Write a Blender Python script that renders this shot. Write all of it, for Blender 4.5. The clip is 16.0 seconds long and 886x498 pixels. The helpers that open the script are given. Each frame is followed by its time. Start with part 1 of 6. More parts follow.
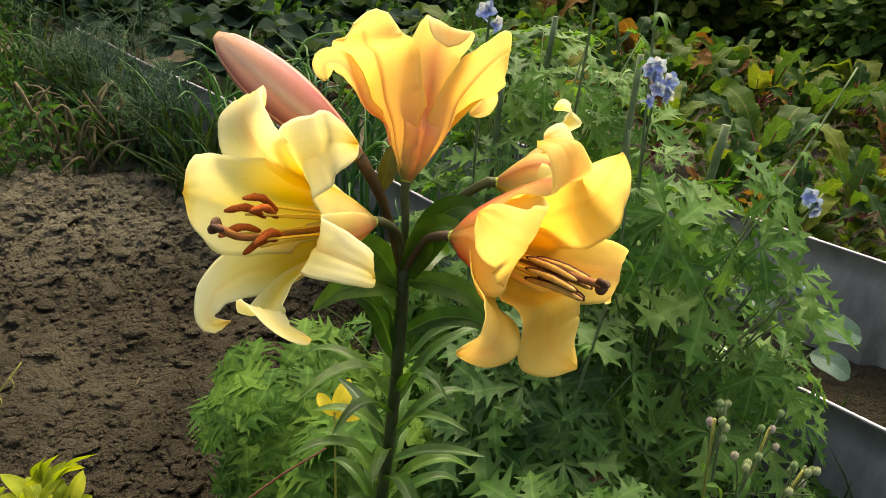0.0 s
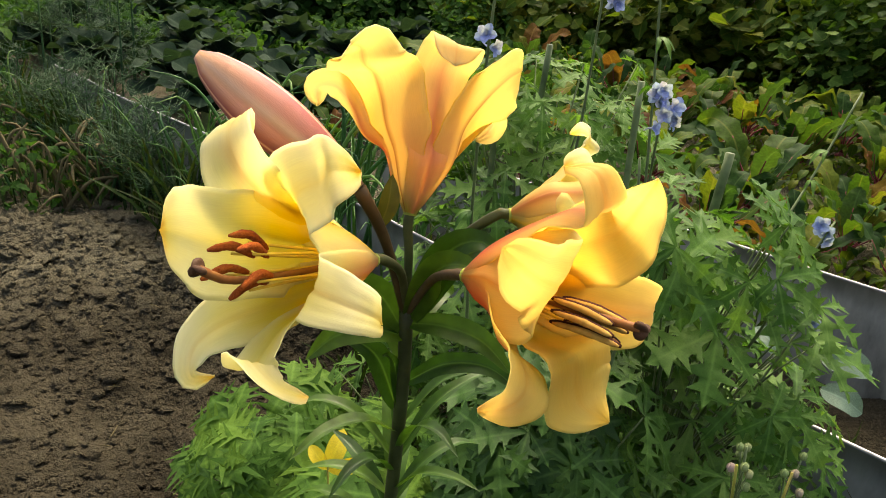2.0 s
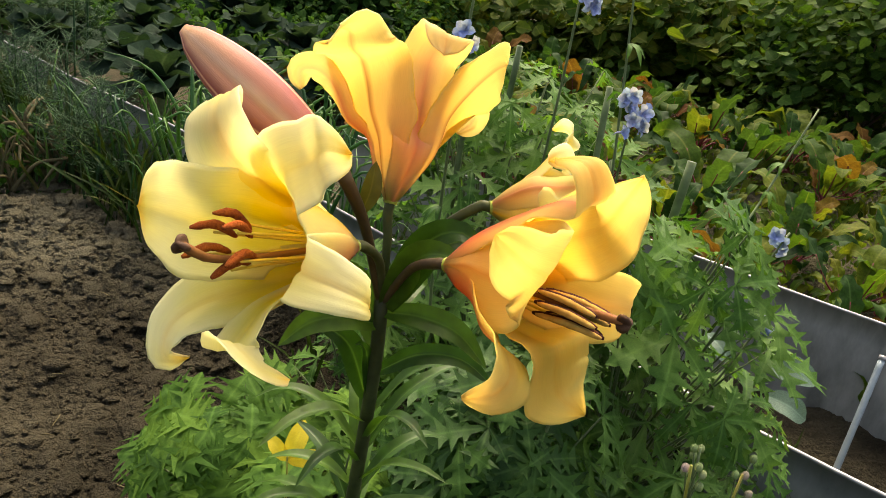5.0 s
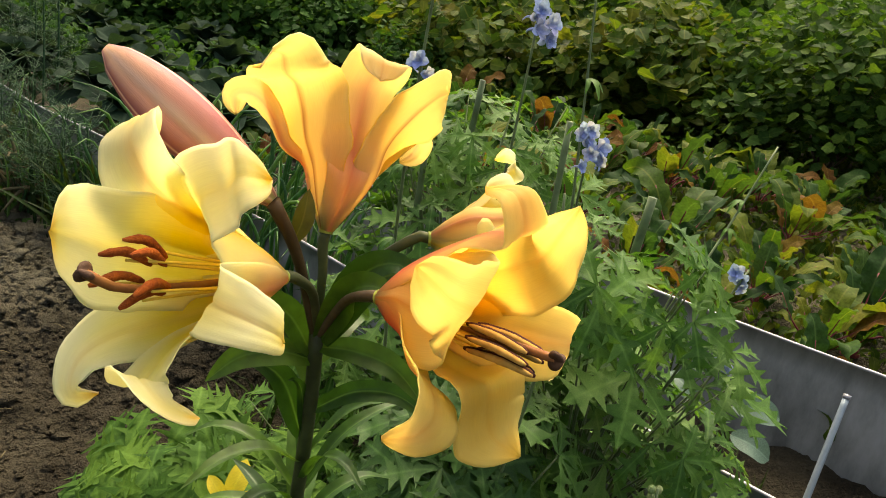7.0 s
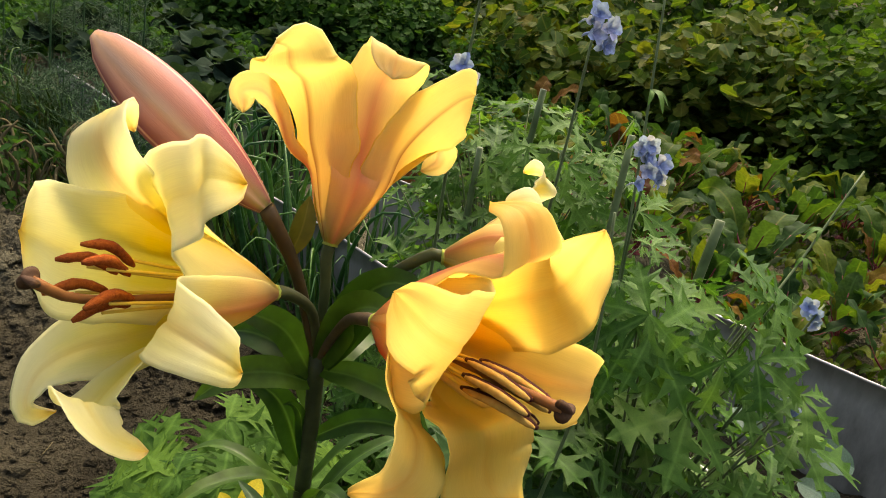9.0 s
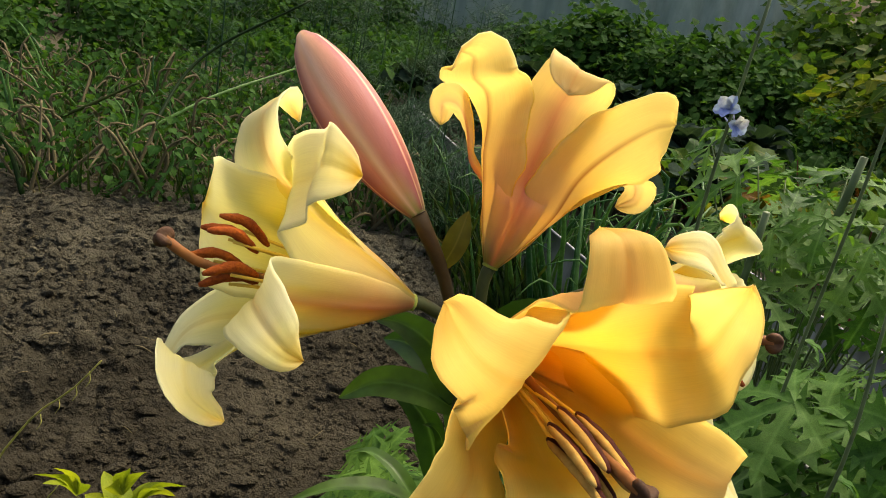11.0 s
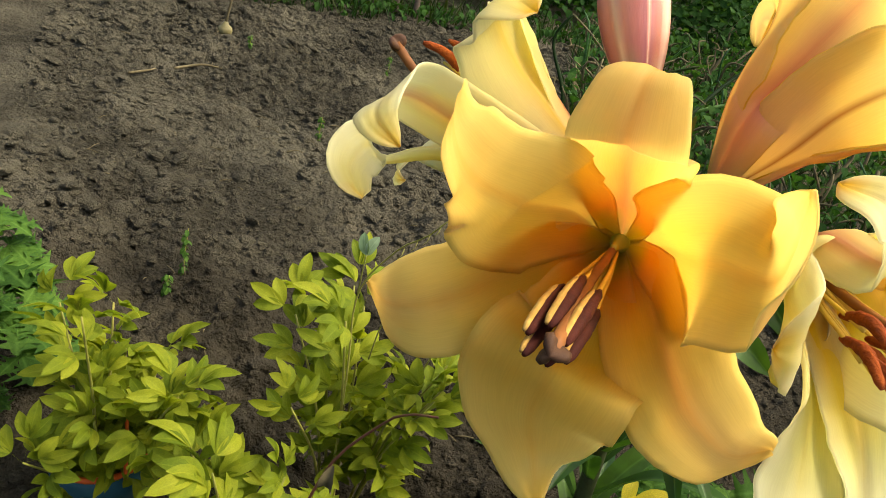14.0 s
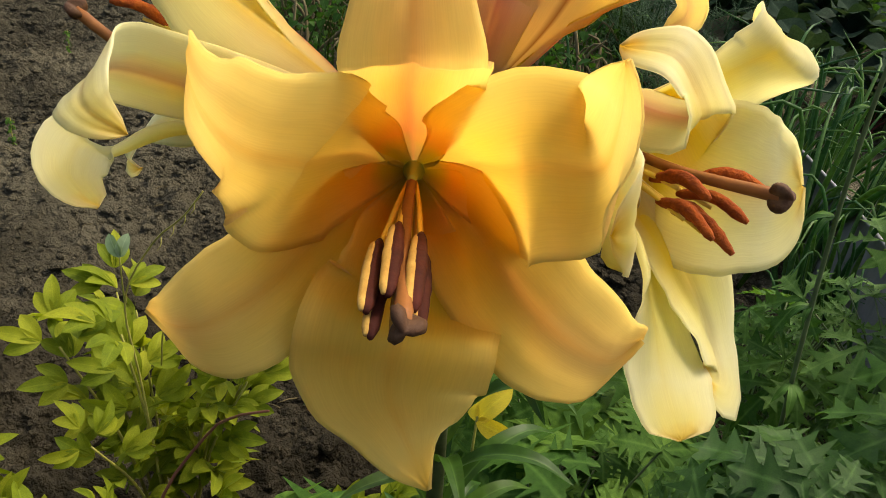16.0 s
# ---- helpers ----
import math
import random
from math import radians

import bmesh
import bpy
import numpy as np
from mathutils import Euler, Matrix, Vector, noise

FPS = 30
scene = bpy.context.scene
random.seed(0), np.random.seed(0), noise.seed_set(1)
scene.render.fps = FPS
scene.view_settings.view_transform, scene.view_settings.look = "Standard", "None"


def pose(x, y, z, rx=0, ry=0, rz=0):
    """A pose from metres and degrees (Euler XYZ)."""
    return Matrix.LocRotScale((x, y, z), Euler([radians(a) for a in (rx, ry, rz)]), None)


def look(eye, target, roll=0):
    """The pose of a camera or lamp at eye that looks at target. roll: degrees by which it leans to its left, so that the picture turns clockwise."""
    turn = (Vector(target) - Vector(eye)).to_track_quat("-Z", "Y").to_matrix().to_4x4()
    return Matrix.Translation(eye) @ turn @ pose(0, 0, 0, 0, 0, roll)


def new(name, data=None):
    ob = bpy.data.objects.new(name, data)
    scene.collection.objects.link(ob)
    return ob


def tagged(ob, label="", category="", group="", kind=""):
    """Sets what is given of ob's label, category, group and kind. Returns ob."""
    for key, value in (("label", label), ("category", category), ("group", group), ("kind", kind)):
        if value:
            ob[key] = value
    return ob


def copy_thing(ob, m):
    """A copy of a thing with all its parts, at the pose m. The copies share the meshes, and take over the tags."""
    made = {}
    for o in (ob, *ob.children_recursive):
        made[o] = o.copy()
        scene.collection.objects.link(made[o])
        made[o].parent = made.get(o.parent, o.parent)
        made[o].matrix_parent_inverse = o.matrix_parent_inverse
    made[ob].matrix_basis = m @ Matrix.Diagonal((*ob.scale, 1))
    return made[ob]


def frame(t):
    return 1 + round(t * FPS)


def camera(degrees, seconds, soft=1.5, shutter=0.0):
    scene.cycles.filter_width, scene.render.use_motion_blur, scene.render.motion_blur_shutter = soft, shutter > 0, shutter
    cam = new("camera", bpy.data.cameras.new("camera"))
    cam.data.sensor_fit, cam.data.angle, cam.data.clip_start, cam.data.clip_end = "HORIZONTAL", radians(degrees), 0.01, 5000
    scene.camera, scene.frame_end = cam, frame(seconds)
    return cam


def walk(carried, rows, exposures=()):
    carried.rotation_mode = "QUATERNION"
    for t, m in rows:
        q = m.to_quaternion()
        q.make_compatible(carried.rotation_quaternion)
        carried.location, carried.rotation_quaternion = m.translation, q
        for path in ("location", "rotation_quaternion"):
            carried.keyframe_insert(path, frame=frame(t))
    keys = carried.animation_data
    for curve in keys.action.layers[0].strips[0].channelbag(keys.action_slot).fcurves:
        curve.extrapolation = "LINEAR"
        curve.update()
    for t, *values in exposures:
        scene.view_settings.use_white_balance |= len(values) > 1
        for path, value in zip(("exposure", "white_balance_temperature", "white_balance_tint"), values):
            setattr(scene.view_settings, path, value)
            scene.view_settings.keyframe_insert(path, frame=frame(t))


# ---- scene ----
import collections

cam = camera(59.7, 16.0, soft=0.95)
PATH = [
    (0, (0.054, 0.109, 1.209), (0.089, 1.888, 0.295), 4.0),
    (0.5, (0.046, 0.12, 1.2), (0.052, 1.9, 0.287), 4.1),
    (1, (0.036, 0.133, 1.191), (0.071, 1.928, 0.309), 4.7),
    (1.5, (0.033, 0.152, 1.187), (0.085, 1.958, 0.328), 4.1),
    (2, (0.036, 0.169, 1.182), (0.108, 1.986, 0.35), 3.7),
    (2.5, (0.034, 0.173, 1.174), (0.13, 1.991, 0.347), 3.3),
    (3, (0.022, 0.19, 1.184), (0.185, 2.014, 0.38), 5.0),
    (3.5, (0.022, 0.181, 1.186), (0.174, 1.992, 0.353), 5.1),
    (6, (0.01, 0.166, 1.164), (0.24, 1.989, 0.375), 8.7),
    (6.5, (0.033, 0.177, 1.166), (0.256, 2.012, 0.403), 7.6),
    (7, (0.046, 0.184, 1.165), (0.297, 2.03, 0.438), 8.8),
    (7.5, (0.054, 0.194, 1.162), (0.267, 2.037, 0.416), 10.0),
    (8, (0.061, 0.203, 1.162), (0.241, 2.05, 0.416), 9.8),
    (10.5, (0.165, 0.297, 1.138), (-0.315, 2.107, 0.435), 10.1),
    (11, (0.188, 0.298, 1.138), (-0.562, 2.005, 0.414), 9.7),
    (11.5, (0.199, 0.302, 1.138), (-0.711, 1.928, 0.414), 10.1),
    (12, (0.246, 0.339, 1.139), (-0.968, 1.722, 0.354), 14.4),
    (12.5, (0.307, 0.349, 1.139), (-1.192, 1.366, 0.291), 15.6),
    (13, (0.324, 0.364, 1.141), (-1.184, 1.326, 0.246), 15.1),
    (13.5, (0.321, 0.398, 1.11), (-1.156, 1.319, 0.126), 12.6),
    (14, (0.348, 0.428, 1.103), (-1.225, 1.19, 0.132), 15.2),
    (14.5, (0.321, 0.454, 1.085), (-1.221, 1.26, 0.099), 15.1),
    (15, (0.289, 0.475, 1.083), (-1.115, 1.459, 0.054), 10.6),
    (15.5, (0.276, 0.469, 1.086), (-0.99, 1.631, 0.064), 8.4),
    (16, (0.3, 0.44, 1.087), (-0.883, 1.688, 0.067), 7.5),
]
walk(cam, [(t, look(eye, target, roll)) for t, eye, target, roll in PATH], [(0.0, 0.43, 7500, 10), (8.2, 0.32, 7600, 10), (10.5, -0.02, 7200, 10), (12.5, 0.02, 6800, 9), (14.5, 0.12, 6750, 9), (15.2, -0.05, 6850, 9), (16.0, -0.19, 6900, 10)])

# ==== world and light ====
SUN_TO = Vector((0.13, 0.50, 0.85)).normalized()
world = bpy.data.worlds.new("world")
scene.world = world
world.use_nodes = True
wn = world.node_tree
wn.nodes.clear()
sky = wn.nodes.new("ShaderNodeTexSky")
sky.sky_type, sky.sun_disc = "NISHITA", False
sky.dust_density, sky.air_density = 7.0, 0.7
sky.sun_elevation = math.asin(SUN_TO.z)
sky.sun_rotation = math.atan2(SUN_TO.x, SUN_TO.y)
wbg = wn.nodes.new("ShaderNodeBackground")
wbg.inputs["Strength"].default_value = 0.41
wout = wn.nodes.new("ShaderNodeOutputWorld")
wn.links.new(sky.outputs["Color"], wbg.inputs["Color"])
wn.links.new(wbg.outputs["Background"], wout.inputs["Surface"])
sun_lamp = bpy.data.lights.new("sun", "SUN")
sun_lamp.energy, sun_lamp.angle, sun_lamp.color = 1.65, radians(4.0), (1.0, 0.93, 0.80)
sun = new("sun", sun_lamp)
sun.matrix_world = look((3, 3, 6), Vector((3, 3, 6)) - SUN_TO)


# ==== mesh helpers ====
def mesh_of(name, verts, faces, mats, uvs=None, slots=None, smooth=True):
    """A mesh from vertices, faces, one uv per vertex, and one material slot per face."""
    me = bpy.data.meshes.new(name)
    me.from_pydata([tuple(map(float, v)) for v in verts], [], [tuple(map(int, f)) for f in faces])
    for m in mats:
        me.materials.append(m)
    if uvs is not None:
        layer = me.uv_layers.new(name="UVMap")
        idx = np.empty(len(me.loops), dtype=np.int32)
        me.loops.foreach_get("vertex_index", idx)
        layer.data.foreach_set("uv", np.asarray(uvs, dtype=np.float32)[idx].ravel())
    if slots is not None:
        me.polygons.foreach_set("material_index", np.asarray(slots, dtype=np.int32))
    me.polygons.foreach_set("use_smooth", np.full(len(me.polygons), smooth))
    me.update()
    return me


def thing(name, place, label, category, group="", kind=""):
    """An empty at the base of a thing; its parts become children."""
    ob = new(name)
    ob.empty_display_size = 0.02
    ob.matrix_world = Matrix.Translation(place)
    return tagged(ob, label, category, group, kind)


def part(name, me, parent, label="", local=None):
    """A mesh in its parent's own space as one part of it."""
    ob = new(name, me)
    ob.parent = parent
    if local is not None:
        ob.matrix_basis = local
    if label:
        ob["label"] = label
    return ob


def unit(v):
    v = np.asarray(v, dtype=float)
    return v / (np.linalg.norm(v) + 1e-12)


def spline(points, n):
    """Catmull-Rom through the points, n samples, even in length."""
    p = np.asarray(points, dtype=float)
    p = np.vstack([2 * p[0] - p[1], p, 2 * p[-1] - p[-2]])
    out = []
    for i in range(1, len(p) - 2):
        t = np.linspace(0, 1, 24, endpoint=False)[:, None]
        a, b, c, d = p[i - 1], p[i], p[i + 1], p[i + 2]
        out.append(0.5 * (2 * b + (c - a) * t + (2 * a - 5 * b + 4 * c - d) * t**2 + (3 * b - a - 3 * c + d) * t**3))
    out = np.vstack(out + [p[-2:-1]])
    s = np.concatenate([[0], np.cumsum(np.linalg.norm(np.diff(out, axis=0), axis=1))])
    want = np.linspace(0, s[-1], n)
    return np.stack([np.interp(want, s, out[:, k]) for k in range(out.shape[1])], axis=1)


def tube_data(points, radii, sides=8, caps=True):
    """Vertices, faces and uvs of a round tube along points."""
    p = np.asarray(points, dtype=float)
    n = len(p)
    tan = np.gradient(p, axis=0)
    tan /= np.linalg.norm(tan, axis=1)[:, None] + 1e-12
    ref = np.array([0.0, 0, 1]) if abs(tan[0][2]) < 0.9 else np.array([1.0, 0, 0])
    side = unit(np.cross(ref, tan[0]))
    verts, uvs, faces = [], [], []
    for i in range(n):
        side = unit(side - tan[i] * np.dot(side, tan[i]))
        up = np.cross(tan[i], side)
        for k in range(sides):
            a = 2 * math.pi * k / sides
            verts.append(p[i] + radii[i] * (math.cos(a) * side + math.sin(a) * up))
            uvs.append((i / (n - 1), k / sides))
    for i in range(n - 1):
        for k in range(sides):
            j = (k + 1) % sides
            faces.append((i * sides + k, i * sides + j, (i + 1) * sides + j, (i + 1) * sides + k))
    if caps:
        faces.append(tuple(range(sides))[::-1])
        faces.append(tuple((n - 1) * sides + k for k in range(sides)))
    return verts, faces, uvs


def tube(name, points, radii, mat, sides=8, n=14):
    pts = spline(points, n)
    rad = np.interp(np.linspace(0, 1, n), np.linspace(0, 1, len(radii)), radii)
    v, f, u = tube_data(pts, rad, sides)
    return mesh_of(name, v, f, [mat], u)


def joined(name, pieces, mats, smooth=True):
    """One mesh from (verts, faces, uvs, slot) pieces."""
    V, F, U, S, base = [], [], [], [], 0
    for v, f, u, s in pieces:
        V.extend(v), U.extend(u)
        F.extend([tuple(i + base for i in q) for q in f])
        S.extend([s] * len(f))
        base += len(v)
    return mesh_of(name, V, F, mats, U, S, smooth)


def blade_data(points, width, facing=(0, 0, 1), fold=0.25, n=12, across=4, power=0.8, peak=0.35, wave=0.0, base=0.25, seed=0):
    """A strap or ovate leaf along points: width is the half width, fold how far its sides rise as a channel."""
    p = spline(points, n)
    tan = np.gradient(p, axis=0)
    tan /= np.linalg.norm(tan, axis=1)[:, None] + 1e-12
    rng = random.Random(seed)
    ph = rng.random() * 6.28
    verts, faces, uvs = [], [], []
    lat = None
    for i in range(n):
        s = i / (n - 1)
        l = np.cross(tan[i], np.asarray(facing, dtype=float))
        if lat is None or np.linalg.norm(l) > 0.2:
            l = unit(l)
            if lat is not None and np.dot(l, lat) < 0:
                l = -l
            lat = l
        nor = unit(np.cross(lat, tan[i]))
        if s < peak:
            w = base + (1 - base) * math.sin(s / peak * math.pi / 2) ** power
        else:
            w = math.cos((s - peak) / (1 - peak) * math.pi / 2) ** power
        w = max(w, 0.02) * width
        for k in range(across + 1):
            q = 2 * k / across - 1
            z = fold * w * abs(q) + wave * w * abs(q) * math.sin(9 * s + ph + (2.1 if q > 0 else 0))
            verts.append(p[i] + lat * w * q * (1 - 0.3 * fold) + nor * z)
            uvs.append((s, 0.5 + q / 2))
    c = across + 1
    for i in range(n - 1):
        for k in range(across):
            faces.append((i * c + k, i * c + k + 1, (i + 1) * c + k + 1, (i + 1) * c + k))
    return verts, faces, uvs


def scatter_mesh(name, template, mats, spots, slot=0):
    """One mesh of many copies of a template (verts, faces, uvs), each by a 4x4 matrix."""
    tv, tf, tu = template
    tv = np.asarray(tv, dtype=float)
    V = []
    for m in spots:
        a = np.array(m)
        V.append(tv @ a[:3, :3].T + a[:3, 3])
    V = np.vstack(V)
    F = []
    k = len(tv)
    for i in range(len(spots)):
        F.extend([tuple(j + i * k for j in f) for f in tf])
    return mesh_of(name, V, F, mats, np.tile(np.asarray(tu), (len(spots), 1)))


# ==== materials ====
def material(name):
    m = bpy.data.materials.new(name)
    m.use_nodes = True
    nt = m.node_tree
    nt.nodes.clear()
    out = nt.nodes.new("ShaderNodeOutputMaterial")
    return m, nt, out


def node(nt, kind, **values):
    n = nt.nodes.new(kind)
    for k, v in values.items():
        n.inputs[k.replace("_", " ")].default_value = v
    return n


def ramp(nt, fac, stops):
    r = nt.nodes.new("ShaderNodeValToRGB")
    el = r.color_ramp.elements
    while len(el) < len(stops):
        el.new(0.5)
    for e, (p, c) in zip(el, stops):
        e.position, e.color = p, (*c, 1)
    nt.links.new(fac, r.inputs["Fac"])
    return r


def mixed(nt, fac, a, b, how="MIX"):
    """Mix two colours; each may be a socket or an rgb triple."""
    m = nt.nodes.new("ShaderNodeMix")
    m.data_type, m.blend_type = "RGBA", how
    for sock, val in ((m.inputs[0], fac), (m.inputs[6], a), (m.inputs[7], b)):
        if isinstance(val, bpy.types.NodeSocket):
            nt.links.new(val, sock)
        elif isinstance(val, (int, float)):
            sock.default_value = val
        else:
            sock.default_value = (*val, 1)
    return m.outputs[2]


def leafy(name, stops, rough=0.5, through_light=0.35, vary=0.42, scale=60.0, vein=0.3, spec=0.4, coat=0.0):
    """A leaf or grass surface: colour by noise, a pale midrib, random per piece, some light passing through."""
    m, nt, out = material(name)
    geo = nt.nodes.new("ShaderNodeTexCoord")
    noi = node(nt, "ShaderNodeTexNoise", Scale=scale, Detail=5.0)
    nt.links.new(geo.outputs["Object"], noi.inputs["Vector"])
    big = node(nt, "ShaderNodeTexNoise", Scale=scale * 0.12, Detail=2.0)
    nt.links.new(geo.outputs["Object"], big.inputs["Vector"])
    info = nt.nodes.new("ShaderNodeObjectInfo")
    isle = nt.nodes.new("ShaderNodeNewGeometry")
    add = nt.nodes.new("ShaderNodeMath")
    add.operation = "ADD"
    nt.links.new(info.outputs["Random"], add.inputs[0])
    nt.links.new(isle.outputs["Random Per Island"], add.inputs[1])
    frac = nt.nodes.new("ShaderNodeMath")
    frac.operation = "FRACT"
    nt.links.new(add.outputs[0], frac.inputs[0])
    blend = nt.nodes.new("ShaderNodeMath")
    blend.operation = "MULTIPLY_ADD"
    nt.links.new(frac.outputs[0], blend.inputs[0])
    blend.inputs[1].default_value = 0.75
    half = nt.nodes.new("ShaderNodeMath")
    half.operation = "MULTIPLY_ADD"
    nt.links.new(big.outputs["Fac"], half.inputs[0])
    half.inputs[1].default_value = 0.6
    half.inputs[2].default_value = -0.17
    nt.links.new(half.outputs[0], blend.inputs[2])
    col = ramp(nt, blend.outputs[0], stops).outputs["Color"]
    spot = ramp(nt, noi.outputs["Fac"], [(0.3, (1 - vary, 1 - vary, 1 - vary)), (0.7, (1 + 0 * vary, 1, 1))])
    col = mixed(nt, 1.0, col, spot.outputs["Color"], "MULTIPLY")
    uv = nt.nodes.new("ShaderNodeUVMap")
    sep = nt.nodes.new("ShaderNodeSeparateXYZ")
    nt.links.new(uv.outputs["UV"], sep.inputs[0])
    rib = ramp(nt, sep.outputs["Y"], [(0.44, (0, 0, 0)), (0.5, (1, 1, 1)), (0.56, (0, 0, 0))])
    pale = [min(1, c * 1.7 + 0.03) for c in stops[-1][1]]
    f = nt.nodes.new("ShaderNodeMath")
    f.operation = "MULTIPLY"
    nt.links.new(rib.outputs["Color"], f.inputs[0])
    f.inputs[1].default_value = vein
    col = mixed(nt, f.outputs[0], col, pale)
    bs = node(nt, "ShaderNodeBsdfPrincipled", Roughness=rough)
    bs.inputs["Specular IOR Level"].default_value = spec * 0.55
    bs.inputs["Coat Weight"].default_value = coat
    bs.inputs["Coat Roughness"].default_value = 0.25
    nt.links.new(col, bs.inputs["Base Color"])
    bump = node(nt, "ShaderNodeBump", Strength=0.35, Distance=0.002)
    nt.links.new(noi.outputs["Fac"], bump.inputs["Height"])
    nt.links.new(bump.outputs[0], bs.inputs["Normal"])
    tr = nt.nodes.new("ShaderNodeBsdfTranslucent")
    warm = mixed(nt, 1.0, col, (1.0, 1.0, 0.45), "MULTIPLY")
    bright = mixed(nt, 1.0, warm, (1.6, 1.6, 1.6), "MULTIPLY")
    nt.links.new(bright, tr.inputs["Color"])
    mx = nt.nodes.new("ShaderNodeMixShader")
    mx.inputs[0].default_value = through_light
    nt.links.new(bs.outputs[0], mx.inputs[1])
    nt.links.new(tr.outputs[0], mx.inputs[2])
    nt.links.new(mx.outputs[0], out.inputs["Surface"])
    return m


def petal_mat(name, along, stripe, stripe_amount, stripe_width, through_light=0.80, edge=(1.0, 0.95, 0.7), edge_amount=0.0):
    """A lily petal's face: colour by the way from throat (0) to tip (1), a stripe down the middle, fine lengthwise grain."""
    m, nt, out = material(name)
    uv = nt.nodes.new("ShaderNodeUVMap")
    sep = nt.nodes.new("ShaderNodeSeparateXYZ")
    nt.links.new(uv.outputs["UV"], sep.inputs[0])
    map_ = nt.nodes.new("ShaderNodeMapping")
    map_.inputs["Scale"].default_value = (3.0, 26.0, 1.0)
    nt.links.new(uv.outputs["UV"], map_.inputs["Vector"])
    grain = node(nt, "ShaderNodeTexNoise", Scale=4.0, Detail=6.0)
    nt.links.new(map_.outputs[0], grain.inputs["Vector"])
    tc = nt.nodes.new("ShaderNodeTexCoord")
    blot = node(nt, "ShaderNodeTexNoise", Scale=35.0, Detail=3.0)
    nt.links.new(tc.outputs["Object"], blot.inputs["Vector"])
    wob = nt.nodes.new("ShaderNodeMath")
    wob.operation = "MULTIPLY_ADD"
    nt.links.new(blot.outputs["Fac"], wob.inputs[0])
    wob.inputs[1].default_value = 0.16
    shift = nt.nodes.new("ShaderNodeMath")
    shift.operation = "SUBTRACT"
    nt.links.new(sep.outputs["X"], shift.inputs[0])
    shift.inputs[1].default_value = 0.08
    nt.links.new(shift.outputs[0], wob.inputs[2])
    col = ramp(nt, wob.outputs[0], along).outputs["Color"]
    off = nt.nodes.new("ShaderNodeMath")
    off.operation = "SUBTRACT"
    nt.links.new(sep.outputs["Y"], off.inputs[0])
    off.inputs[1].default_value = 0.5
    dist = nt.nodes.new("ShaderNodeMath")
    dist.operation = "ABSOLUTE"
    nt.links.new(off.outputs[0], dist.inputs[0])
    if edge_amount > 0:
        rim = ramp(nt, dist.outputs[0], [(0.18, (0, 0, 0)), (0.46, (edge_amount,) * 3)])
        col = mixed(nt, rim.outputs["Color"], col, edge)
    band = ramp(nt, dist.outputs[0], [(0.0, (stripe_amount,) * 3), (stripe_width, (stripe_amount * 0.5,) * 3), (stripe_width * 2.2, (0, 0, 0))])
    fade = ramp(nt, sep.outputs["X"], [(0.0, (1, 1, 1)), (0.6, (0.85, 0.85, 0.85)), (1.0, (0.35, 0.35, 0.35))])
    amount = mixed(nt, 1.0, band.outputs["Color"], fade.outputs["Color"], "MULTIPLY")
    col = mixed(nt, amount, col, stripe)
    fine = ramp(nt, grain.outputs["Fac"], [(0.3, (0.85, 0.85, 0.84)), (0.7, (0.93, 0.94, 0.94))])
    col = mixed(nt, 1.0, col, fine.outputs["Color"], "MULTIPLY")
    bs = node(nt, "ShaderNodeBsdfPrincipled", Roughness=0.5)
    bs.inputs["Specular IOR Level"].default_value = 0.3
    bs.inputs["Sheen Weight"].default_value = 0.08
    nt.links.new(col, bs.inputs["Base Color"])
    bump = node(nt, "ShaderNodeBump", Strength=0.25, Distance=0.0015)
    nt.links.new(grain.outputs["Fac"], bump.inputs["Height"])
    nt.links.new(bump.outputs[0], bs.inputs["Normal"])
    tr = nt.nodes.new("ShaderNodeBsdfTranslucent")
    root = node(nt, "ShaderNodeGamma", Gamma=0.68)
    nt.links.new(col, root.inputs["Color"])
    nt.links.new(root.outputs["Color"], tr.inputs["Color"])
    mx = nt.nodes.new("ShaderNodeMixShader")
    mx.inputs[0].default_value = through_light
    nt.links.new(bs.outputs[0], mx.inputs[1])
    nt.links.new(tr.outputs[0], mx.inputs[2])
    nt.links.new(mx.outputs[0], out.inputs["Surface"])
    return m


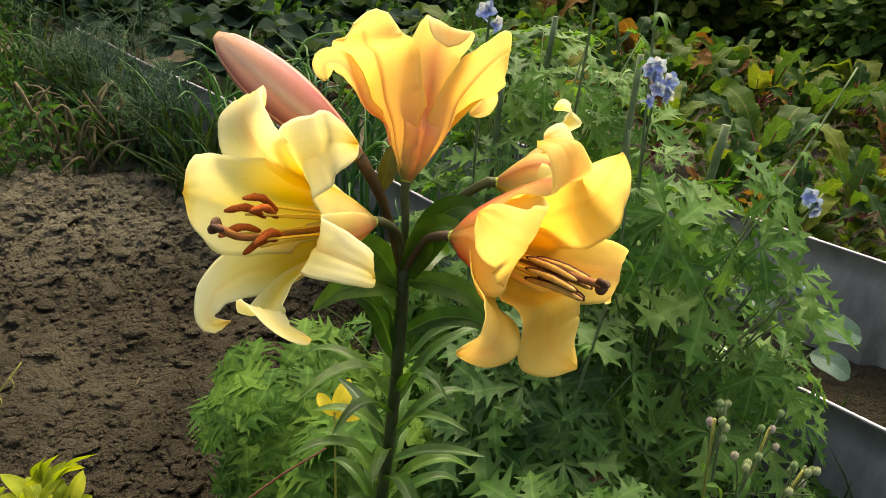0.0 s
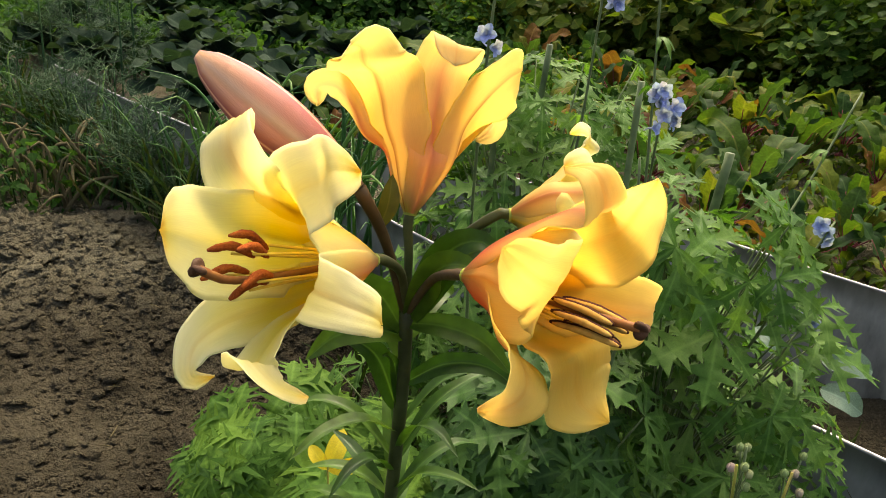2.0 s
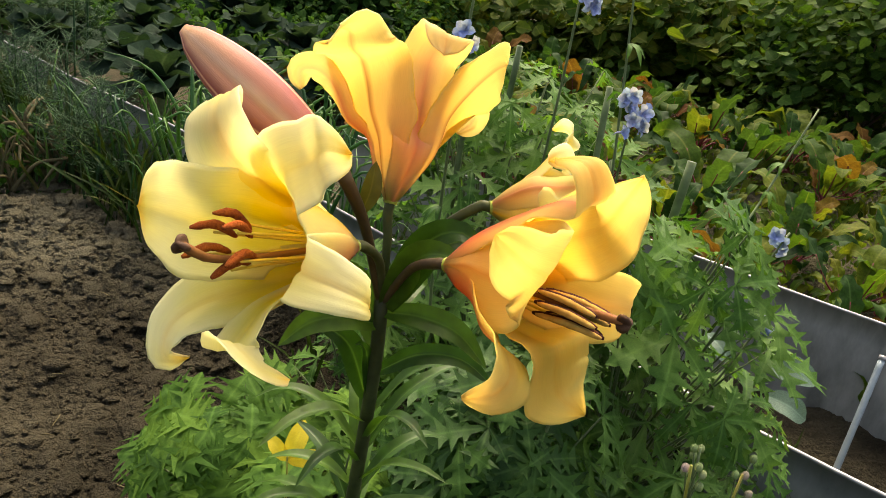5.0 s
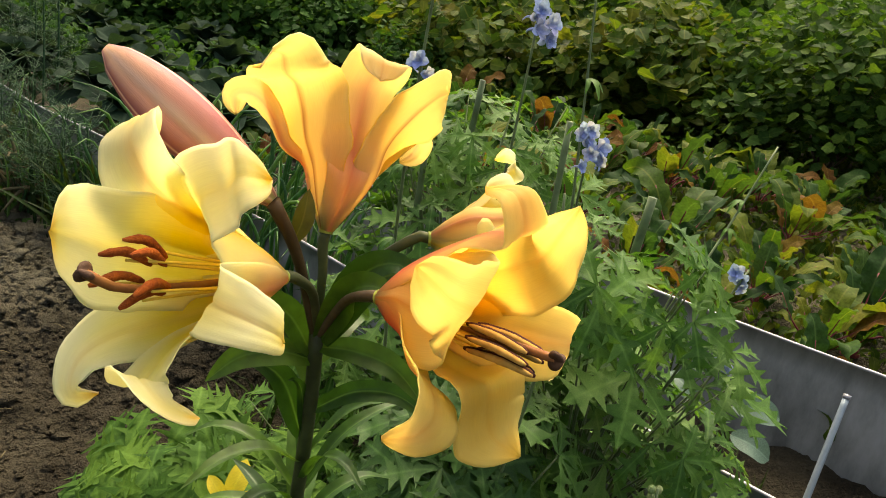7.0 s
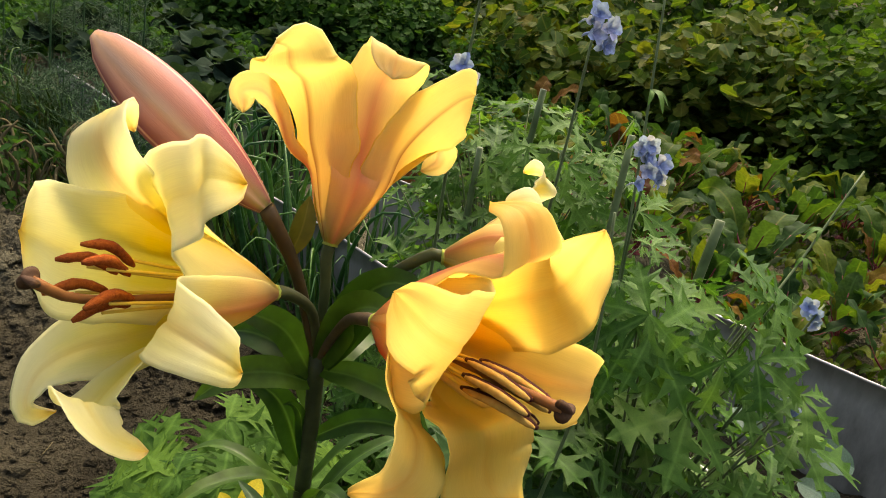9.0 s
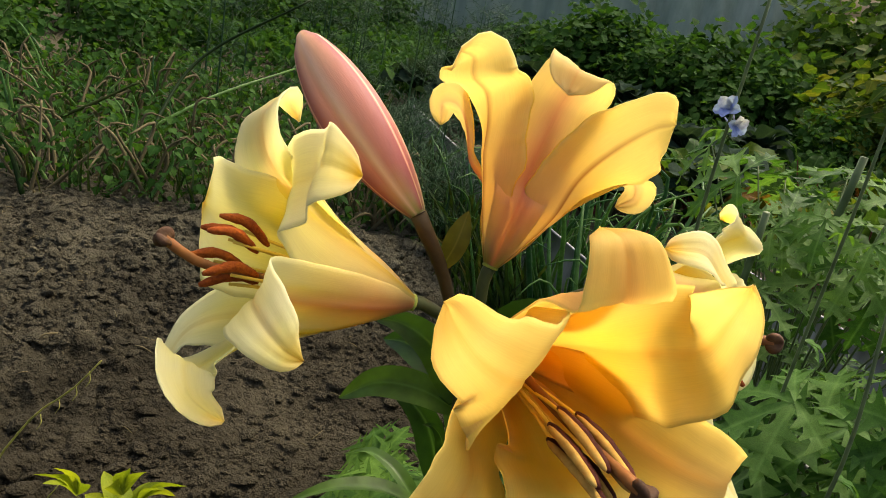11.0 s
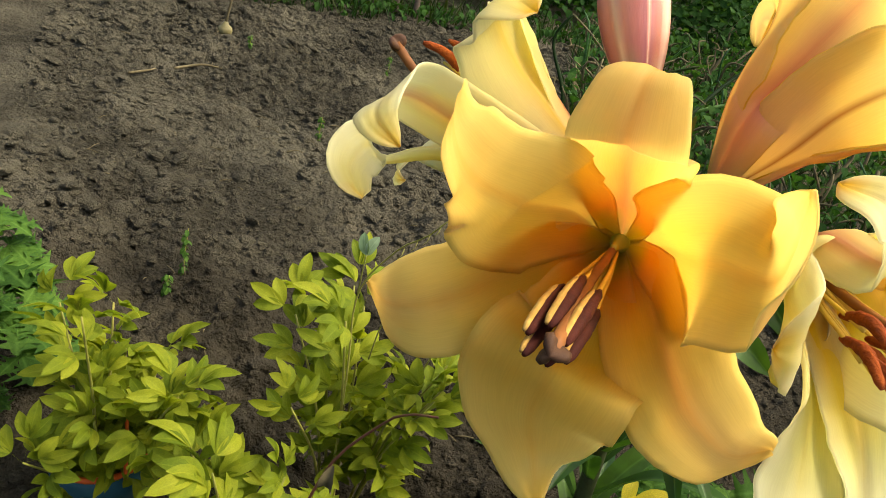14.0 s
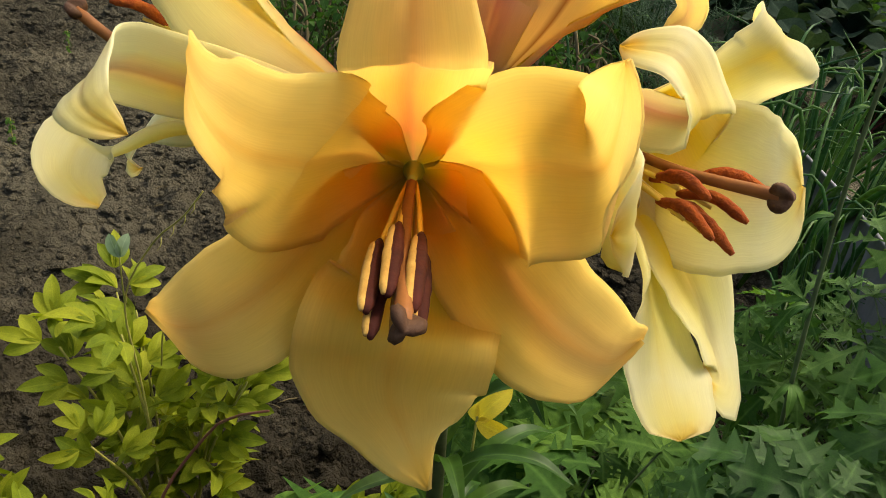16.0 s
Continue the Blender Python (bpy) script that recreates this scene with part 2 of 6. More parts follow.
def rough_mat(name, stops, scale=20.0, rough=0.8, bump=0.4, dist=0.004, metal=0.0, detail=8.0, stretch=(1, 1, 1), coarse=None):
    """A solid surface with noise at two scales."""
    m, nt, out = material(name)
    tc = nt.nodes.new("ShaderNodeTexCoord")
    mp = nt.nodes.new("ShaderNodeMapping")
    mp.inputs["Scale"].default_value = stretch
    nt.links.new(tc.outputs["Object"], mp.inputs["Vector"])
    a = node(nt, "ShaderNodeTexNoise", Scale=scale, Detail=detail, Roughness=0.65)
    nt.links.new(mp.outputs[0], a.inputs["Vector"])
    b = node(nt, "ShaderNodeTexNoise", Scale=coarse or scale * 0.13, Detail=3.0)
    nt.links.new(mp.outputs[0], b.inputs["Vector"])
    s = nt.nodes.new("ShaderNodeMath")
    s.operation = "ADD"
    nt.links.new(a.outputs["Fac"], s.inputs[0])
    nt.links.new(b.outputs["Fac"], s.inputs[1])
    h = nt.nodes.new("ShaderNodeMath")
    h.operation = "MULTIPLY"
    h.inputs[1].default_value = 0.5
    nt.links.new(s.outputs[0], h.inputs[0])
    col = ramp(nt, h.outputs[0], stops)
    bs = node(nt, "ShaderNodeBsdfPrincipled", Roughness=rough, Metallic=metal)
    bs.inputs["Specular IOR Level"].default_value = 0.22
    nt.links.new(col.outputs["Color"], bs.inputs["Base Color"])
    bp = node(nt, "ShaderNodeBump", Strength=bump, Distance=dist)
    nt.links.new(a.outputs["Fac"], bp.inputs["Height"])
    nt.links.new(bp.outputs[0], bs.inputs["Normal"])
    nt.links.new(bs.outputs[0], out.inputs["Surface"])
    return m


def soil_mat(name, stops, dry, lump=70.0):
    """Dug earth: lumps and grains in the relief, dry patches and a darker stretch by the lily in the colour."""
    m, nt, out = material(name)
    tc = nt.nodes.new("ShaderNodeTexCoord")
    pos = tc.outputs["Object"]
    warp = node(nt, "ShaderNodeTexNoise", Scale=40.0, Detail=3.0)
    nt.links.new(pos, warp.inputs["Vector"])
    bent = nt.nodes.new("ShaderNodeVectorMath")
    bent.operation = "MULTIPLY_ADD"
    nt.links.new(warp.outputs["Color"], bent.inputs[0])
    bent.inputs[1].default_value = (0.02, 0.02, 0.02)
    nt.links.new(pos, bent.inputs[2])
    heights = []
    for sc, amount in ((lump, 1.0), (lump * 2.3, 0.55), (lump * 5.0, 0.25)):
        vo = node(nt, "ShaderNodeTexVoronoi", Scale=sc, Randomness=1.0)
        nt.links.new(bent.outputs[0], vo.inputs["Vector"])
        ml = nt.nodes.new("ShaderNodeMath")
        ml.operation = "MULTIPLY"
        nt.links.new(vo.outputs["Distance"], ml.inputs[0])
        ml.inputs[1].default_value = -amount
        heights.append(ml.outputs[0])
    grain = node(nt, "ShaderNodeTexNoise", Scale=lump * 1.6, Detail=9.0, Roughness=0.7)
    nt.links.new(pos, grain.inputs["Vector"])
    heights.append(grain.outputs["Fac"])
    total = heights[0]
    for h in heights[1:]:
        ad = nt.nodes.new("ShaderNodeMath")
        ad.operation = "ADD"
        nt.links.new(total, ad.inputs[0])
        nt.links.new(h, ad.inputs[1])
        total = ad.outputs[0]
    mid = node(nt, "ShaderNodeTexNoise", Scale=9.0, Detail=6.0, Roughness=0.6)
    nt.links.new(pos, mid.inputs["Vector"])
    avg = nt.nodes.new("ShaderNodeMath")
    avg.operation = "MULTIPLY_ADD"
    nt.links.new(grain.outputs["Fac"], avg.inputs[0])
    avg.inputs[1].default_value = 0.55
    half = nt.nodes.new("ShaderNodeMath")
    half.operation = "MULTIPLY"
    nt.links.new(mid.outputs["Fac"], half.inputs[0])
    half.inputs[1].default_value = 0.45
    nt.links.new(half.outputs[0], avg.inputs[2])
    col = ramp(nt, avg.outputs[0], stops).outputs["Color"]
    patch = node(nt, "ShaderNodeTexNoise", Scale=1.5, Detail=5.0, Roughness=0.6)
    nt.links.new(pos, patch.inputs["Vector"])
    place = nt.nodes.new("ShaderNodeSeparateXYZ")
    nt.links.new(pos, place.inputs[0])
    strip = nt.nodes.new("ShaderNodeMapRange")
    strip.inputs["From Min"].default_value, strip.inputs["From Max"].default_value = 2.25, 2.75
    strip.inputs["To Min"].default_value, strip.inputs["To Max"].default_value = 0.0, 0.16
    nt.links.new(place.outputs["Y"], strip.inputs["Value"])
    dried = nt.nodes.new("ShaderNodeMath")
    dried.operation = "ADD"
    nt.links.new(patch.outputs["Fac"], dried.inputs[0])
    nt.links.new(strip.outputs["Result"], dried.inputs[1])
    dryness = ramp(nt, dried.outputs[0], [(0.46, (0, 0, 0)), (0.64, (0.75, 0.75, 0.75))])
    tone = mixed(nt, grain.outputs["Fac"], [c * 0.55 for c in dry], dry)
    col = mixed(nt, dryness.outputs["Color"], col, tone)
    # Colour gets darker towards the lily, with a ragged edge.
    edge = node(nt, "ShaderNodeTexNoise", Scale=2.6, Detail=4.0)
    nt.links.new(pos, edge.inputs["Vector"])
    reach = nt.nodes.new("ShaderNodeMath")
    reach.operation = "MULTIPLY_ADD"
    nt.links.new(edge.outputs["Fac"], reach.inputs[0])
    reach.inputs[1].default_value = 1.1
    nt.links.new(place.outputs["X"], reach.inputs[2])
    lily_side = nt.nodes.new("ShaderNodeMapRange")
    lily_side.inputs["From Min"].default_value, lily_side.inputs["From Max"].default_value = -1.30, -0.45
    lily_side.inputs["To Min"].default_value, lily_side.inputs["To Max"].default_value = 0.0, 0.80
    nt.links.new(reach.outputs[0], lily_side.inputs["Value"])
    behind = nt.nodes.new("ShaderNodeMapRange")
    behind.inputs["From Min"].default_value, behind.inputs["From Max"].default_value = 2.0, 2.4
    behind.inputs["To Min"].default_value, behind.inputs["To Max"].default_value = 1.0, 0.0
    nt.links.new(place.outputs["Y"], behind.inputs["Value"])
    dark_amount = nt.nodes.new("ShaderNodeMath")
    dark_amount.operation = "MULTIPLY"
    nt.links.new(lily_side.outputs["Result"], dark_amount.inputs[0])
    nt.links.new(behind.outputs["Result"], dark_amount.inputs[1])
    dark_soil = mixed(nt, 1.0, col, (0.45, 0.42, 0.40), "MULTIPLY")
    col = mixed(nt, dark_amount.outputs[0], col, dark_soil)
    bs = node(nt, "ShaderNodeBsdfPrincipled", Roughness=0.95)
    bs.inputs["Specular IOR Level"].default_value = 0.04
    nt.links.new(col, bs.inputs["Base Color"])
    bp = node(nt, "ShaderNodeBump", Strength=1.0, Distance=0.010)
    nt.links.new(total, bp.inputs["Height"])
    nt.links.new(bp.outputs[0], bs.inputs["Normal"])
    nt.links.new(bs.outputs[0], out.inputs["Surface"])
    return m


M_SOIL = soil_mat("soil", [(0.30, (0.0147, 0.0132, 0.0084)), (0.46, (0.0316, 0.0290, 0.0186)), (0.56, (0.0526, 0.0484, 0.0316)), (0.72, (0.0969, 0.0891, 0.0582))], (0.1421, 0.1306, 0.0841))
# Paler than the ground: the crumbs' sunlit tops are put into this colour.
M_SUNCLOD = soil_mat("soil_crumb_sunlit_tone", [(0.30, (0.0323, 0.0293, 0.0189)), (0.46, (0.0625, 0.0572, 0.0369)), (0.56, (0.0958, 0.0882, 0.0576)), (0.72, (0.1510, 0.1390, 0.0916))], (0.1771, 0.1632, 0.1049), 160.0)
M_METAL = rough_mat("weathered_zinc", [(0.34, (0.105, 0.110, 0.098)), (0.48, (0.22, 0.225, 0.205)), (0.56, (0.27, 0.275, 0.255)), (0.7, (0.37, 0.375, 0.35))], scale=14, rough=0.65, bump=0.15, dist=0.002, metal=0.12, coarse=2.0, stretch=(1, 1, 0.35))
M_RIM = rough_mat("bare_metal_rim", [(0.3, (0.22, 0.22, 0.215)), (0.7, (0.36, 0.36, 0.35))], scale=40, rough=0.5, bump=0.1, metal=0.6)
M_ROD = rough_mat("painted_rod", [(0.3, (0.19, 0.24, 0.25)), (0.7, (0.30, 0.35, 0.35))], scale=60, rough=0.45, bump=0.2, metal=0.3)
M_WOOD = rough_mat("cut_wood", [(0.3, (0.045, 0.026, 0.014)), (0.5, (0.095, 0.056, 0.030)), (0.7, (0.20, 0.125, 0.065))], scale=50, rough=0.9, bump=0.7, stretch=(1, 1, 0.15))
M_STRAW = rough_mat("dry_stalk", [(0.3, (0.0451, 0.0361, 0.0148)), (0.5, (0.0943, 0.0779, 0.0344)), (0.7, (0.2050, 0.1722, 0.0861))], scale=60, rough=0.9, bump=0.3, stretch=(1, 1, 0.2))
M_FILM = rough_mat("greenhouse_film", [(0.3, (0.12, 0.17, 0.125)), (0.5, (0.20, 0.255, 0.195)), (0.7, (0.34, 0.385, 0.31))], scale=5, rough=0.8, bump=0.3, dist=0.05, stretch=(1, 1, 0.3))
M_BULB = rough_mat("onion_skin", [(0.3, (0.10, 0.085, 0.03)), (0.7, (0.19, 0.17, 0.07))], scale=30, rough=0.5, bump=0.1)
M_TEAL = rough_mat("teal_plastic", [(0.3, (0.02, 0.07, 0.085)), (0.7, (0.03, 0.10, 0.12))], scale=20, rough=0.45, bump=0.1)
M_ORANGE = rough_mat("orange_plastic", [(0.3, (0.60, 0.08, 0.01)), (0.7, (0.75, 0.14, 0.02))], scale=20, rough=0.4, bump=0.1)
M_RUST = rough_mat("rust_pollen", [(0.3, (0.12, 0.022, 0.004)), (0.5, (0.30, 0.062, 0.008)), (0.7, (0.48, 0.13, 0.014))], scale=420, rough=0.95, bump=1.0, dist=0.0015)
M_DARKANTHER = rough_mat("closed_anther", [(0.35, (0.030, 0.005, 0.002)), (0.55, (0.065, 0.011, 0.004)), (0.70, (0.12, 0.028, 0.006))], scale=160, rough=0.8, bump=0.4, dist=0.001)
M_ANTHERPALE = rough_mat("anther_pale", [(0.3, (0.30, 0.15, 0.025)), (0.5, (0.50, 0.30, 0.065)), (0.7, (0.64, 0.45, 0.13))], scale=160, rough=0.85, bump=0.5, dist=0.001)
M_OVARY = rough_mat("ovary_green", [(0.3, (0.24, 0.30, 0.05)), (0.7, (0.42, 0.46, 0.08))], scale=120, rough=0.5, bump=0.1, dist=0.001)
M_STIGMA = rough_mat("stigma_brown", [(0.3, (0.030, 0.013, 0.005)), (0.5, (0.065, 0.030, 0.012)), (0.72, (0.17, 0.10, 0.05))], scale=200, rough=0.7, bump=0.5, dist=0.001)
M_STYLE = rough_mat("style_brown", [(0.3, (0.16, 0.055, 0.014)), (0.7, (0.27, 0.11, 0.028))], scale=120, rough=0.6, bump=0.2, dist=0.001)
M_FILAMENT = rough_mat("filament_yellow", [(0.3, (0.62, 0.40, 0.04)), (0.7, (0.80, 0.58, 0.10))], scale=120, rough=0.5, bump=0.1, dist=0.001)
M_STEM = leafy("lily_stem", [(0.2, (0.035, 0.028, 0.014)), (0.6, (0.045, 0.055, 0.018)), (0.9, (0.06, 0.085, 0.025))], rough=0.5, through_light=0.0, vein=0.0, scale=90)
M_BUDSTALK = leafy("bud_stalk", [(0.2, (0.105, 0.040, 0.022)), (0.5, (0.090, 0.050, 0.022)), (0.9, (0.070, 0.070, 0.024))], rough=0.5, through_light=0.0, vein=0.0, scale=70, spec=0.25)
M_PEDICEL = leafy("lily_pedicel", [(0.2, (0.0900, 0.0600, 0.0300)), (0.5, (0.0750, 0.0900, 0.0300)), (0.9, (0.0750, 0.1275, 0.0330))], rough=0.5, through_light=0.0, vein=0.0, scale=70, spec=0.25)
M_LILYLEAF = leafy("lily_leaf", [(0.1, (0.018, 0.054, 0.007)), (0.5, (0.034, 0.090, 0.010)), (0.9, (0.068, 0.140, 0.014))], rough=0.42, through_light=0.34, vein=0.3, scale=70, spec=0.4)
M_BRACT = leafy("bract", [(0.1, (0.11, 0.11, 0.012)), (0.9, (0.18, 0.15, 0.02))], rough=0.35, through_light=0.35, vein=0.2, scale=70)
M_GOLDLEAF = leafy("golden_leaf", [(0.1, (0.115, 0.165, 0.010)), (0.5, (0.20, 0.25, 0.015)), (0.9, (0.30, 0.33, 0.022))], rough=0.55, through_light=0.42, vary=0.3, vein=0.1, scale=70, spec=0.15)
M_GOLDSTEM = leafy("golden_stem", [(0.1, (0.25, 0.26, 0.04)), (0.9, (0.36, 0.33, 0.07))], through_light=0.0, vein=0, scale=60)
M_YELLOWLEAF = leafy("yellowed_leaf", [(0.1, (0.62, 0.46, 0.02)), (0.9, (0.75, 0.60, 0.05))], rough=0.45, through_light=0.35, vein=0.15, scale=70)
M_LOBED = leafy("bright_lobed_leaf", [(0.1, (0.0313, 0.0870, 0.0122)), (0.5, (0.0539, 0.1288, 0.0174)), (0.9, (0.1001, 0.1958, 0.0244))], rough=0.6, through_light=0.34, vein=0.2, scale=120, spec=0.15)
M_DELPH = leafy("delphinium_leaf", [(0.1, (0.028, 0.088, 0.012)), (0.5, (0.064, 0.158, 0.022)), (0.9, (0.115, 0.220, 0.045))], rough=0.50, through_light=0.36, vein=0.20, scale=110, spec=0.22)
# Darker copy of the delphinium leaf; shade under the flowers put into its colour.
M_SHADEDLEAF = leafy("leaf_painted_shade", [(0.1, (0.017, 0.056, 0.008)), (0.5, (0.034, 0.096, 0.013)), (0.9, (0.066, 0.145, 0.024))], rough=0.45, through_light=0.3, vein=0.25, scale=90, spec=0.3)
M_DELPHSTEM = leafy("delphinium_stem", [(0.1, (0.085, 0.125, 0.045)), (0.9, (0.15, 0.20, 0.08))], through_light=0.0, vein=0, scale=50, rough=0.55)
M_BLUE = leafy("delphinium_petal", [(0.1, (0.20, 0.27, 0.62)), (0.5, (0.32, 0.40, 0.74)), (0.9, (0.46, 0.46, 0.72))], rough=0.6, through_light=0.35, vein=0.0, scale=200)
M_BUDGREEN = leafy("green_flower_bud", [(0.1, (0.16, 0.24, 0.08)), (0.6, (0.30, 0.34, 0.14)), (0.95, (0.42, 0.28, 0.28))], through_light=0.1, vein=0, scale=80)
M_BEET = leafy("beet_leaf", [(0.05, (0.026, 0.066, 0.009)), (0.45, (0.050, 0.098, 0.011)), (0.75, (0.090, 0.125, 0.013)), (0.97, (0.13, 0.13, 0.016))], rough=0.55, through_light=0.4, vein=0.25, scale=30, spec=0.10)
M_BEETDARK = leafy("dark_beet_leaf", [(0.05, (0.014, 0.040, 0.010)), (0.5, (0.026, 0.066, 0.014)), (0.95, (0.048, 0.095, 0.018))], rough=0.55, through_light=0.35, vein=0.25, scale=30, spec=0.10)
M_BEETRED = leafy("reddened_beet_leaf", [(0.05, (0.06, 0.024, 0.010)), (0.5, (0.11, 0.050, 0.012)), (0.95, (0.14, 0.10, 0.014))], rough=0.6, through_light=0.35, vein=0.25, scale=30, spec=0.08)
M_BEETSTEM = rough_mat("beet_petiole", [(0.3, (0.09, 0.012, 0.02)), (0.7, (0.20, 0.04, 0.04))], scale=30, rough=0.5, bump=0.1)
M_POTATO = leafy("potato_leaf", [(0.1, (0.016, 0.052, 0.010)), (0.5, (0.028, 0.080, 0.014)), (0.9, (0.050, 0.112, 0.022))], rough=0.6, through_light=0.35, vein=0.1, scale=60, spec=0.05)
M_SHRUB = leafy("shrub_leaf", [(0.1, (0.018, 0.050, 0.008)), (0.5, (0.038, 0.090, 0.013)), (0.9, (0.085, 0.150, 0.018))], rough=0.6, through_light=0.38, vein=0.1, scale=60, spec=0.08)
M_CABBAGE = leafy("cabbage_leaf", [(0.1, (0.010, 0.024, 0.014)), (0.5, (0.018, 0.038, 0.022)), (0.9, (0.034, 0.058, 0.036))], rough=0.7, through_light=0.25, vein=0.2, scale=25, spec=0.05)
M_BRASSICA = leafy("brassica_leaf", [(0.1, (0.07, 0.13, 0.09)), (0.9, (0.11, 0.18, 0.13))], rough=0.55, through_light=0.25, vein=0.35, scale=40)
M_PALELEAF = leafy("pale_young_leaf", [(0.1, (0.16, 0.25, 0.13)), (0.9, (0.30, 0.40, 0.24))], rough=0.5, through_light=0.35, vein=0.2, scale=60, spec=0.2)
M_GRASS = leafy("grass_blade", [(0.05, (0.008, 0.023, 0.0045)), (0.5, (0.017, 0.040, 0.007)), (0.85, (0.038, 0.058, 0.010)), (0.97, (0.095, 0.082, 0.030))], rough=0.55, through_light=0.3, vein=0.1, scale=60, spec=0.15)
M_CHIVE = leafy("onion_leaf", [(0.1, (0.040, 0.115, 0.045)), (0.5, (0.075, 0.185, 0.050)), (0.9, (0.15, 0.27, 0.07))], rough=0.32, through_light=0.42, vein=0.1, scale=50)
M_DILL = leafy("dill_feather", [(0.1, (0.020, 0.065, 0.025)), (0.9, (0.045, 0.11, 0.035))], rough=0.6, through_light=0.2, vein=0, scale=60)
M_REDSTEM = rough_mat("reddish_stem", [(0.3, (0.10, 0.035, 0.018)), (0.7, (0.22, 0.085, 0.04))], scale=60, rough=0.6, bump=0.2)
M_TWIG = rough_mat("twig", [(0.3, (0.06, 0.045, 0.03)), (0.7, (0.15, 0.11, 0.075))], scale=60, rough=0.85)


# ==== ground ====
def lattice(x, y, seed):
    """Smooth value noise on numpy arrays."""
    xi, yi = np.floor(x).astype(np.int64), np.floor(y).astype(np.int64)
    fx, fy = x - xi, y - yi
    fx, fy = fx * fx * (3 - 2 * fx), fy * fy * (3 - 2 * fy)

    def h(a, b):
        n = (a * 374761393 + b * 668265263 + seed * 974711) & 0x7FFFFFFF
        n = ((n ^ (n >> 13)) * 1274126177) & 0x7FFFFFFF
        return ((n ^ (n >> 16)) & 0xFFFF) / 65535.0

    return (h(xi, yi) * (1 - fx) + h(xi + 1, yi) * fx) * (1 - fy) + (h(xi, yi + 1) * (1 - fx) + h(xi + 1, yi + 1) * fx) * fy


def soil_height(x, y):
    """Height of the dug soil: soft undulation, clods and crumbs."""
    x, y = np.asarray(x, dtype=float), np.asarray(y, dtype=float)
    near = np.clip(1 - (np.hypot(x + 1.2, y - 1.6) - 4.5) / 3, 0, 1)
    z = 0.030 * (lattice(x * 2.2, y * 2.2, 1) - 0.5) + 0.030 * (lattice(x * 7, y * 7, 2) - 0.5)
    rough = 0.35 + 0.65 * np.clip((lattice(x * 1.3 + 9, y * 1.3, 5) - 0.25) * 2.2, 0, 1)
    c = lattice(x * 22, y * 22, 3)
    d = lattice(x * 48 + 3, y * 48, 4)
    e = lattice(x * 11 + 5, y * 11, 7)
    z = z + rough * (0.055 * np.clip(c - 0.42, 0, 1) + 0.034 * np.abs(d - 0.5) + 0.06 * np.clip(e - 0.62, 0, 1) + 0.020 * lattice(x * 80, y * 80, 8))
    return z * near - 0.012


def axis_steps(lo, hi, fine, far):
    core = np.arange(lo, hi + 1e-6, fine)
    out, step = [], fine
    v = 0.0
    while v < far:
        step *= 1.25
        v += step
        out.append(v)
    out = np.array(out)
    return np.concatenate([(lo - out)[::-1], core, hi + out])


gx, gy = axis_steps(-3.9, 0.1, 0.0078, 400), axis_steps(0.3, 3.0, 0.0078, 400)
GX, GY = np.meshgrid(gx, gy, indexing="ij")
GZ = soil_height(GX, GY)
nx, ny = len(gx), len(gy)
gi = np.arange(nx * ny).reshape(nx, ny)
gf = np.stack([gi[:-1, :-1], gi[1:, :-1], gi[1:, 1:], gi[:-1, 1:]], axis=-1).reshape(-1, 4)
gm = bpy.data.meshes.new("ground")
gv = np.stack([GX, GY, GZ], axis=-1).reshape(-1, 3)
gm.vertices.add(len(gv))
gm.vertices.foreach_set("co", gv.astype(np.float32).ravel())
gm.loops.add(gf.size)
gm.loops.foreach_set("vertex_index", gf.astype(np.int32).ravel())
gm.polygons.add(len(gf))
gm.polygons.foreach_set("loop_start", np.arange(0, gf.size, 4, dtype=np.int32))
gm.update(calc_edges=True)
gm.polygons.foreach_set("use_smooth", np.ones(len(gf), dtype=bool))
gm.materials.append(M_SOIL)
ground = tagged(new("ground", gm), "bare dug garden soil, grey-brown and crumbly", "ground", kind="structure")


def crumb(seed, fine=1):
    """A small lump: a squashed icosphere with dents."""
    bm = bmesh.new()
    bmesh.ops.create_icosphere(bm, subdivisions=fine, radius=1)
    rng = random.Random(seed)
    big = [Vector((rng.uniform(-1, 1), rng.uniform(-1, 1), rng.uniform(-1, 1))).normalized() for _ in range(7)]
    for v in bm.verts:
        flat = max(max(0.0, v.co.normalized().dot(d) - 0.72) for d in big)
        v.co *= (1 - 0.9 * flat) * rng.uniform(0.86, 1.08)
        v.co.z *= 0.7
    verts = [tuple(v.co) for v in bm.verts]
    faces = [tuple(v.index for v in f.verts) for f in bm.faces]
    bm.free()
    return verts, faces, [(0, 0)] * len(verts)


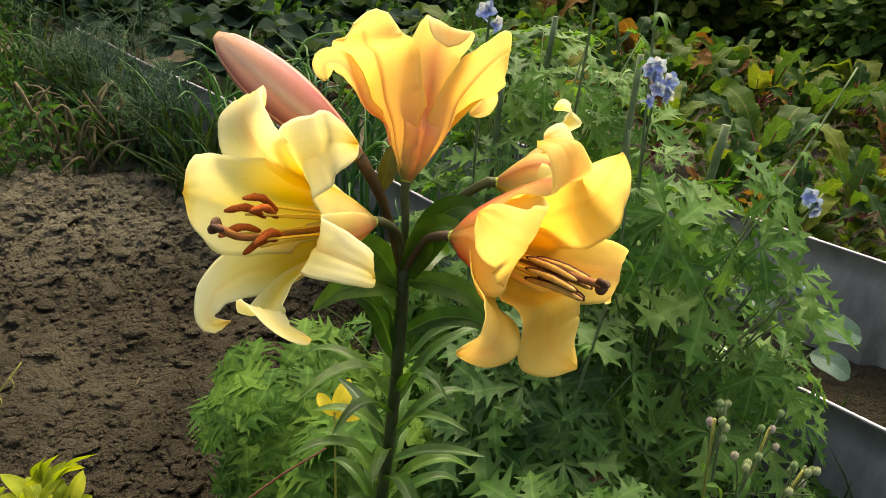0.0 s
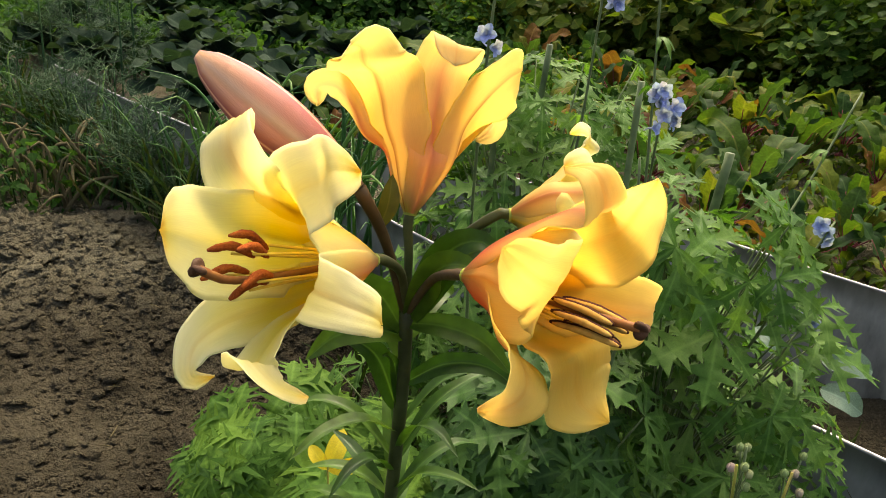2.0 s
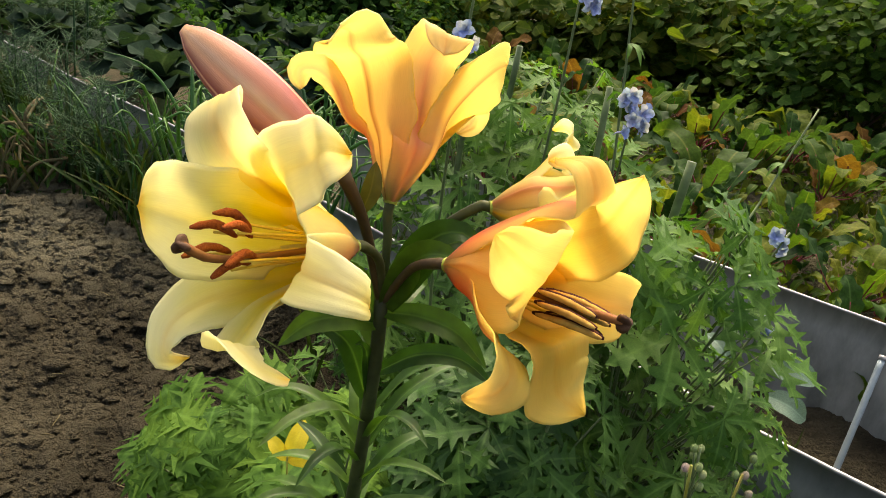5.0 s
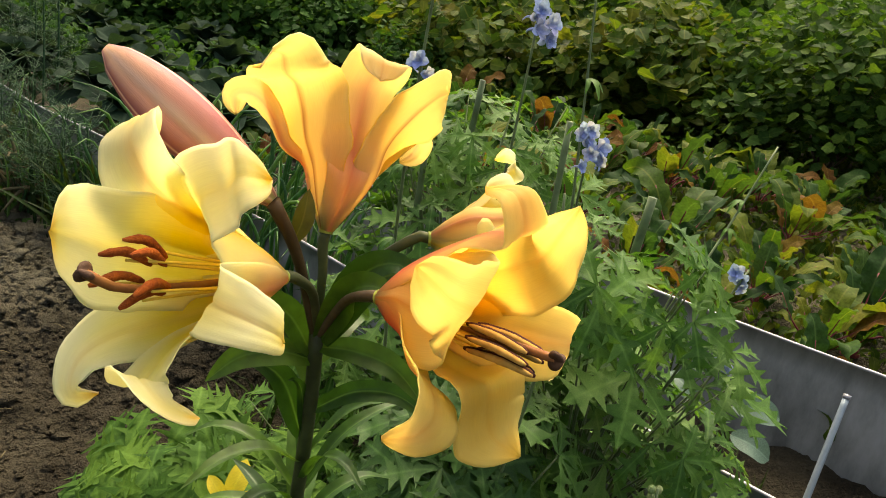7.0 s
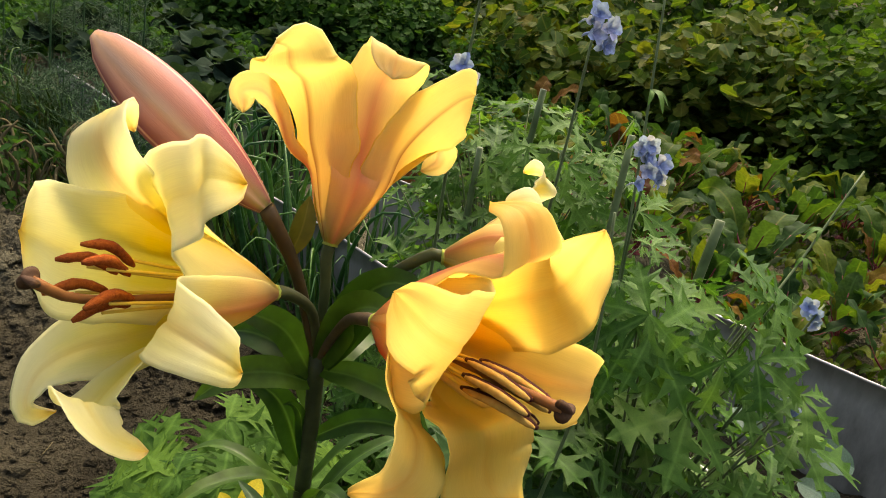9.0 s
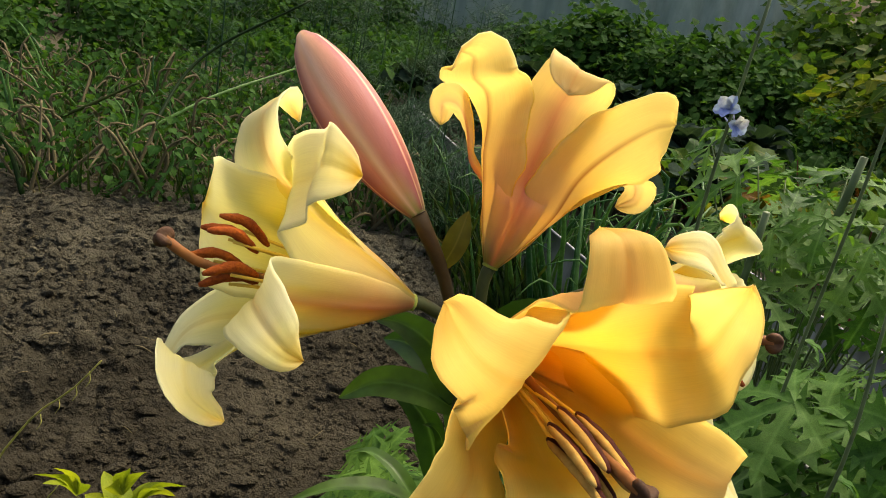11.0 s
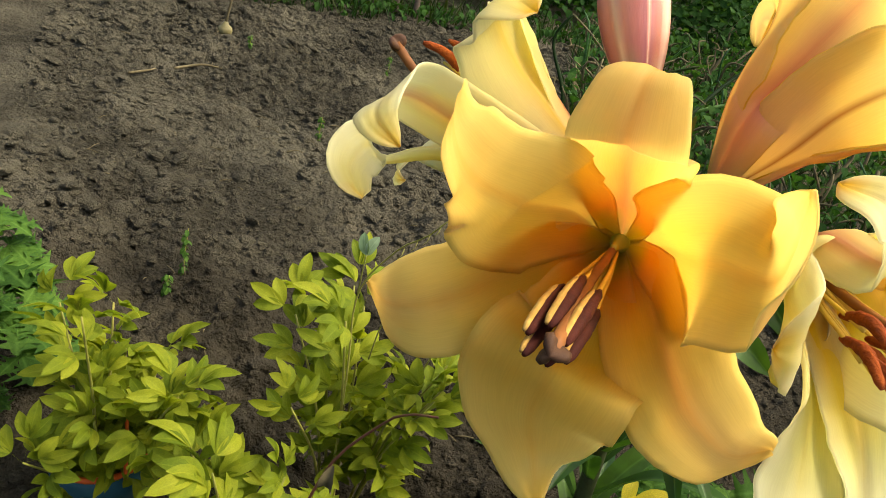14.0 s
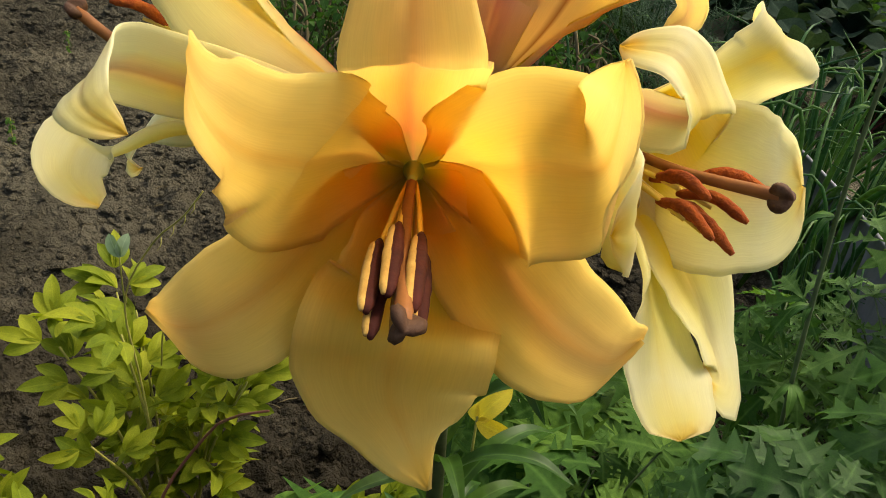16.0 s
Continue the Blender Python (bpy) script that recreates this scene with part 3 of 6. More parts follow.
def soil_crumbs(name, count, lo, hi, power, seed, label, fine=1):
    rng = random.Random(seed)
    shapes = [[] for _ in range(5)]
    while sum(map(len, shapes)) < count:
        x, y = rng.uniform(-4.5, -0.15), rng.uniform(0.1, 3.0)
        if y > 3.05 + 0.35 * x * -0.6 and x > -2.2:
            continue
        if float(lattice(np.array(x * 2.4), np.array(y * 2.4), 31)) < rng.uniform(0.02, 0.62):
            continue
        r = lo + (hi - lo) * rng.random() ** power
        z = float(soil_height(x, y)) + r * 0.10
        m = Matrix.LocRotScale((x, y, z), Euler((rng.uniform(-0.5, 0.5), rng.uniform(-0.5, 0.5), rng.random() * 6)), (r, r * rng.uniform(0.7, 1.2), r * rng.uniform(0.55, 0.9)))
        shapes[rng.randrange(5)].append(m)
    pieces = []
    for k, spots in enumerate(shapes):
        tv, tf, tu = crumb(seed + k, fine)
        tv = np.asarray(tv)
        for m in spots:
            a = np.array(m)
            pieces.append(((tv @ a[:3, :3].T + a[:3, 3]), tf, tu, 0))
    return tagged(new(name, joined(name, pieces, [M_SUNCLOD], smooth=False)), label, "soil", kind="stuff")


soil_crumbs("soil_crumbs", 52000, 0.0035, 0.016, 2.4, 11, "loose grey-brown crumbs of dry soil, sunlit tops in their colour")
soil_crumbs("soil_clods", 7000, 0.008, 0.034, 2.9, 12, "broken clods of grey-brown soil on the bed", 2)


# ==== metal edging of the beds ====
def sheet_edging(name, a, b, height, label):
    """A standing strip of sheet metal with a folded rim, slightly dented, from a to b."""
    a, b = np.array([*a, 0.0]), np.array([*b, 0.0])
    along = unit(b - a)
    out = np.array([along[1], -along[0], 0])
    length = np.linalg.norm(b - a)
    n, k = int(length / 0.08), 7
    verts, faces = [], []
    for side in (0, 1):
        for i in range(n + 1):
            for j in range(k):
                s, h = i / n * length, j / (k - 1) * (height + 0.06) - 0.06
                dent = 0.010 * math.sin(2.1 * s + 0.6) + 0.006 * math.sin(6.3 * s + 9 * h)
                verts.append(a + along * s + out * (dent + side * 0.0025) + np.array([0, 0, h]))
    c = (n + 1) * k
    for side in (0, 1):
        for i in range(n):
            for j in range(k - 1):
                q = [side * c + i * k + j, side * c + (i + 1) * k + j, side * c + (i + 1) * k + j + 1, side * c + i * k + j + 1]
                faces.append(q if side else q[::-1])
    for i in range(n):
        faces.append((i * k + k - 1, (i + 1) * k + k - 1, c + (i + 1) * k + k - 1, c + i * k + k - 1))
    me = mesh_of(name, verts, faces, [M_METAL])
    ob = tagged(new(name, me), label, "bed edging", "metal bed edgings")
    pts = [a + along * s + out * (0.010 * math.sin(2.1 * s + 0.6) + 0.006 * math.sin(6.3 * s + 9 * height) + 0.001) + np.array([0, 0, height + 0.001]) for s in np.linspace(0, length, n + 1)]
    v, f, u = tube_data(pts, [0.0045] * len(pts), 8)
    part("rim", mesh_of("rim", v, f, [M_RIM], u), ob, "bright folded metal rim")
    return ob


NEAR_A, NEAR_B = (-1.75, 3.986), (1.75, 0.365)
FAR_A, FAR_B = (-0.10, 3.071), (3.2, 0.23)
sheet_edging("bed_edging", NEAR_A, NEAR_B, 0.32, "grey weathered sheet-metal edging round the flower bed")
sheet_edging("bed_edging", FAR_A, FAR_B, 0.32, "grey weathered sheet-metal edging of the beet bed")
rod = thing("metal_rod", (1.20, 1.60, 0), "thin pale painted metal rod leaning on the edging", "rod")
part("shaft", tube("shaft", [(0, 0, -0.02), (0.05, 0.06, 0.14), (0.10, 0.12, 0.28)], [0.008, 0.008, 0.008], M_ROD, 10), rod)
part("cap", tube("cap", [(0.099, 0.119, 0.277), (0.103, 0.123, 0.287)], [0.0095, 0.0095], M_RIM, 10, 3), rod, "bright worn metal tip")

# ==== the lily ====
LILY = Vector((0.0, 0.80, 0.0))
lily = thing("lily", LILY, "tall trumpet lily with four open yellow flowers and a pink bud", "lily")


STATIONS = (0.0, 0.2, 0.35, 0.5, 0.65, 0.8, 0.9, 1.0)
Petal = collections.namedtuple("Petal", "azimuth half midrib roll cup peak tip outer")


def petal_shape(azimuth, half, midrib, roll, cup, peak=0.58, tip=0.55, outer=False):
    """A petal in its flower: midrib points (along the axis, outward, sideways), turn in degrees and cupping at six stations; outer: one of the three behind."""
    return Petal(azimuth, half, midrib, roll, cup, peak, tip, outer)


def along_petal(s, values):
    """A smooth value at s from the six stations; none in the throat."""
    v = [np.interp(s + d, STATIONS, [0, 0, *values]) for d in (-0.08, -0.04, 0.0, 0.04, 0.08)]
    return sum(v) / len(v)


def petal_data(B, A, ref, shape, seed=0, n=44, across=18, thick=0.0009, throat=1.0):
    """A petal from the flower's base B along its axis A: two faces with an edge between."""
    A = unit(A)
    U = unit(np.asarray(ref, dtype=float) - A * np.dot(A, ref))
    V = np.cross(A, U)
    rng = random.Random(seed)
    ph, ph2, ph3 = rng.random() * 6.28, rng.random() * 6.28, rng.random() * 6.28
    R = math.cos(radians(shape.azimuth)) * U + math.sin(radians(shape.azimuth)) * V
    L = np.cross(A, R)
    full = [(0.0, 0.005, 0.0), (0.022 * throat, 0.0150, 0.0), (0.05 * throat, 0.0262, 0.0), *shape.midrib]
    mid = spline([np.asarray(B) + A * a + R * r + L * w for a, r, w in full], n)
    tan = np.gradient(mid, axis=0)
    tan /= np.linalg.norm(tan, axis=1)[:, None]
    rad = np.linalg.norm((mid - B) - np.outer((mid - B) @ A, A), axis=1)
    inner, outer, uvs = [], [], []
    foot, wrap = (0.40, 1.3) if shape.outer else (0.62, 0.95)
    for i in range(n):
        s = i / (n - 1)
        L = unit(L - tan[i] * np.dot(L, tan[i]))
        N = np.cross(tan[i], L)
        tw = radians(along_petal(s, shape.roll))
        l, m = math.cos(tw) * L + math.sin(tw) * N, math.cos(tw) * N - math.sin(tw) * L
        if s < shape.peak:
            w = foot + (1 - foot) * (math.sin(s / shape.peak * math.pi / 2)) ** 0.95
        else:
            w = max(0.0, 1 - ((s - shape.peak) / (1 - shape.peak)) ** 2.1) ** shape.tip
        w = max(min(w * shape.half, wrap * rad[i] + 0.25 * max(0.0, s - 0.22 if shape.outer else s - 0.34)), 0.0006)
        blend = min(1, max(0, (s - 0.25) / 0.30))
        turn = min(1.25, w / max(rad[i], 0.004)) * (1 - blend) + along_petal(s, shape.cup) * blend
        turn = turn if abs(turn) > 1e-3 else 1e-3
        for k in range(across + 1):
            q = 2 * k / across - 1
            lat, dep = w * math.sin(turn * q) / turn, w * (1 - math.cos(turn * q)) / turn
            edge = abs(q) ** 2.4 * blend
            right = q > 0
            ruff = 0.035 * shape.half * edge * (math.sin(15 * s + ph + 1.7 * right) + 0.5 * math.sin(31 * s + ph2 + 2.9 * right) + 0.3 * math.sin(57 * s + ph3 + right))
            rib = -0.0015 * math.exp(-((q / 0.09) ** 2)) * min(1, 4 * s) * (1 - 0.5 * s)
            side = 0.0002 * math.cos(q * 14 + ph) * blend + 0.0005 * math.sin(q * 5 + 9 * s + ph3) * blend
            nick = 1 + 0.008 * blend * (math.sin(41 * s + ph) + math.sin(73 * s + ph2))
            back = -0.0022 * max(0.0, 1 - s / 0.7) * min(1, 6 * s) if shape.outer else 0.0
            p = mid[i] + l * lat * nick + m * (dep + ruff + rib + side + back)
            inner.append(p + m * thick * 0.5)
            outer.append(p - m * thick * 0.5)
            uvs.append((s, 0.5 + q / 2))
    c = across + 1
    m = n * c
    faces, slots = [], []
    for i in range(n - 1):
        for k in range(across):
            a, b, d, e = i * c + k, i * c + k + 1, (i + 1) * c + k + 1, (i + 1) * c + k
            faces.append((a, b, d, e)), slots.append(0)
            faces.append((m + a, m + e, m + d, m + b)), slots.append(1)
    for i in range(n - 1):
        for k in (0, across):
            a, e = i * c + k, (i + 1) * c + k
            faces.append((a, e, m + e, m + a) if k == 0 else (e, a, m + a, m + e)), slots.append(0)
    for k in range(across):
        a, b = (n - 1) * c + k, (n - 1) * c + k + 1
        faces.append((a, b, m + b, m + a)), slots.append(0)
    return inner + outer, faces, uvs + uvs, slots


def anther_data(a, b, bow, r, seed=0):
    rng = random.Random(seed)
    p = [np.asarray(a), (np.asarray(a) + np.asarray(b)) / 2 + np.asarray(bow), np.asarray(b)]
    pts = spline(p, 12)
    rad = [r * (0.35 + 0.65 * math.sin(math.pi * min(1, max(0, i / 11))) ** 0.5) * rng.uniform(0.86, 1.12) for i in range(12)]
    return tube_data(pts, rad, 7)


def lily_flower(B, A, ref, petals, mats, foot, stamens, style, label, throat=1.0):
    """A flower on its pedicel: six petals, six stamens and a pistil. B, foot: places in the world."""
    o = np.array(LILY)
    B, A = np.asarray(B, dtype=float) - o, unit(A)
    foot = [np.asarray(f, dtype=float) - o for f in foot]
    me = tube("flower", [*foot, B - A * 0.012, B], [0.0034, 0.0034, 0.0038, 0.0044], M_PEDICEL, 10, 16)
    fl = part("flower", me, lily, label)
    U = unit(np.asarray(ref, dtype=float) - A * np.dot(A, ref))
    V = np.cross(A, U)

    def at(a, r, z):
        return B + A * a + r * (math.cos(radians(z)) * U + math.sin(radians(z)) * V)

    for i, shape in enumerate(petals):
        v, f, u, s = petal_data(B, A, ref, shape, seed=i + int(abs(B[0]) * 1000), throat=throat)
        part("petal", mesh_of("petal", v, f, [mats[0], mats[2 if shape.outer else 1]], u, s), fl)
    for fa, fr, fz, ta, tr, tz, dark in stamens:
        pts = [at(0.015, 0.003, fz), at(fa * 0.45, 0.004 + fr * 0.35, fz), at(fa * 0.75, 0.002 + fr * 0.68, fz), at(fa, fr, fz)]
        part("filament", tube("filament", pts, [0.0014, 0.0011, 0.0009], M_FILAMENT, 6, 10), fl)
        a, b = np.array(at(fa, fr, fz)), np.array(at(ta, tr, tz))
        if dark:
            bow = U * 0.0015
            v, f, u = anther_data(a - (b - a) * 0.15, b, bow, 0.0030)
            part("anther", mesh_of("anther", v, f, [M_DARKANTHER], u), fl, "closed dark red and cream anther")
            side = unit(np.cross(b - a, U)) * 0.0016 + A * 0.0020
            v, f, u = anther_data(a - (b - a) * 0.12 + side, b - (b - a) * 0.06 + side, bow, 0.0024)
            part("anther", mesh_of("anther", v, f, [M_ANTHERPALE], u), fl, "pale cream anther half")
        else:
            d = unit(b - a + A * 0.006) * 0.0160
            v, f, u = anther_data(a - d, a + d, U * 0.005, 0.0030, int(fz) + 400)
            part("anther", mesh_of("anther", v, f, [M_RUST], u), fl, "rust-orange anther dusted with pollen")
    part("ovary", tube("ovary", [at(-0.002, 0, 0), at(0.008, 0, 0), at(0.024, 0, 0)], [0.0056, 0.0030, 0.0018], M_OVARY, 9, 8), fl, "yellow-green ovary in the throat")
    sp = [at(*p) for p in style]
    part("style", tube("style", sp, [0.0021, 0.0024, 0.0030], M_STYLE, 8, 14), fl)
    e = sp[-1]
    d = unit(np.asarray(sp[-1]) - np.asarray(sp[-2]))
    bm = bmesh.new()
    bmesh.ops.create_uvsphere(bm, u_segments=18, v_segments=8, radius=1.0)
    zq = Vector(d).to_track_quat("Z", "Y").to_matrix()
    for v in bm.verts:
        ang = math.atan2(v.co.y, v.co.x)
        lobe = 0.72 + 0.40 * math.cos(3 * ang)
        co = Vector((v.co.x * 0.0064 * lobe, v.co.y * 0.0064 * lobe, v.co.z * 0.0050))
        v.co = zq @ co + Vector(e)
    sm = bpy.data.meshes.new("stigma")
    bm.to_mesh(sm)
    bm.free()
    sm.materials.append(M_STIGMA)
    sm.polygons.foreach_set("use_smooth", np.ones(len(sm.polygons), dtype=bool))
    part("stigma", sm, fl, "three-lobed brown stigma")
    return fl


CREAM_IN = petal_mat("cream_petal_inside", [(0.0, (0.34, 0.40, 0.05)), (0.18, (0.92, 0.60, 0.012)), (0.46, (0.95, 0.75, 0.04)), (0.64, (0.95, 0.87, 0.27)), (0.82, (0.96, 0.92, 0.50)), (0.94, (0.94, 0.84, 0.26)), (1.0, (0.92, 0.58, 0.03))], (0.92, 0.76, 0.10), 0.40, 0.05, through_light=0.70, edge=(0.97, 0.95, 0.66), edge_amount=0.5)
CREAM_OUT = petal_mat("cream_petal_outside", [(0.0, (0.60, 0.52, 0.14)), (0.2, (0.94, 0.82, 0.42)), (0.5, (0.95, 0.88, 0.40)), (0.9, (0.93, 0.83, 0.26)), (1.0, (0.90, 0.64, 0.06))], (0.90, 0.66, 0.06), 0.8, 0.07, edge=(0.95, 0.91, 0.50), edge_amount=0.6)
CREAM_BAND = petal_mat("cream_petal_banded_outside", [(0.0, (0.66, 0.42, 0.16)), (0.2, (0.92, 0.66, 0.30)), (0.5, (0.95, 0.88, 0.48)), (0.9, (0.95, 0.91, 0.52)), (1.0, (0.90, 0.62, 0.06))], (0.72, 0.26, 0.17), 0.85, 0.10, edge=(0.95, 0.90, 0.46), edge_amount=0.7)
GOLD_IN = petal_mat("apricot_petal_inside", [(0.0, (0.50, 0.52, 0.07)), (0.09, (0.72, 0.58, 0.04)), (0.16, (0.96, 0.505, 0.051)), (0.42, (0.97, 0.655, 0.063)), (0.62, (0.97, 0.745, 0.13)), (0.88, (0.97, 0.805, 0.265)), (1.0, (0.94, 0.665, 0.125))], (0.95, 0.625, 0.085), 0.45, 0.03, edge=(0.97, 0.815, 0.305), edge_amount=0.4)
GOLD_OUT = petal_mat("apricot_petal_outside", [(0.0, (0.62, 0.46, 0.14)), (0.2, (0.93, 0.665, 0.245)), (0.5, (0.94, 0.645, 0.205)), (1.0, (0.95, 0.685, 0.265))], (0.80, 0.36, 0.08), 0.8, 0.03, edge=(0.95, 0.735, 0.245), edge_amount=0.6)
GOLD_BAND = petal_mat("apricot_petal_banded_outside", [(0.0, (0.52, 0.3, 0.12)), (0.15, (0.84, 0.36, 0.16)), (0.35, (0.93, 0.605, 0.245)), (1.0, (0.95, 0.685, 0.265))], (0.64, 0.17, 0.13), 0.9, 0.12, edge=(0.94, 0.715, 0.225), edge_amount=0.6)
YEL_IN = petal_mat("yellow_petal_inside", [(0.0, (0.38, 0.42, 0.04)), (0.3, (0.94, 0.575, 0.065)), (0.6, (0.95, 0.695, 0.115)), (0.85, (0.95, 0.815, 0.305)), (1.0, (0.95, 0.855, 0.445))], (0.80, 0.4, 0.05), 0.5, 0.02, through_light=0.70)
YEL_OUT = petal_mat("yellow_petal_outside", [(0.0, (0.46, 0.44, 0.09)), (0.12, (0.90, 0.615, 0.345)), (0.4, (0.93, 0.685, 0.265)), (0.7, (0.94, 0.735, 0.265)), (1.0, (0.92, 0.675, 0.145))], (0.34, 0.1, 0.02), 1.0, 0.026, through_light=0.70, edge=(0.94, 0.715, 0.225), edge_amount=0.6)
YEL_BAND = petal_mat("yellow_petal_banded_outside", [(0.0, (0.50, 0.42, 0.1)), (0.12, (0.89, 0.56, 0.32)), (0.4, (0.92, 0.615, 0.345)), (0.7, (0.94, 0.715, 0.315)), (1.0, (0.92, 0.675, 0.145))], (0.70, 0.25, 0.17), 1.0, 0.12, through_light=0.66, edge=(0.94, 0.715, 0.265), edge_amount=0.7)

JOINT = (0.031, 0.727, 0.866)
UP, TOWARD = (0, 0, 1), (0, -1, 0)
def stamen_ring(axial, step, around, radius, degrees):
    """Open stamens in a ring about a point (radial, azimuth) off the flower's axis."""
    out = []
    c = around[0] * complex(math.cos(radians(around[1])), math.sin(radians(around[1])))
    for k, z in enumerate(degrees):
        p = c + radius * complex(math.cos(radians(z)), math.sin(radians(z)))
        q = c + radius * 1.35 * complex(math.cos(radians(z)), math.sin(radians(z)))
        out.append((axial + step * (k % 3), abs(p), math.degrees(math.atan2(p.imag, p.real)), axial + step * (k % 3) + 0.012, abs(q), math.degrees(math.atan2(q.imag, q.real)), False))
    return out


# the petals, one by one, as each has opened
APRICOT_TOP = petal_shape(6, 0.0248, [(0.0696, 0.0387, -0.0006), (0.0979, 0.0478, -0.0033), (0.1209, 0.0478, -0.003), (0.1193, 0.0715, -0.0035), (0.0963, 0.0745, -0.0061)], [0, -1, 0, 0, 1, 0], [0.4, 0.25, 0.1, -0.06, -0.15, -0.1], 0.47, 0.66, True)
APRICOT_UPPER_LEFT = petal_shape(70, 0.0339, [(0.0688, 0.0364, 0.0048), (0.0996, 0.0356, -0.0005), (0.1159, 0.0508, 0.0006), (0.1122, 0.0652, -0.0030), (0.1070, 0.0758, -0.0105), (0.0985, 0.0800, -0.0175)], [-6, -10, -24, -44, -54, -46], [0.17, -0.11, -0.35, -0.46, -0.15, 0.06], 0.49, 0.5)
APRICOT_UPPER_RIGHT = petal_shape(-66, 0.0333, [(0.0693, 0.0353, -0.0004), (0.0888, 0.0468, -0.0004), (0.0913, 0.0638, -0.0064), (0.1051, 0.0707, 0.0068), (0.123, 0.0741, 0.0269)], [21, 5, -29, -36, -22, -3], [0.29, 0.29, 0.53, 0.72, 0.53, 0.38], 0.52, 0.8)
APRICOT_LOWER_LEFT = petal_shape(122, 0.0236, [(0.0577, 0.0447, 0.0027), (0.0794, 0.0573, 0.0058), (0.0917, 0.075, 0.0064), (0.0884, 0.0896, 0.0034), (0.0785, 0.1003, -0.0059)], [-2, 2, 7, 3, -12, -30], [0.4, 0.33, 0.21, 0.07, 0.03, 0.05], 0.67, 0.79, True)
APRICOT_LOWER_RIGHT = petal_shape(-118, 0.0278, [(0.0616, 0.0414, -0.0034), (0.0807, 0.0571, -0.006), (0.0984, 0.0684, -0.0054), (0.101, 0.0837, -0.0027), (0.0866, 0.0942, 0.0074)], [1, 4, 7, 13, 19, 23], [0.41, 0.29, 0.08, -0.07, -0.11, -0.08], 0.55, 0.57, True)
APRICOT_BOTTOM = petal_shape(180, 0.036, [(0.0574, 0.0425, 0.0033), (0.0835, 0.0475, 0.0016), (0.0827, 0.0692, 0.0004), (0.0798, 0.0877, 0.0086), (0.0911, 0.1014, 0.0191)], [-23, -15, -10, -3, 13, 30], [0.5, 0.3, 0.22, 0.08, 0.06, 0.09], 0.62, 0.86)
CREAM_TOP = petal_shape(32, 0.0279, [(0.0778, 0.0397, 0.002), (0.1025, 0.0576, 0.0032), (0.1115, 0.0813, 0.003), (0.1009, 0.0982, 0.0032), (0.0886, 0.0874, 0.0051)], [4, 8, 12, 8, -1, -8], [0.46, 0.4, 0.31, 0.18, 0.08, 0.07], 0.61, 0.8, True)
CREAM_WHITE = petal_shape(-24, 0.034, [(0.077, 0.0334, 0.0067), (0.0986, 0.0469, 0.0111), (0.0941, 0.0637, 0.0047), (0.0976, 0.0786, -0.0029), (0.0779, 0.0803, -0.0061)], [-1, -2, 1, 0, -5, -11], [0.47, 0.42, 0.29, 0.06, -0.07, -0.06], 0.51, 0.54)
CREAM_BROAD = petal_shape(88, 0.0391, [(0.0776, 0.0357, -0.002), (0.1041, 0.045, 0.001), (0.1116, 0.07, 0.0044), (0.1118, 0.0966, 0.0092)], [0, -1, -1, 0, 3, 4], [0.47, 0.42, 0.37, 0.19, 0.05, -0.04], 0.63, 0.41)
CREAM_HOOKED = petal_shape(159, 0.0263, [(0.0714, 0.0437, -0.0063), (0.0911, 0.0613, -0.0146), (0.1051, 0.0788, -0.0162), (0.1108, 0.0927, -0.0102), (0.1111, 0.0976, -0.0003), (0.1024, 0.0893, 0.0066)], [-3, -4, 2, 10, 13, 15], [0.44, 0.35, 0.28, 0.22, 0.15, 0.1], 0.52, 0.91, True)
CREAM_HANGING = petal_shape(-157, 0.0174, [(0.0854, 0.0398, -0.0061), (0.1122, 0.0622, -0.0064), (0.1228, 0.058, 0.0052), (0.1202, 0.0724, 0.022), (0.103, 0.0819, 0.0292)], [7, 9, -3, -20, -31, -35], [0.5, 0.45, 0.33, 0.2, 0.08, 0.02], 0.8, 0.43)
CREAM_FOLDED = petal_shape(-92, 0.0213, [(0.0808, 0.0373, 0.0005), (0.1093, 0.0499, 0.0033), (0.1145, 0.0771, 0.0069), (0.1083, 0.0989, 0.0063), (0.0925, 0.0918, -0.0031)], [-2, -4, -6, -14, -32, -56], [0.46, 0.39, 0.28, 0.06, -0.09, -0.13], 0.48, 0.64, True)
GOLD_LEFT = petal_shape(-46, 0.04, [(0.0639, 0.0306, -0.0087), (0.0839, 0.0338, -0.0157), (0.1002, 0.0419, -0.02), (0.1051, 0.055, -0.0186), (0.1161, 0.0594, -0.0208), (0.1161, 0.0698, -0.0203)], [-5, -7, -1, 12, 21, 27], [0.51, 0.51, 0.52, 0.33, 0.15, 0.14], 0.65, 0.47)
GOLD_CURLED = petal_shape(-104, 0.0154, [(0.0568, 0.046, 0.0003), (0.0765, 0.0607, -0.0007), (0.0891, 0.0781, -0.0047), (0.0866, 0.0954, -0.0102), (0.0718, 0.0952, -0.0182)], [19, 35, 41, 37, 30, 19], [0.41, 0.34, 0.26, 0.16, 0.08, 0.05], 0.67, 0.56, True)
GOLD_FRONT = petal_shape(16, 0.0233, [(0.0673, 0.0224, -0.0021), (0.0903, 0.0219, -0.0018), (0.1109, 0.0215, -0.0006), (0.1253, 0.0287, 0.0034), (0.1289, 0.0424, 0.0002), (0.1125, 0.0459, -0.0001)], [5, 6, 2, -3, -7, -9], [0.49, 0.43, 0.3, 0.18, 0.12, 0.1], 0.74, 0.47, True)
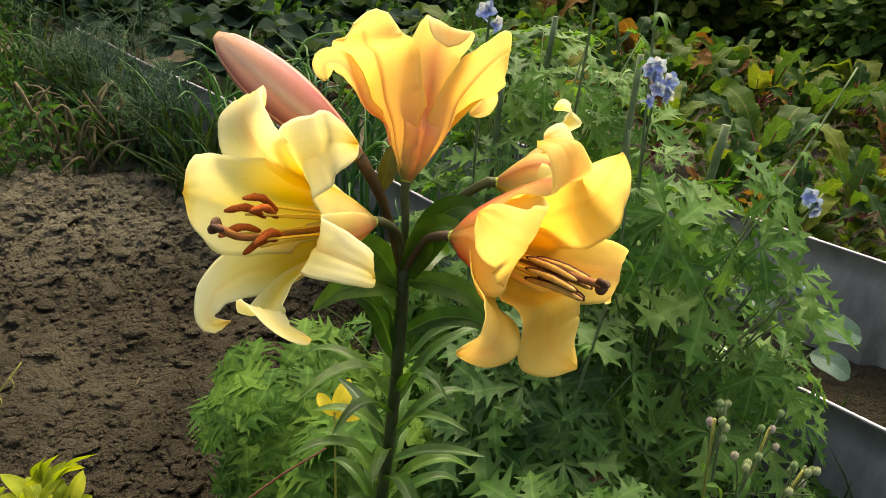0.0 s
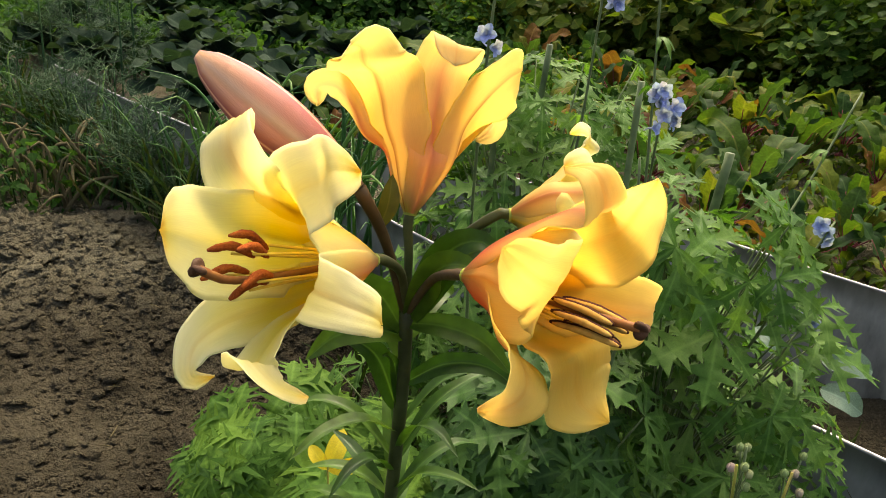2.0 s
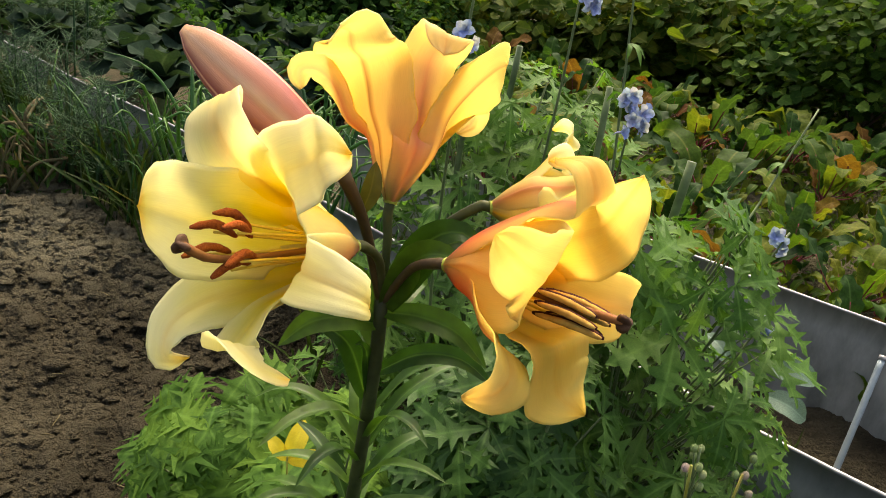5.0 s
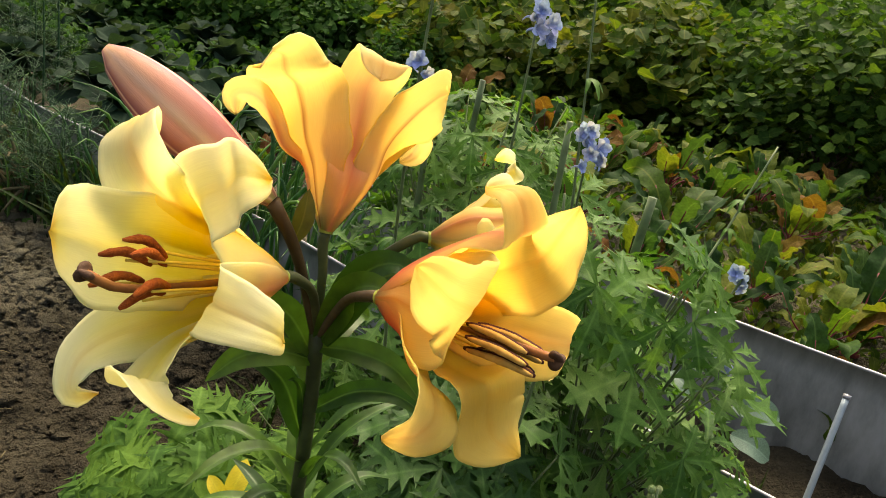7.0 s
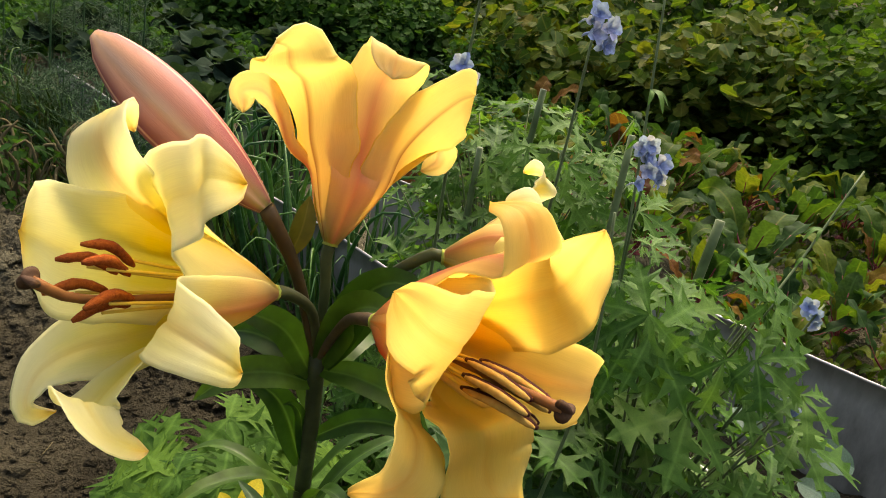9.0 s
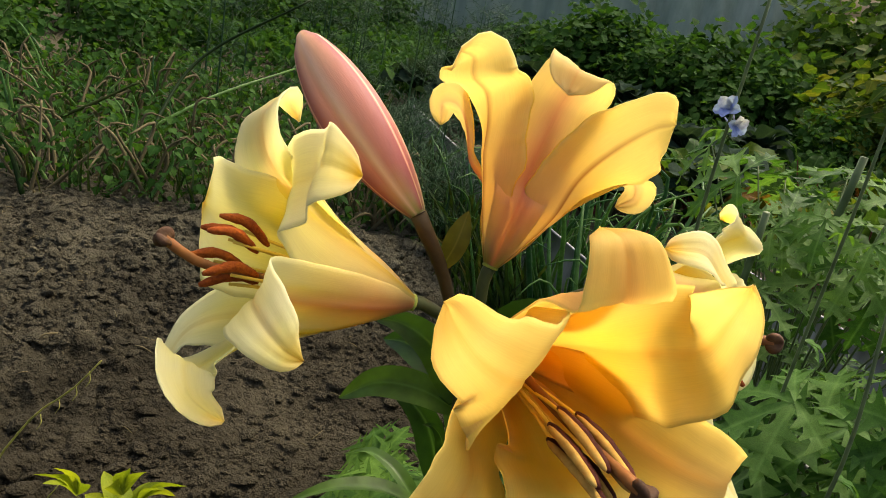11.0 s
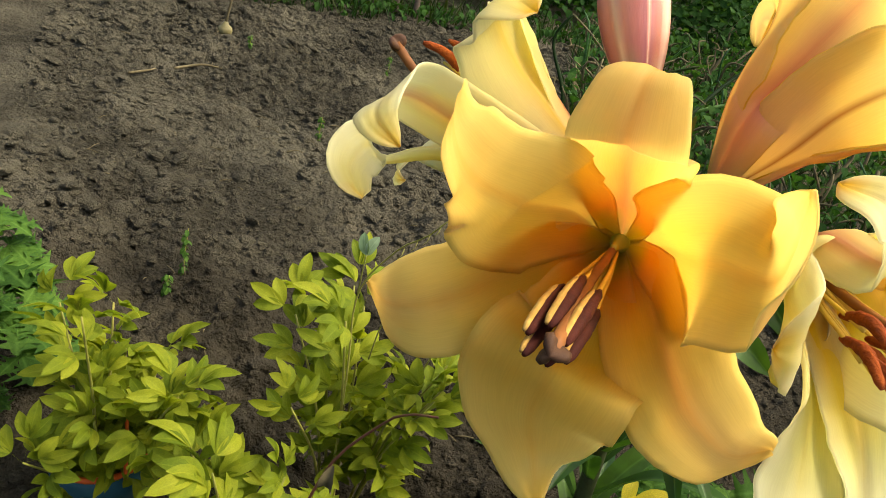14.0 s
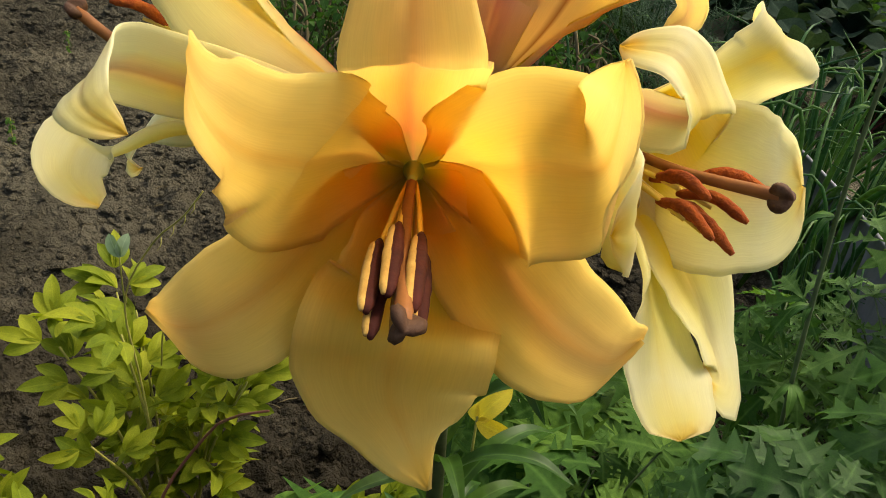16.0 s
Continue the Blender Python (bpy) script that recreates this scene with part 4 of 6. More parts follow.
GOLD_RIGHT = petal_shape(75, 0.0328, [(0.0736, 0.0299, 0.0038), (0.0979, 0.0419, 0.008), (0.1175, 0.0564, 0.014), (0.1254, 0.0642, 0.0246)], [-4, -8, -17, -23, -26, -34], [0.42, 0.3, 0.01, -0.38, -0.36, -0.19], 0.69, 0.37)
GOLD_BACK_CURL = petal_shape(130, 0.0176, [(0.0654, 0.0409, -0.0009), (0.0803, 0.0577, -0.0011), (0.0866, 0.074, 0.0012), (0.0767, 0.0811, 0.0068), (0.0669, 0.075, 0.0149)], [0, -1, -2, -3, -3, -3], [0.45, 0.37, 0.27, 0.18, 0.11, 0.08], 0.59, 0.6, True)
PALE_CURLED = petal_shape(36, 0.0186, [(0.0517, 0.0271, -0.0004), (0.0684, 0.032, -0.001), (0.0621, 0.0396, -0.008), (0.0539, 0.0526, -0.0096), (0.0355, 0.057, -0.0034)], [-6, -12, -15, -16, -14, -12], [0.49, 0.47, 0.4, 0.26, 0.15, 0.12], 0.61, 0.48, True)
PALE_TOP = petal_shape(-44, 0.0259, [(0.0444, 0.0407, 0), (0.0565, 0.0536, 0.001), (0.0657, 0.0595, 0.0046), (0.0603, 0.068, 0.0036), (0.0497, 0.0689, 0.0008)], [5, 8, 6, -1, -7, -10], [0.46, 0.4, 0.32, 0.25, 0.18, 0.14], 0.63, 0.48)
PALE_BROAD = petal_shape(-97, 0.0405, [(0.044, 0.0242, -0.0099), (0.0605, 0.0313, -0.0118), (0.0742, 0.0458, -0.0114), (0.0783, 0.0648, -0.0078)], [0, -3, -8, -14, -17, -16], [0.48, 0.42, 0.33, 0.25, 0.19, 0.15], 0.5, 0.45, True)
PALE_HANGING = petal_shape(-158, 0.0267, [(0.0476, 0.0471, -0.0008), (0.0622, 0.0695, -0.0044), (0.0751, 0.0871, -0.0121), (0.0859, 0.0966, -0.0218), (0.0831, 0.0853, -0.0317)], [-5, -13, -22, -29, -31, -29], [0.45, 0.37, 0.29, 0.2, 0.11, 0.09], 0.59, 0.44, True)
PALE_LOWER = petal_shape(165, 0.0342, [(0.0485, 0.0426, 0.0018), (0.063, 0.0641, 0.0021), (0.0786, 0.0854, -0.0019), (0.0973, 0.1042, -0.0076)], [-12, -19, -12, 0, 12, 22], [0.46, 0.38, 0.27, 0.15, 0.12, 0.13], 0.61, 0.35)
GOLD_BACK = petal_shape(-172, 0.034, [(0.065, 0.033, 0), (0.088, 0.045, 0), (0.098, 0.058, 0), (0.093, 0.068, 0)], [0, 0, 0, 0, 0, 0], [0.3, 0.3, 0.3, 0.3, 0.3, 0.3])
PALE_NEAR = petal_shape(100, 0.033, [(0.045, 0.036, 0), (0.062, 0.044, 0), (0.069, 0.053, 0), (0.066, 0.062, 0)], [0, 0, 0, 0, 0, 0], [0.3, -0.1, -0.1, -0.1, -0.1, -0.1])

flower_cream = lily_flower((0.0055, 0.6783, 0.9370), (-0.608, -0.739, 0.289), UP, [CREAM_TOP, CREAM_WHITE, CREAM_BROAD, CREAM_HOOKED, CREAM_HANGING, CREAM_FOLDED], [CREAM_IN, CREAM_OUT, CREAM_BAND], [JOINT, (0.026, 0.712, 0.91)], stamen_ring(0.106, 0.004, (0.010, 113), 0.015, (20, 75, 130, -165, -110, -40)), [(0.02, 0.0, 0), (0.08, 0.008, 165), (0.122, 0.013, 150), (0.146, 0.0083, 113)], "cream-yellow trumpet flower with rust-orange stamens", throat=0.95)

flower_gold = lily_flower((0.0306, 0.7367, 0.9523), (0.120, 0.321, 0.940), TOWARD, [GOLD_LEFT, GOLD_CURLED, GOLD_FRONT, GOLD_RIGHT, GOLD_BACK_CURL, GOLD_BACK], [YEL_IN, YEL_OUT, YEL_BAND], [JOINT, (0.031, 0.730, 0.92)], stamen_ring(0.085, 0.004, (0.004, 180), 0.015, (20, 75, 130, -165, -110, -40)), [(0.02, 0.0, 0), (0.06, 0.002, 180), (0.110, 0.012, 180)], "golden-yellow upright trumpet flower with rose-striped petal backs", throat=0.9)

CLOSED_STAMENS = []
for k in range(6):
    a = radians(60 * k + 15)
    near, far = complex(-0.0185 + 0.0085 * math.cos(a), 0.0085 * math.sin(a)), complex(-0.0285 + 0.0070 * math.cos(a), 0.0085 * math.sin(a))
    CLOSED_STAMENS.append((0.080 + 0.003 * (k % 2), abs(near), math.degrees(math.atan2(near.imag, near.real)), 0.118 + 0.003 * (k % 3), abs(far), math.degrees(math.atan2(far.imag, far.real)), True))
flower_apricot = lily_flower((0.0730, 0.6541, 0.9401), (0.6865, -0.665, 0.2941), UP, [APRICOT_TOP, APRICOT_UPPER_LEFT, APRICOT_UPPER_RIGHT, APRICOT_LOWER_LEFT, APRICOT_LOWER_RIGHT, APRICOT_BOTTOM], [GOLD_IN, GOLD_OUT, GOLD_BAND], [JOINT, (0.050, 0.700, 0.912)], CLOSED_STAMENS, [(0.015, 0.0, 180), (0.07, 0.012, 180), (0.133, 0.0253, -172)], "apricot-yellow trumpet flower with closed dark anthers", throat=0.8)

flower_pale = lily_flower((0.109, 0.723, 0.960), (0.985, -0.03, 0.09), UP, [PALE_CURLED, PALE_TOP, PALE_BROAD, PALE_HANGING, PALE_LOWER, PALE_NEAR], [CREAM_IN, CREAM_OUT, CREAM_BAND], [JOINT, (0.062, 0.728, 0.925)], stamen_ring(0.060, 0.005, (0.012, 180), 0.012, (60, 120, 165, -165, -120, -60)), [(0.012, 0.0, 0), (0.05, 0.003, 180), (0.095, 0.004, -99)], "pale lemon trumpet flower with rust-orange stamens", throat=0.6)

# the closed bud on its long pedicel
BUD_A, BUD_B = np.array((-0.0065, 0.6956, 0.9859)) - np.array(LILY), np.array((-0.1232, 0.7222, 1.0700)) - np.array(LILY)
M_BUD = petal_mat("bud_skin", [(0.0, (0.30, 0.33, 0.08)), (0.08, (0.52, 0.28, 0.11)), (0.2, (0.60, 0.21, 0.13)), (0.6, (0.68, 0.29, 0.17)), (0.92, (0.76, 0.40, 0.20)), (1.0, (0.66, 0.34, 0.10))], (0.88, 0.62, 0.42), 0.85, 0.07, through_light=0.08, edge=(0.30, 0.06, 0.055), edge_amount=1.0)


def bud_meshes():
    ax = BUD_B - BUD_A
    L = np.linalg.norm(ax)
    ax = ax / L
    side = unit(np.cross(ax, (0, 0, 1)))
    up = np.cross(side, ax)
    n, k = 28, 36
    verts, uvs, faces = [], [], []
    for i in range(n):
        s = i / (n - 1)
        r = 0.0225 * (math.sin(math.pi * min(1, s * 0.92 + 0.04)) ** 0.72) * (1.0 - 0.18 * (1 - s)) + 0.001
        if s > 0.93:
            r *= 1 - 0.35 * ((s - 0.93) / 0.07)
        for j in range(k):
            a = 2 * math.pi * j / k
            ridge = 1 + 0.075 * math.cos(3 * a + 0.4) - 0.10 * abs(math.sin(1.5 * a + 0.2)) ** 24 * math.sin(math.pi * s)
            verts.append(BUD_A + ax * L * s + r * ridge * (math.cos(a) * side + math.sin(a) * up))
            uvs.append((s, (3 * j / k + 0.19) % 1.0))
    for i in range(n - 1):
        for j in range(k):
            q = (j + 1) % k
            faces.append((i * k + j, i * k + q, (i + 1) * k + q, (i + 1) * k + j))
    faces.append(tuple((n - 1) * k + j for j in range(k)))
    faces.append(tuple(range(k))[::-1])
    return mesh_of("bud", verts, faces, [M_BUD], uvs)


bud = part("bud", bud_meshes(), lily, "closed rose-pink and salmon flower bud")
o = np.array(LILY)
part("bud_pedicel", tube("bud_pedicel", [np.array(JOINT) - o, np.array((0.012, 0.712, 0.94)) - o, BUD_A], [0.0045, 0.004, 0.0055], M_BUDSTALK, 10, 14), lily, "reddish-brown stalk of the bud")
part("stem", tube("stem", [(0.0, 0.02, -0.03), (0.008, -0.01, 0.40), (0.024, -0.045, 0.65), (0.031, -0.066, 0.80), np.array(JOINT) - o + np.array((0, 0, 0.006))], [0.0095, 0.0085, 0.0075, 0.0065, 0.006], M_STEM, 14, 40), lily, "dark green-brown upright stem")


def stem_at(z):
    return np.array((np.interp(z, [0, 0.4, 0.65, 0.80, 0.866], [0, 0.008, 0.024, 0.031, 0.032]), np.interp(z, [0, 0.4, 0.65, 0.80, 0.866], [0.02, -0.01, -0.045, -0.066, -0.073]), z))


def lily_leaf(z, az, length, width, rise, droop, seed, toward=(0, 0, 1)):
    """A strap leaf from the stem at height z: rises, then arches over."""
    b = stem_at(z)
    d = np.array((math.cos(az), math.sin(az), 0))
    p = [b + d * 0.004, b + d * length * 0.35 + np.array((0, 0, rise * length * 0.45)), b + d * length * 0.7 + np.array((0, 0, rise * length * 0.62 - droop * length * 0.12)), b + d * length + np.array((0, 0, rise * length * 0.6 - droop * length * 0.55))]
    v, f, u = blade_data(p, width, toward, fold=0.35, n=16, across=6, power=0.75, peak=0.42, wave=0.05, base=0.45, seed=seed)
    part("leaf", mesh_of("leaf", v, f, [M_LILYLEAF], u), lily)


rng = random.Random(5)
az = 0.6
for i in range(46):
    z = 0.26 + i * 0.0108 + rng.uniform(-0.003, 0.003)
    az += 2.399963 + rng.uniform(-0.25, 0.25)
    lily_leaf(z, az, rng.uniform(0.085, 0.120), rng.uniform(0.0080, 0.0110), rng.uniform(0.40, 1.10), rng.uniform(-0.1, 0.45), i)
for z, deg, ln, wd, rise, droop in ((0.862, -20, 0.080, 0.015, 1.7, 0.35), (0.864, -48, 0.085, 0.014, 1.35, 0.1), (0.862, 15, 0.090, 0.015, 1.1, 0.3), (0.858, -22, 0.095, 0.012, 0.10, 0.6), (0.850, 165, 0.080, 0.014, 0.45, 0.2), (0.852, 195, 0.070, 0.013, 1.1, 0.0), (0.765, 192, 0.060, 0.013, 1.9, -0.1), (0.772, -125, 0.030, 0.006, 3.0, -0.4), (0.795, -12, 0.105, 0.010, 0.50, 0.45), (0.850, 150, 0.085, 0.015, 0.3, 0.3), (0.842, 60, 0.085, 0.014, 0.5, 0.4), (0.818, 120, 0.090, 0.013, 0.7, 0.3), (0.845, -160, 0.085, 0.013, 0.25, 0.5)):
    lily_leaf(z, radians(deg), ln, wd, rise, droop, int(z * 1000), (0.1, -0.75, 0.6))
v, f, u = blade_data([np.array((0.008, 0.709, 0.950)) - o, np.array((0.014, 0.712, 0.968)) - o, np.array((0.0165, 0.718, 0.990)) - o], 0.0085, (0.3, -1, 0.3), fold=0.3, n=10, across=4, peak=0.5)
part("bract", mesh_of("bract", v, f, [M_BRACT], u), lily, "small olive-yellow leaf on the bud stalk")


# ==== leaf shapes ====
def palmate_data(radius, seed=0, width=1.0, tooth=1.0, droop=0.25, fold=0.25):
    """A deeply cut leaf, petiole at the origin, main lobe along +y: five wedge lobes, each with jagged side teeth."""
    rng = random.Random(seed)
    side = ((0.00, 0.03), (0.14, 0.07), (0.28, 0.10), (0.34, 0.13), (0.42, 0.38), (0.46, 0.14), (0.54, 0.16), (0.64, 0.46), (0.67, 0.14), (0.73, 0.14), (0.82, 0.34), (0.84, 0.09), (0.90, 0.08), (1.0, 0.0))
    verts, faces, uvs = [], [], []
    for k, (deg, ln) in enumerate(((0, 1.0), (50, 0.92), (-50, 0.92), (104, 0.68), (-104, 0.68))):
        turn = radians(deg + rng.uniform(-7, 7))
        ln = radius * ln * rng.uniform(0.9, 1.08)
        drop, lift, ph = droop * rng.uniform(0.6, 1.5), 0.010 * k, rng.random() * 6
        base = len(verts)
        for i, (y, x) in enumerate(side):
            for s in (-1, 0, 1):
                jag = 1 + (rng.uniform(-0.14, 0.14) if s else 0)
                slip = 0.05 * s * s * tooth * (1 if x > 0.25 else 0)
                px, py = s * x * width * jag, y + slip
                z = fold * abs(px) * (1 - 0.7 * y) - drop * y * y + 0.03 * math.sin(17 * y + 4 * s + ph) * abs(s) + lift
                verts.append((ln * (px * math.cos(turn) - py * math.sin(turn)), ln * (px * math.sin(turn) + py * math.cos(turn)), ln * z))
                uvs.append((y, 0.5 + 0.5 * s * min(1, x / 0.3)))
        for i in range(len(side) - 1):
            for s in (0, 1):
                a = base + i * 3 + s
                faces.append((a, a + 1, a + 4, a + 3))
    return verts, faces, uvs


def simple_leaf_data(length, width, droop=0.25, fold=0.3, n=5, across=2, wave=0.0, seed=0, peak=0.42, power=0.8):
    """An ovate leaf along +y from the origin."""
    return blade_data([(0, 0, 0), (0, length * 0.5, length * 0.06), (0, length, -droop * length)], width, (0, 0, 1), fold, n, across, power, peak, wave, 0.2, seed)


def moved(data, m):
    v, f, u = data
    a = np.array(m)
    return np.asarray(v, dtype=float) @ a[:3, :3].T + a[:3, 3], f, u


def ternate_data(size, seed=0):
    """A golden compound leaf: three leaflets, each of three long lobes."""
    rng = random.Random(seed)
    pieces = []
    for k, (deg, far) in enumerate(((0, 0.42), (62, 0.26), (-62, 0.26))):
        hub = Matrix.Rotation(radians(deg), 4, "Z") @ Matrix.Translation((0, size * far, 0)) @ Matrix.Rotation(radians(rng.uniform(-22, 18)), 4, "X") @ Matrix.Rotation(radians(rng.uniform(-18, 18)), 4, "Y")
        for j, (d2, ln) in enumerate(((0, 0.62), (34, 0.46), (-34, 0.46))):
            m = hub @ Matrix.Rotation(radians(d2 + rng.uniform(-6, 6)), 4, "Z")
            pieces.append(moved(simple_leaf_data(size * ln, size * 0.120, 0.15, 0.30, 8, 4, 0.05, seed + k + j, 0.52, 0.75), m))
        tip = np.array(hub)[:3, 3]
        pieces.append(tube_data([(0, 0, 0), tip * 0.5, tip], [0.0011] * 3, 5))
    return pieces


def plate(name, pieces, mat):
    return joined(name, [(v, f, u, 0) for v, f, u in pieces], [mat])


def facing(place, normal, heading, scale=1.0, spin=0.0):
    """A pose whose z is along normal and whose y points as far as it can along heading."""
    z = Vector(normal).normalized()
    y = Vector(heading)
    y = (y - z * y.dot(z)).normalized()
    x = y.cross(z)
    m = Matrix((x, y, z)).transposed().to_4x4()
    return Matrix.Translation(place) @ m @ Matrix.Rotation(spin, 4, "Z") @ Matrix.Scale(scale, 4)


# ==== delphiniums ====
DELPH_LEAVES = [plate("leaf", [palmate_data(1.0, s, 0.60 + 0.08 * (s % 3), 1.3, 0.20 + 0.14 * (s % 2), 0.35)], M_DELPH) for s in range(6)]
SHADED_LEAVES = [plate("leaf", [palmate_data(1.0, 40 + s, 0.78 + 0.1 * (s % 2), 1.1, 0.22)], M_SHADEDLEAF) for s in range(5)]
LOBED_LEAVES = [plate("leaf", [palmate_data(1.0, 20 + s, 1.45, 0.8, 0.22)], M_LOBED) for s in range(5)]


def leafy_clump(name, base, label, category, blades, count, spread, low, high, size, stem_mat, seed, lift=0.6, group="", taper=0.6):
    """A plant with cut leaves on long petioles rising from one crown."""
    rng = random.Random(seed)
    top = thing(name, base, label, category, group)
    for i in range(count):
        a = rng.random() * 2 * math.pi
        h = rng.random()
        r = math.sqrt(rng.random())
        z = low + (high - low) * h
        rx, ry = spread[0] * (1 - taper * h), spread[1] * (1 - taper * h)
        p = Vector((rx * r * math.cos(a), ry * r * math.sin(a), z))
        out = Vector((p.x / max(rx, 0.01), p.y / max(ry, 0.01), 0)) * 0.7
        tilt = Vector((out.x * 0.8 + rng.uniform(-0.35, 0.35), out.y * 0.8 + rng.uniform(-0.35, 0.35) - 0.22, lift + rng.uniform(0, 0.5)))
        head = Vector((out.x, out.y, 0)) + Vector((rng.uniform(-0.6, 0.6), rng.uniform(-0.6, 0.6), 0.001))
        m = facing(p, tilt, head, size * rng.uniform(0.55, 1.2), rng.uniform(-0.3, 0.3))
        part("leaf", blades[i % len(blades)], top, local=m)
        root = np.array((p.x * 0.15, p.y * 0.15, max(0.0, z * 0.25)))
        mid = np.array((p.x * 0.55, p.y * 0.55, z * 0.75))
        part("petiole", tube("petiole", [root, mid, np.array(p)], [0.0028, 0.0021, 0.0014], stem_mat, 5, 7), top)
    return top


def thick_stem(owner, pts, r, name="cut_stem", label="thick hollow stem cut off at the top"):
    loc = owner.matrix_world.translation
    pts = [np.asarray(p, dtype=float) - np.array(loc) for p in pts]
    part(name, tube(name, pts, [r * 0.9, r * 0.78, r * 0.70], M_DELPHSTEM, 12, 20), owner, label)


delph_a = leafy_clump("delphinium", (0.46, 1.24, 0), "tall delphinium with deeply cut leaves and thick cut stems", "delphinium", DELPH_LEAVES, 150, (0.42, 0.38), 0.10, 0.80, 0.104, M_DELPHSTEM, 3, group="delphiniums")
delph_b = leafy_clump("delphinium", (0.26, 1.62, 0), "tall delphinium with grey-green cut leaves", "delphinium", DELPH_LEAVES, 150, (0.36, 0.36), 0.12, 0.92, 0.098, M_DELPHSTEM, 4, group="delphiniums", taper=0.4)
delph_c = leafy_clump("delphinium", (0.24, 1.06, 0), "lower delphinium growth behind the lily, shade in its leaf colour", "delphinium", SHADED_LEAVES, 110, (0.28, 0.22), 0.06, 0.60, 0.098, M_DELPHSTEM, 6, group="delphiniums")
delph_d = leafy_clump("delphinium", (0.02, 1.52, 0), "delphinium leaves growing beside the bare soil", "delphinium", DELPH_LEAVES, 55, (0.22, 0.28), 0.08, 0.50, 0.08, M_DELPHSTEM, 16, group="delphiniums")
delph_e = leafy_clump("delphinium", (0.30, 0.82, 0), "delphinium leaves below the lily, its shade put into their colour", "delphinium", SHADED_LEAVES, 110, (0.28, 0.18), 0.05, 0.47, 0.100, M_DELPHSTEM, 17, group="delphiniums")
thick_stem(delph_a, [(0.44, 1.25, -0.02), (0.49, 1.30, 0.33), (0.535, 1.39, 0.60), (0.560, 1.415, 0.815)], 0.0112)
thick_stem(delph_b, [(0.22, 1.60, -0.02), (0.24, 1.62, 0.5), (0.27, 1.64, 0.94)], 0.0085)
thick_stem(delph_b, [(0.16, 1.55, -0.02), (0.16, 1.50, 0.45), (0.165, 1.46, 0.86)], 0.0075)
thick_stem(delph_a, [(0.38, 1.30, -0.02), (0.38, 1.36, 0.5), (0.385, 1.40, 0.93)], 0.0080)


def blossom_data(size, seed):
    """A delphinium floret: five cupped petals and a spur."""
    rng = random.Random(seed)
    pieces = []
    for k in range(5):
        m = Matrix.Rotation(2 * math.pi * k / 5 + rng.uniform(-0.15, 0.15), 4, "Z") @ Matrix.Rotation(radians(rng.uniform(20, 50)), 4, "X")
        pieces.append(moved(simple_leaf_data(size, size * 0.42, 0.1, 0.35, 7, 4, 0.12, seed + k, 0.55, 0.5), m))
    pieces.append(tube_data(spline([(0, 0, 0), (0, 0, -size * 0.6), (0, size * 0.3, -size * 1.1)], 6), np.linspace(0.0022, 0.0008, 6), 5))
    return pieces


BLOSSOMS = [plate("blossom", blossom_data(0.0155, s), M_BLUE) for s in range(3)]
SMALL_LEAF = plate("leaflet", [simple_leaf_data(0.03, 0.004, 0.3, 0.3, 6, 2), moved(simple_leaf_data(0.024, 0.003, 0.3, 0.3, 6, 2), Matrix.Rotation(0.6, 4, "Z")), moved(simple_leaf_data(0.024, 0.003, 0.3, 0.3, 6, 2), Matrix.Rotation(-0.6, 4, "Z"))], M_DELPH)


def flower_stalk(owner, pts, at, spread, count, seed, twigs=5):
    """A thin flowering stalk with small leaves along it and a few blue florets round its head."""
    loc = np.array(owner.matrix_world.translation)
    pts = [np.asarray(p, dtype=float) - loc for p in pts]
    me = tube("flower_stalk", pts, [0.0032, 0.0026, 0.0016], M_DELPHSTEM, 7, 22)
    st = part("flower_stalk", me, owner, "thin green flower stalk")
    rng = random.Random(seed)
    line = spline(pts, 30)
    for i in range(twigs):
        p = line[8 + int(i * 20 / max(1, twigs))]
        a = rng.random() * 6.28
        part("leaflet", SMALL_LEAF, st, local=facing(p, (math.cos(a) * 0.4, math.sin(a) * 0.4, 1), (math.cos(a), math.sin(a), 0.3), rng.uniform(0.8, 1.5)))
    for i in range(count):
        p = np.asarray(at) - loc + np.array((rng.uniform(-1, 1) * spread, rng.uniform(-1, 1) * spread, (i / max(1, count - 1) - 0.5) * spread * 2.4))
        nrm = (rng.uniform(-1, 1), -0.9 + rng.uniform(-0.4, 0.4), rng.uniform(-0.3, 0.5))
        part("blossom", BLOSSOMS[i % 3], st, "pale blue floret", facing(p, nrm, (0, 0, 1), rng.uniform(0.8, 1.2), rng.random() * 6))


flower_stalk(delph_a, [(0.40, 1.26, 0.1), (0.40, 1.26, 0.55), (0.37, 1.22, 0.80), (0.36, 1.19, 0.93)], (0.363, 1.195, 0.938), 0.020, 9, 1, 4)
flower_stalk(delph_b, [(0.16, 1.30, 0.1), (0.12, 1.20, 0.6), (0.11, 1.13, 0.9), (0.118, 1.10, 1.16)], (0.115, 1.113, 1.026), 0.006, 2, 2, 7)
flower_stalk(delph_b, [(0.26, 1.35, 0.1), (0.25, 1.25, 0.6), (0.25, 1.17, 0.95), (0.25, 1.15, 1.10)], (0.252, 1.150, 1.090), 0.014, 6, 3, 5)
flower_stalk(delph_a, [(0.44, 1.25, 0.1), (0.40, 1.28, 0.6), (0.38, 1.30, 0.9), (0.36, 1.32, 1.16)], (0.36, 1.32, 1.16), 0.004, 0, 4, 9)
flower_stalk(delph_a, [(0.46, 1.24, 0.2), (0.56, 1.20, 0.55), (0.62, 1.22, 0.68), (0.68, 1.26, 0.76)], (0.665, 1.25, 0.745), 0.008, 3, 5, 6)
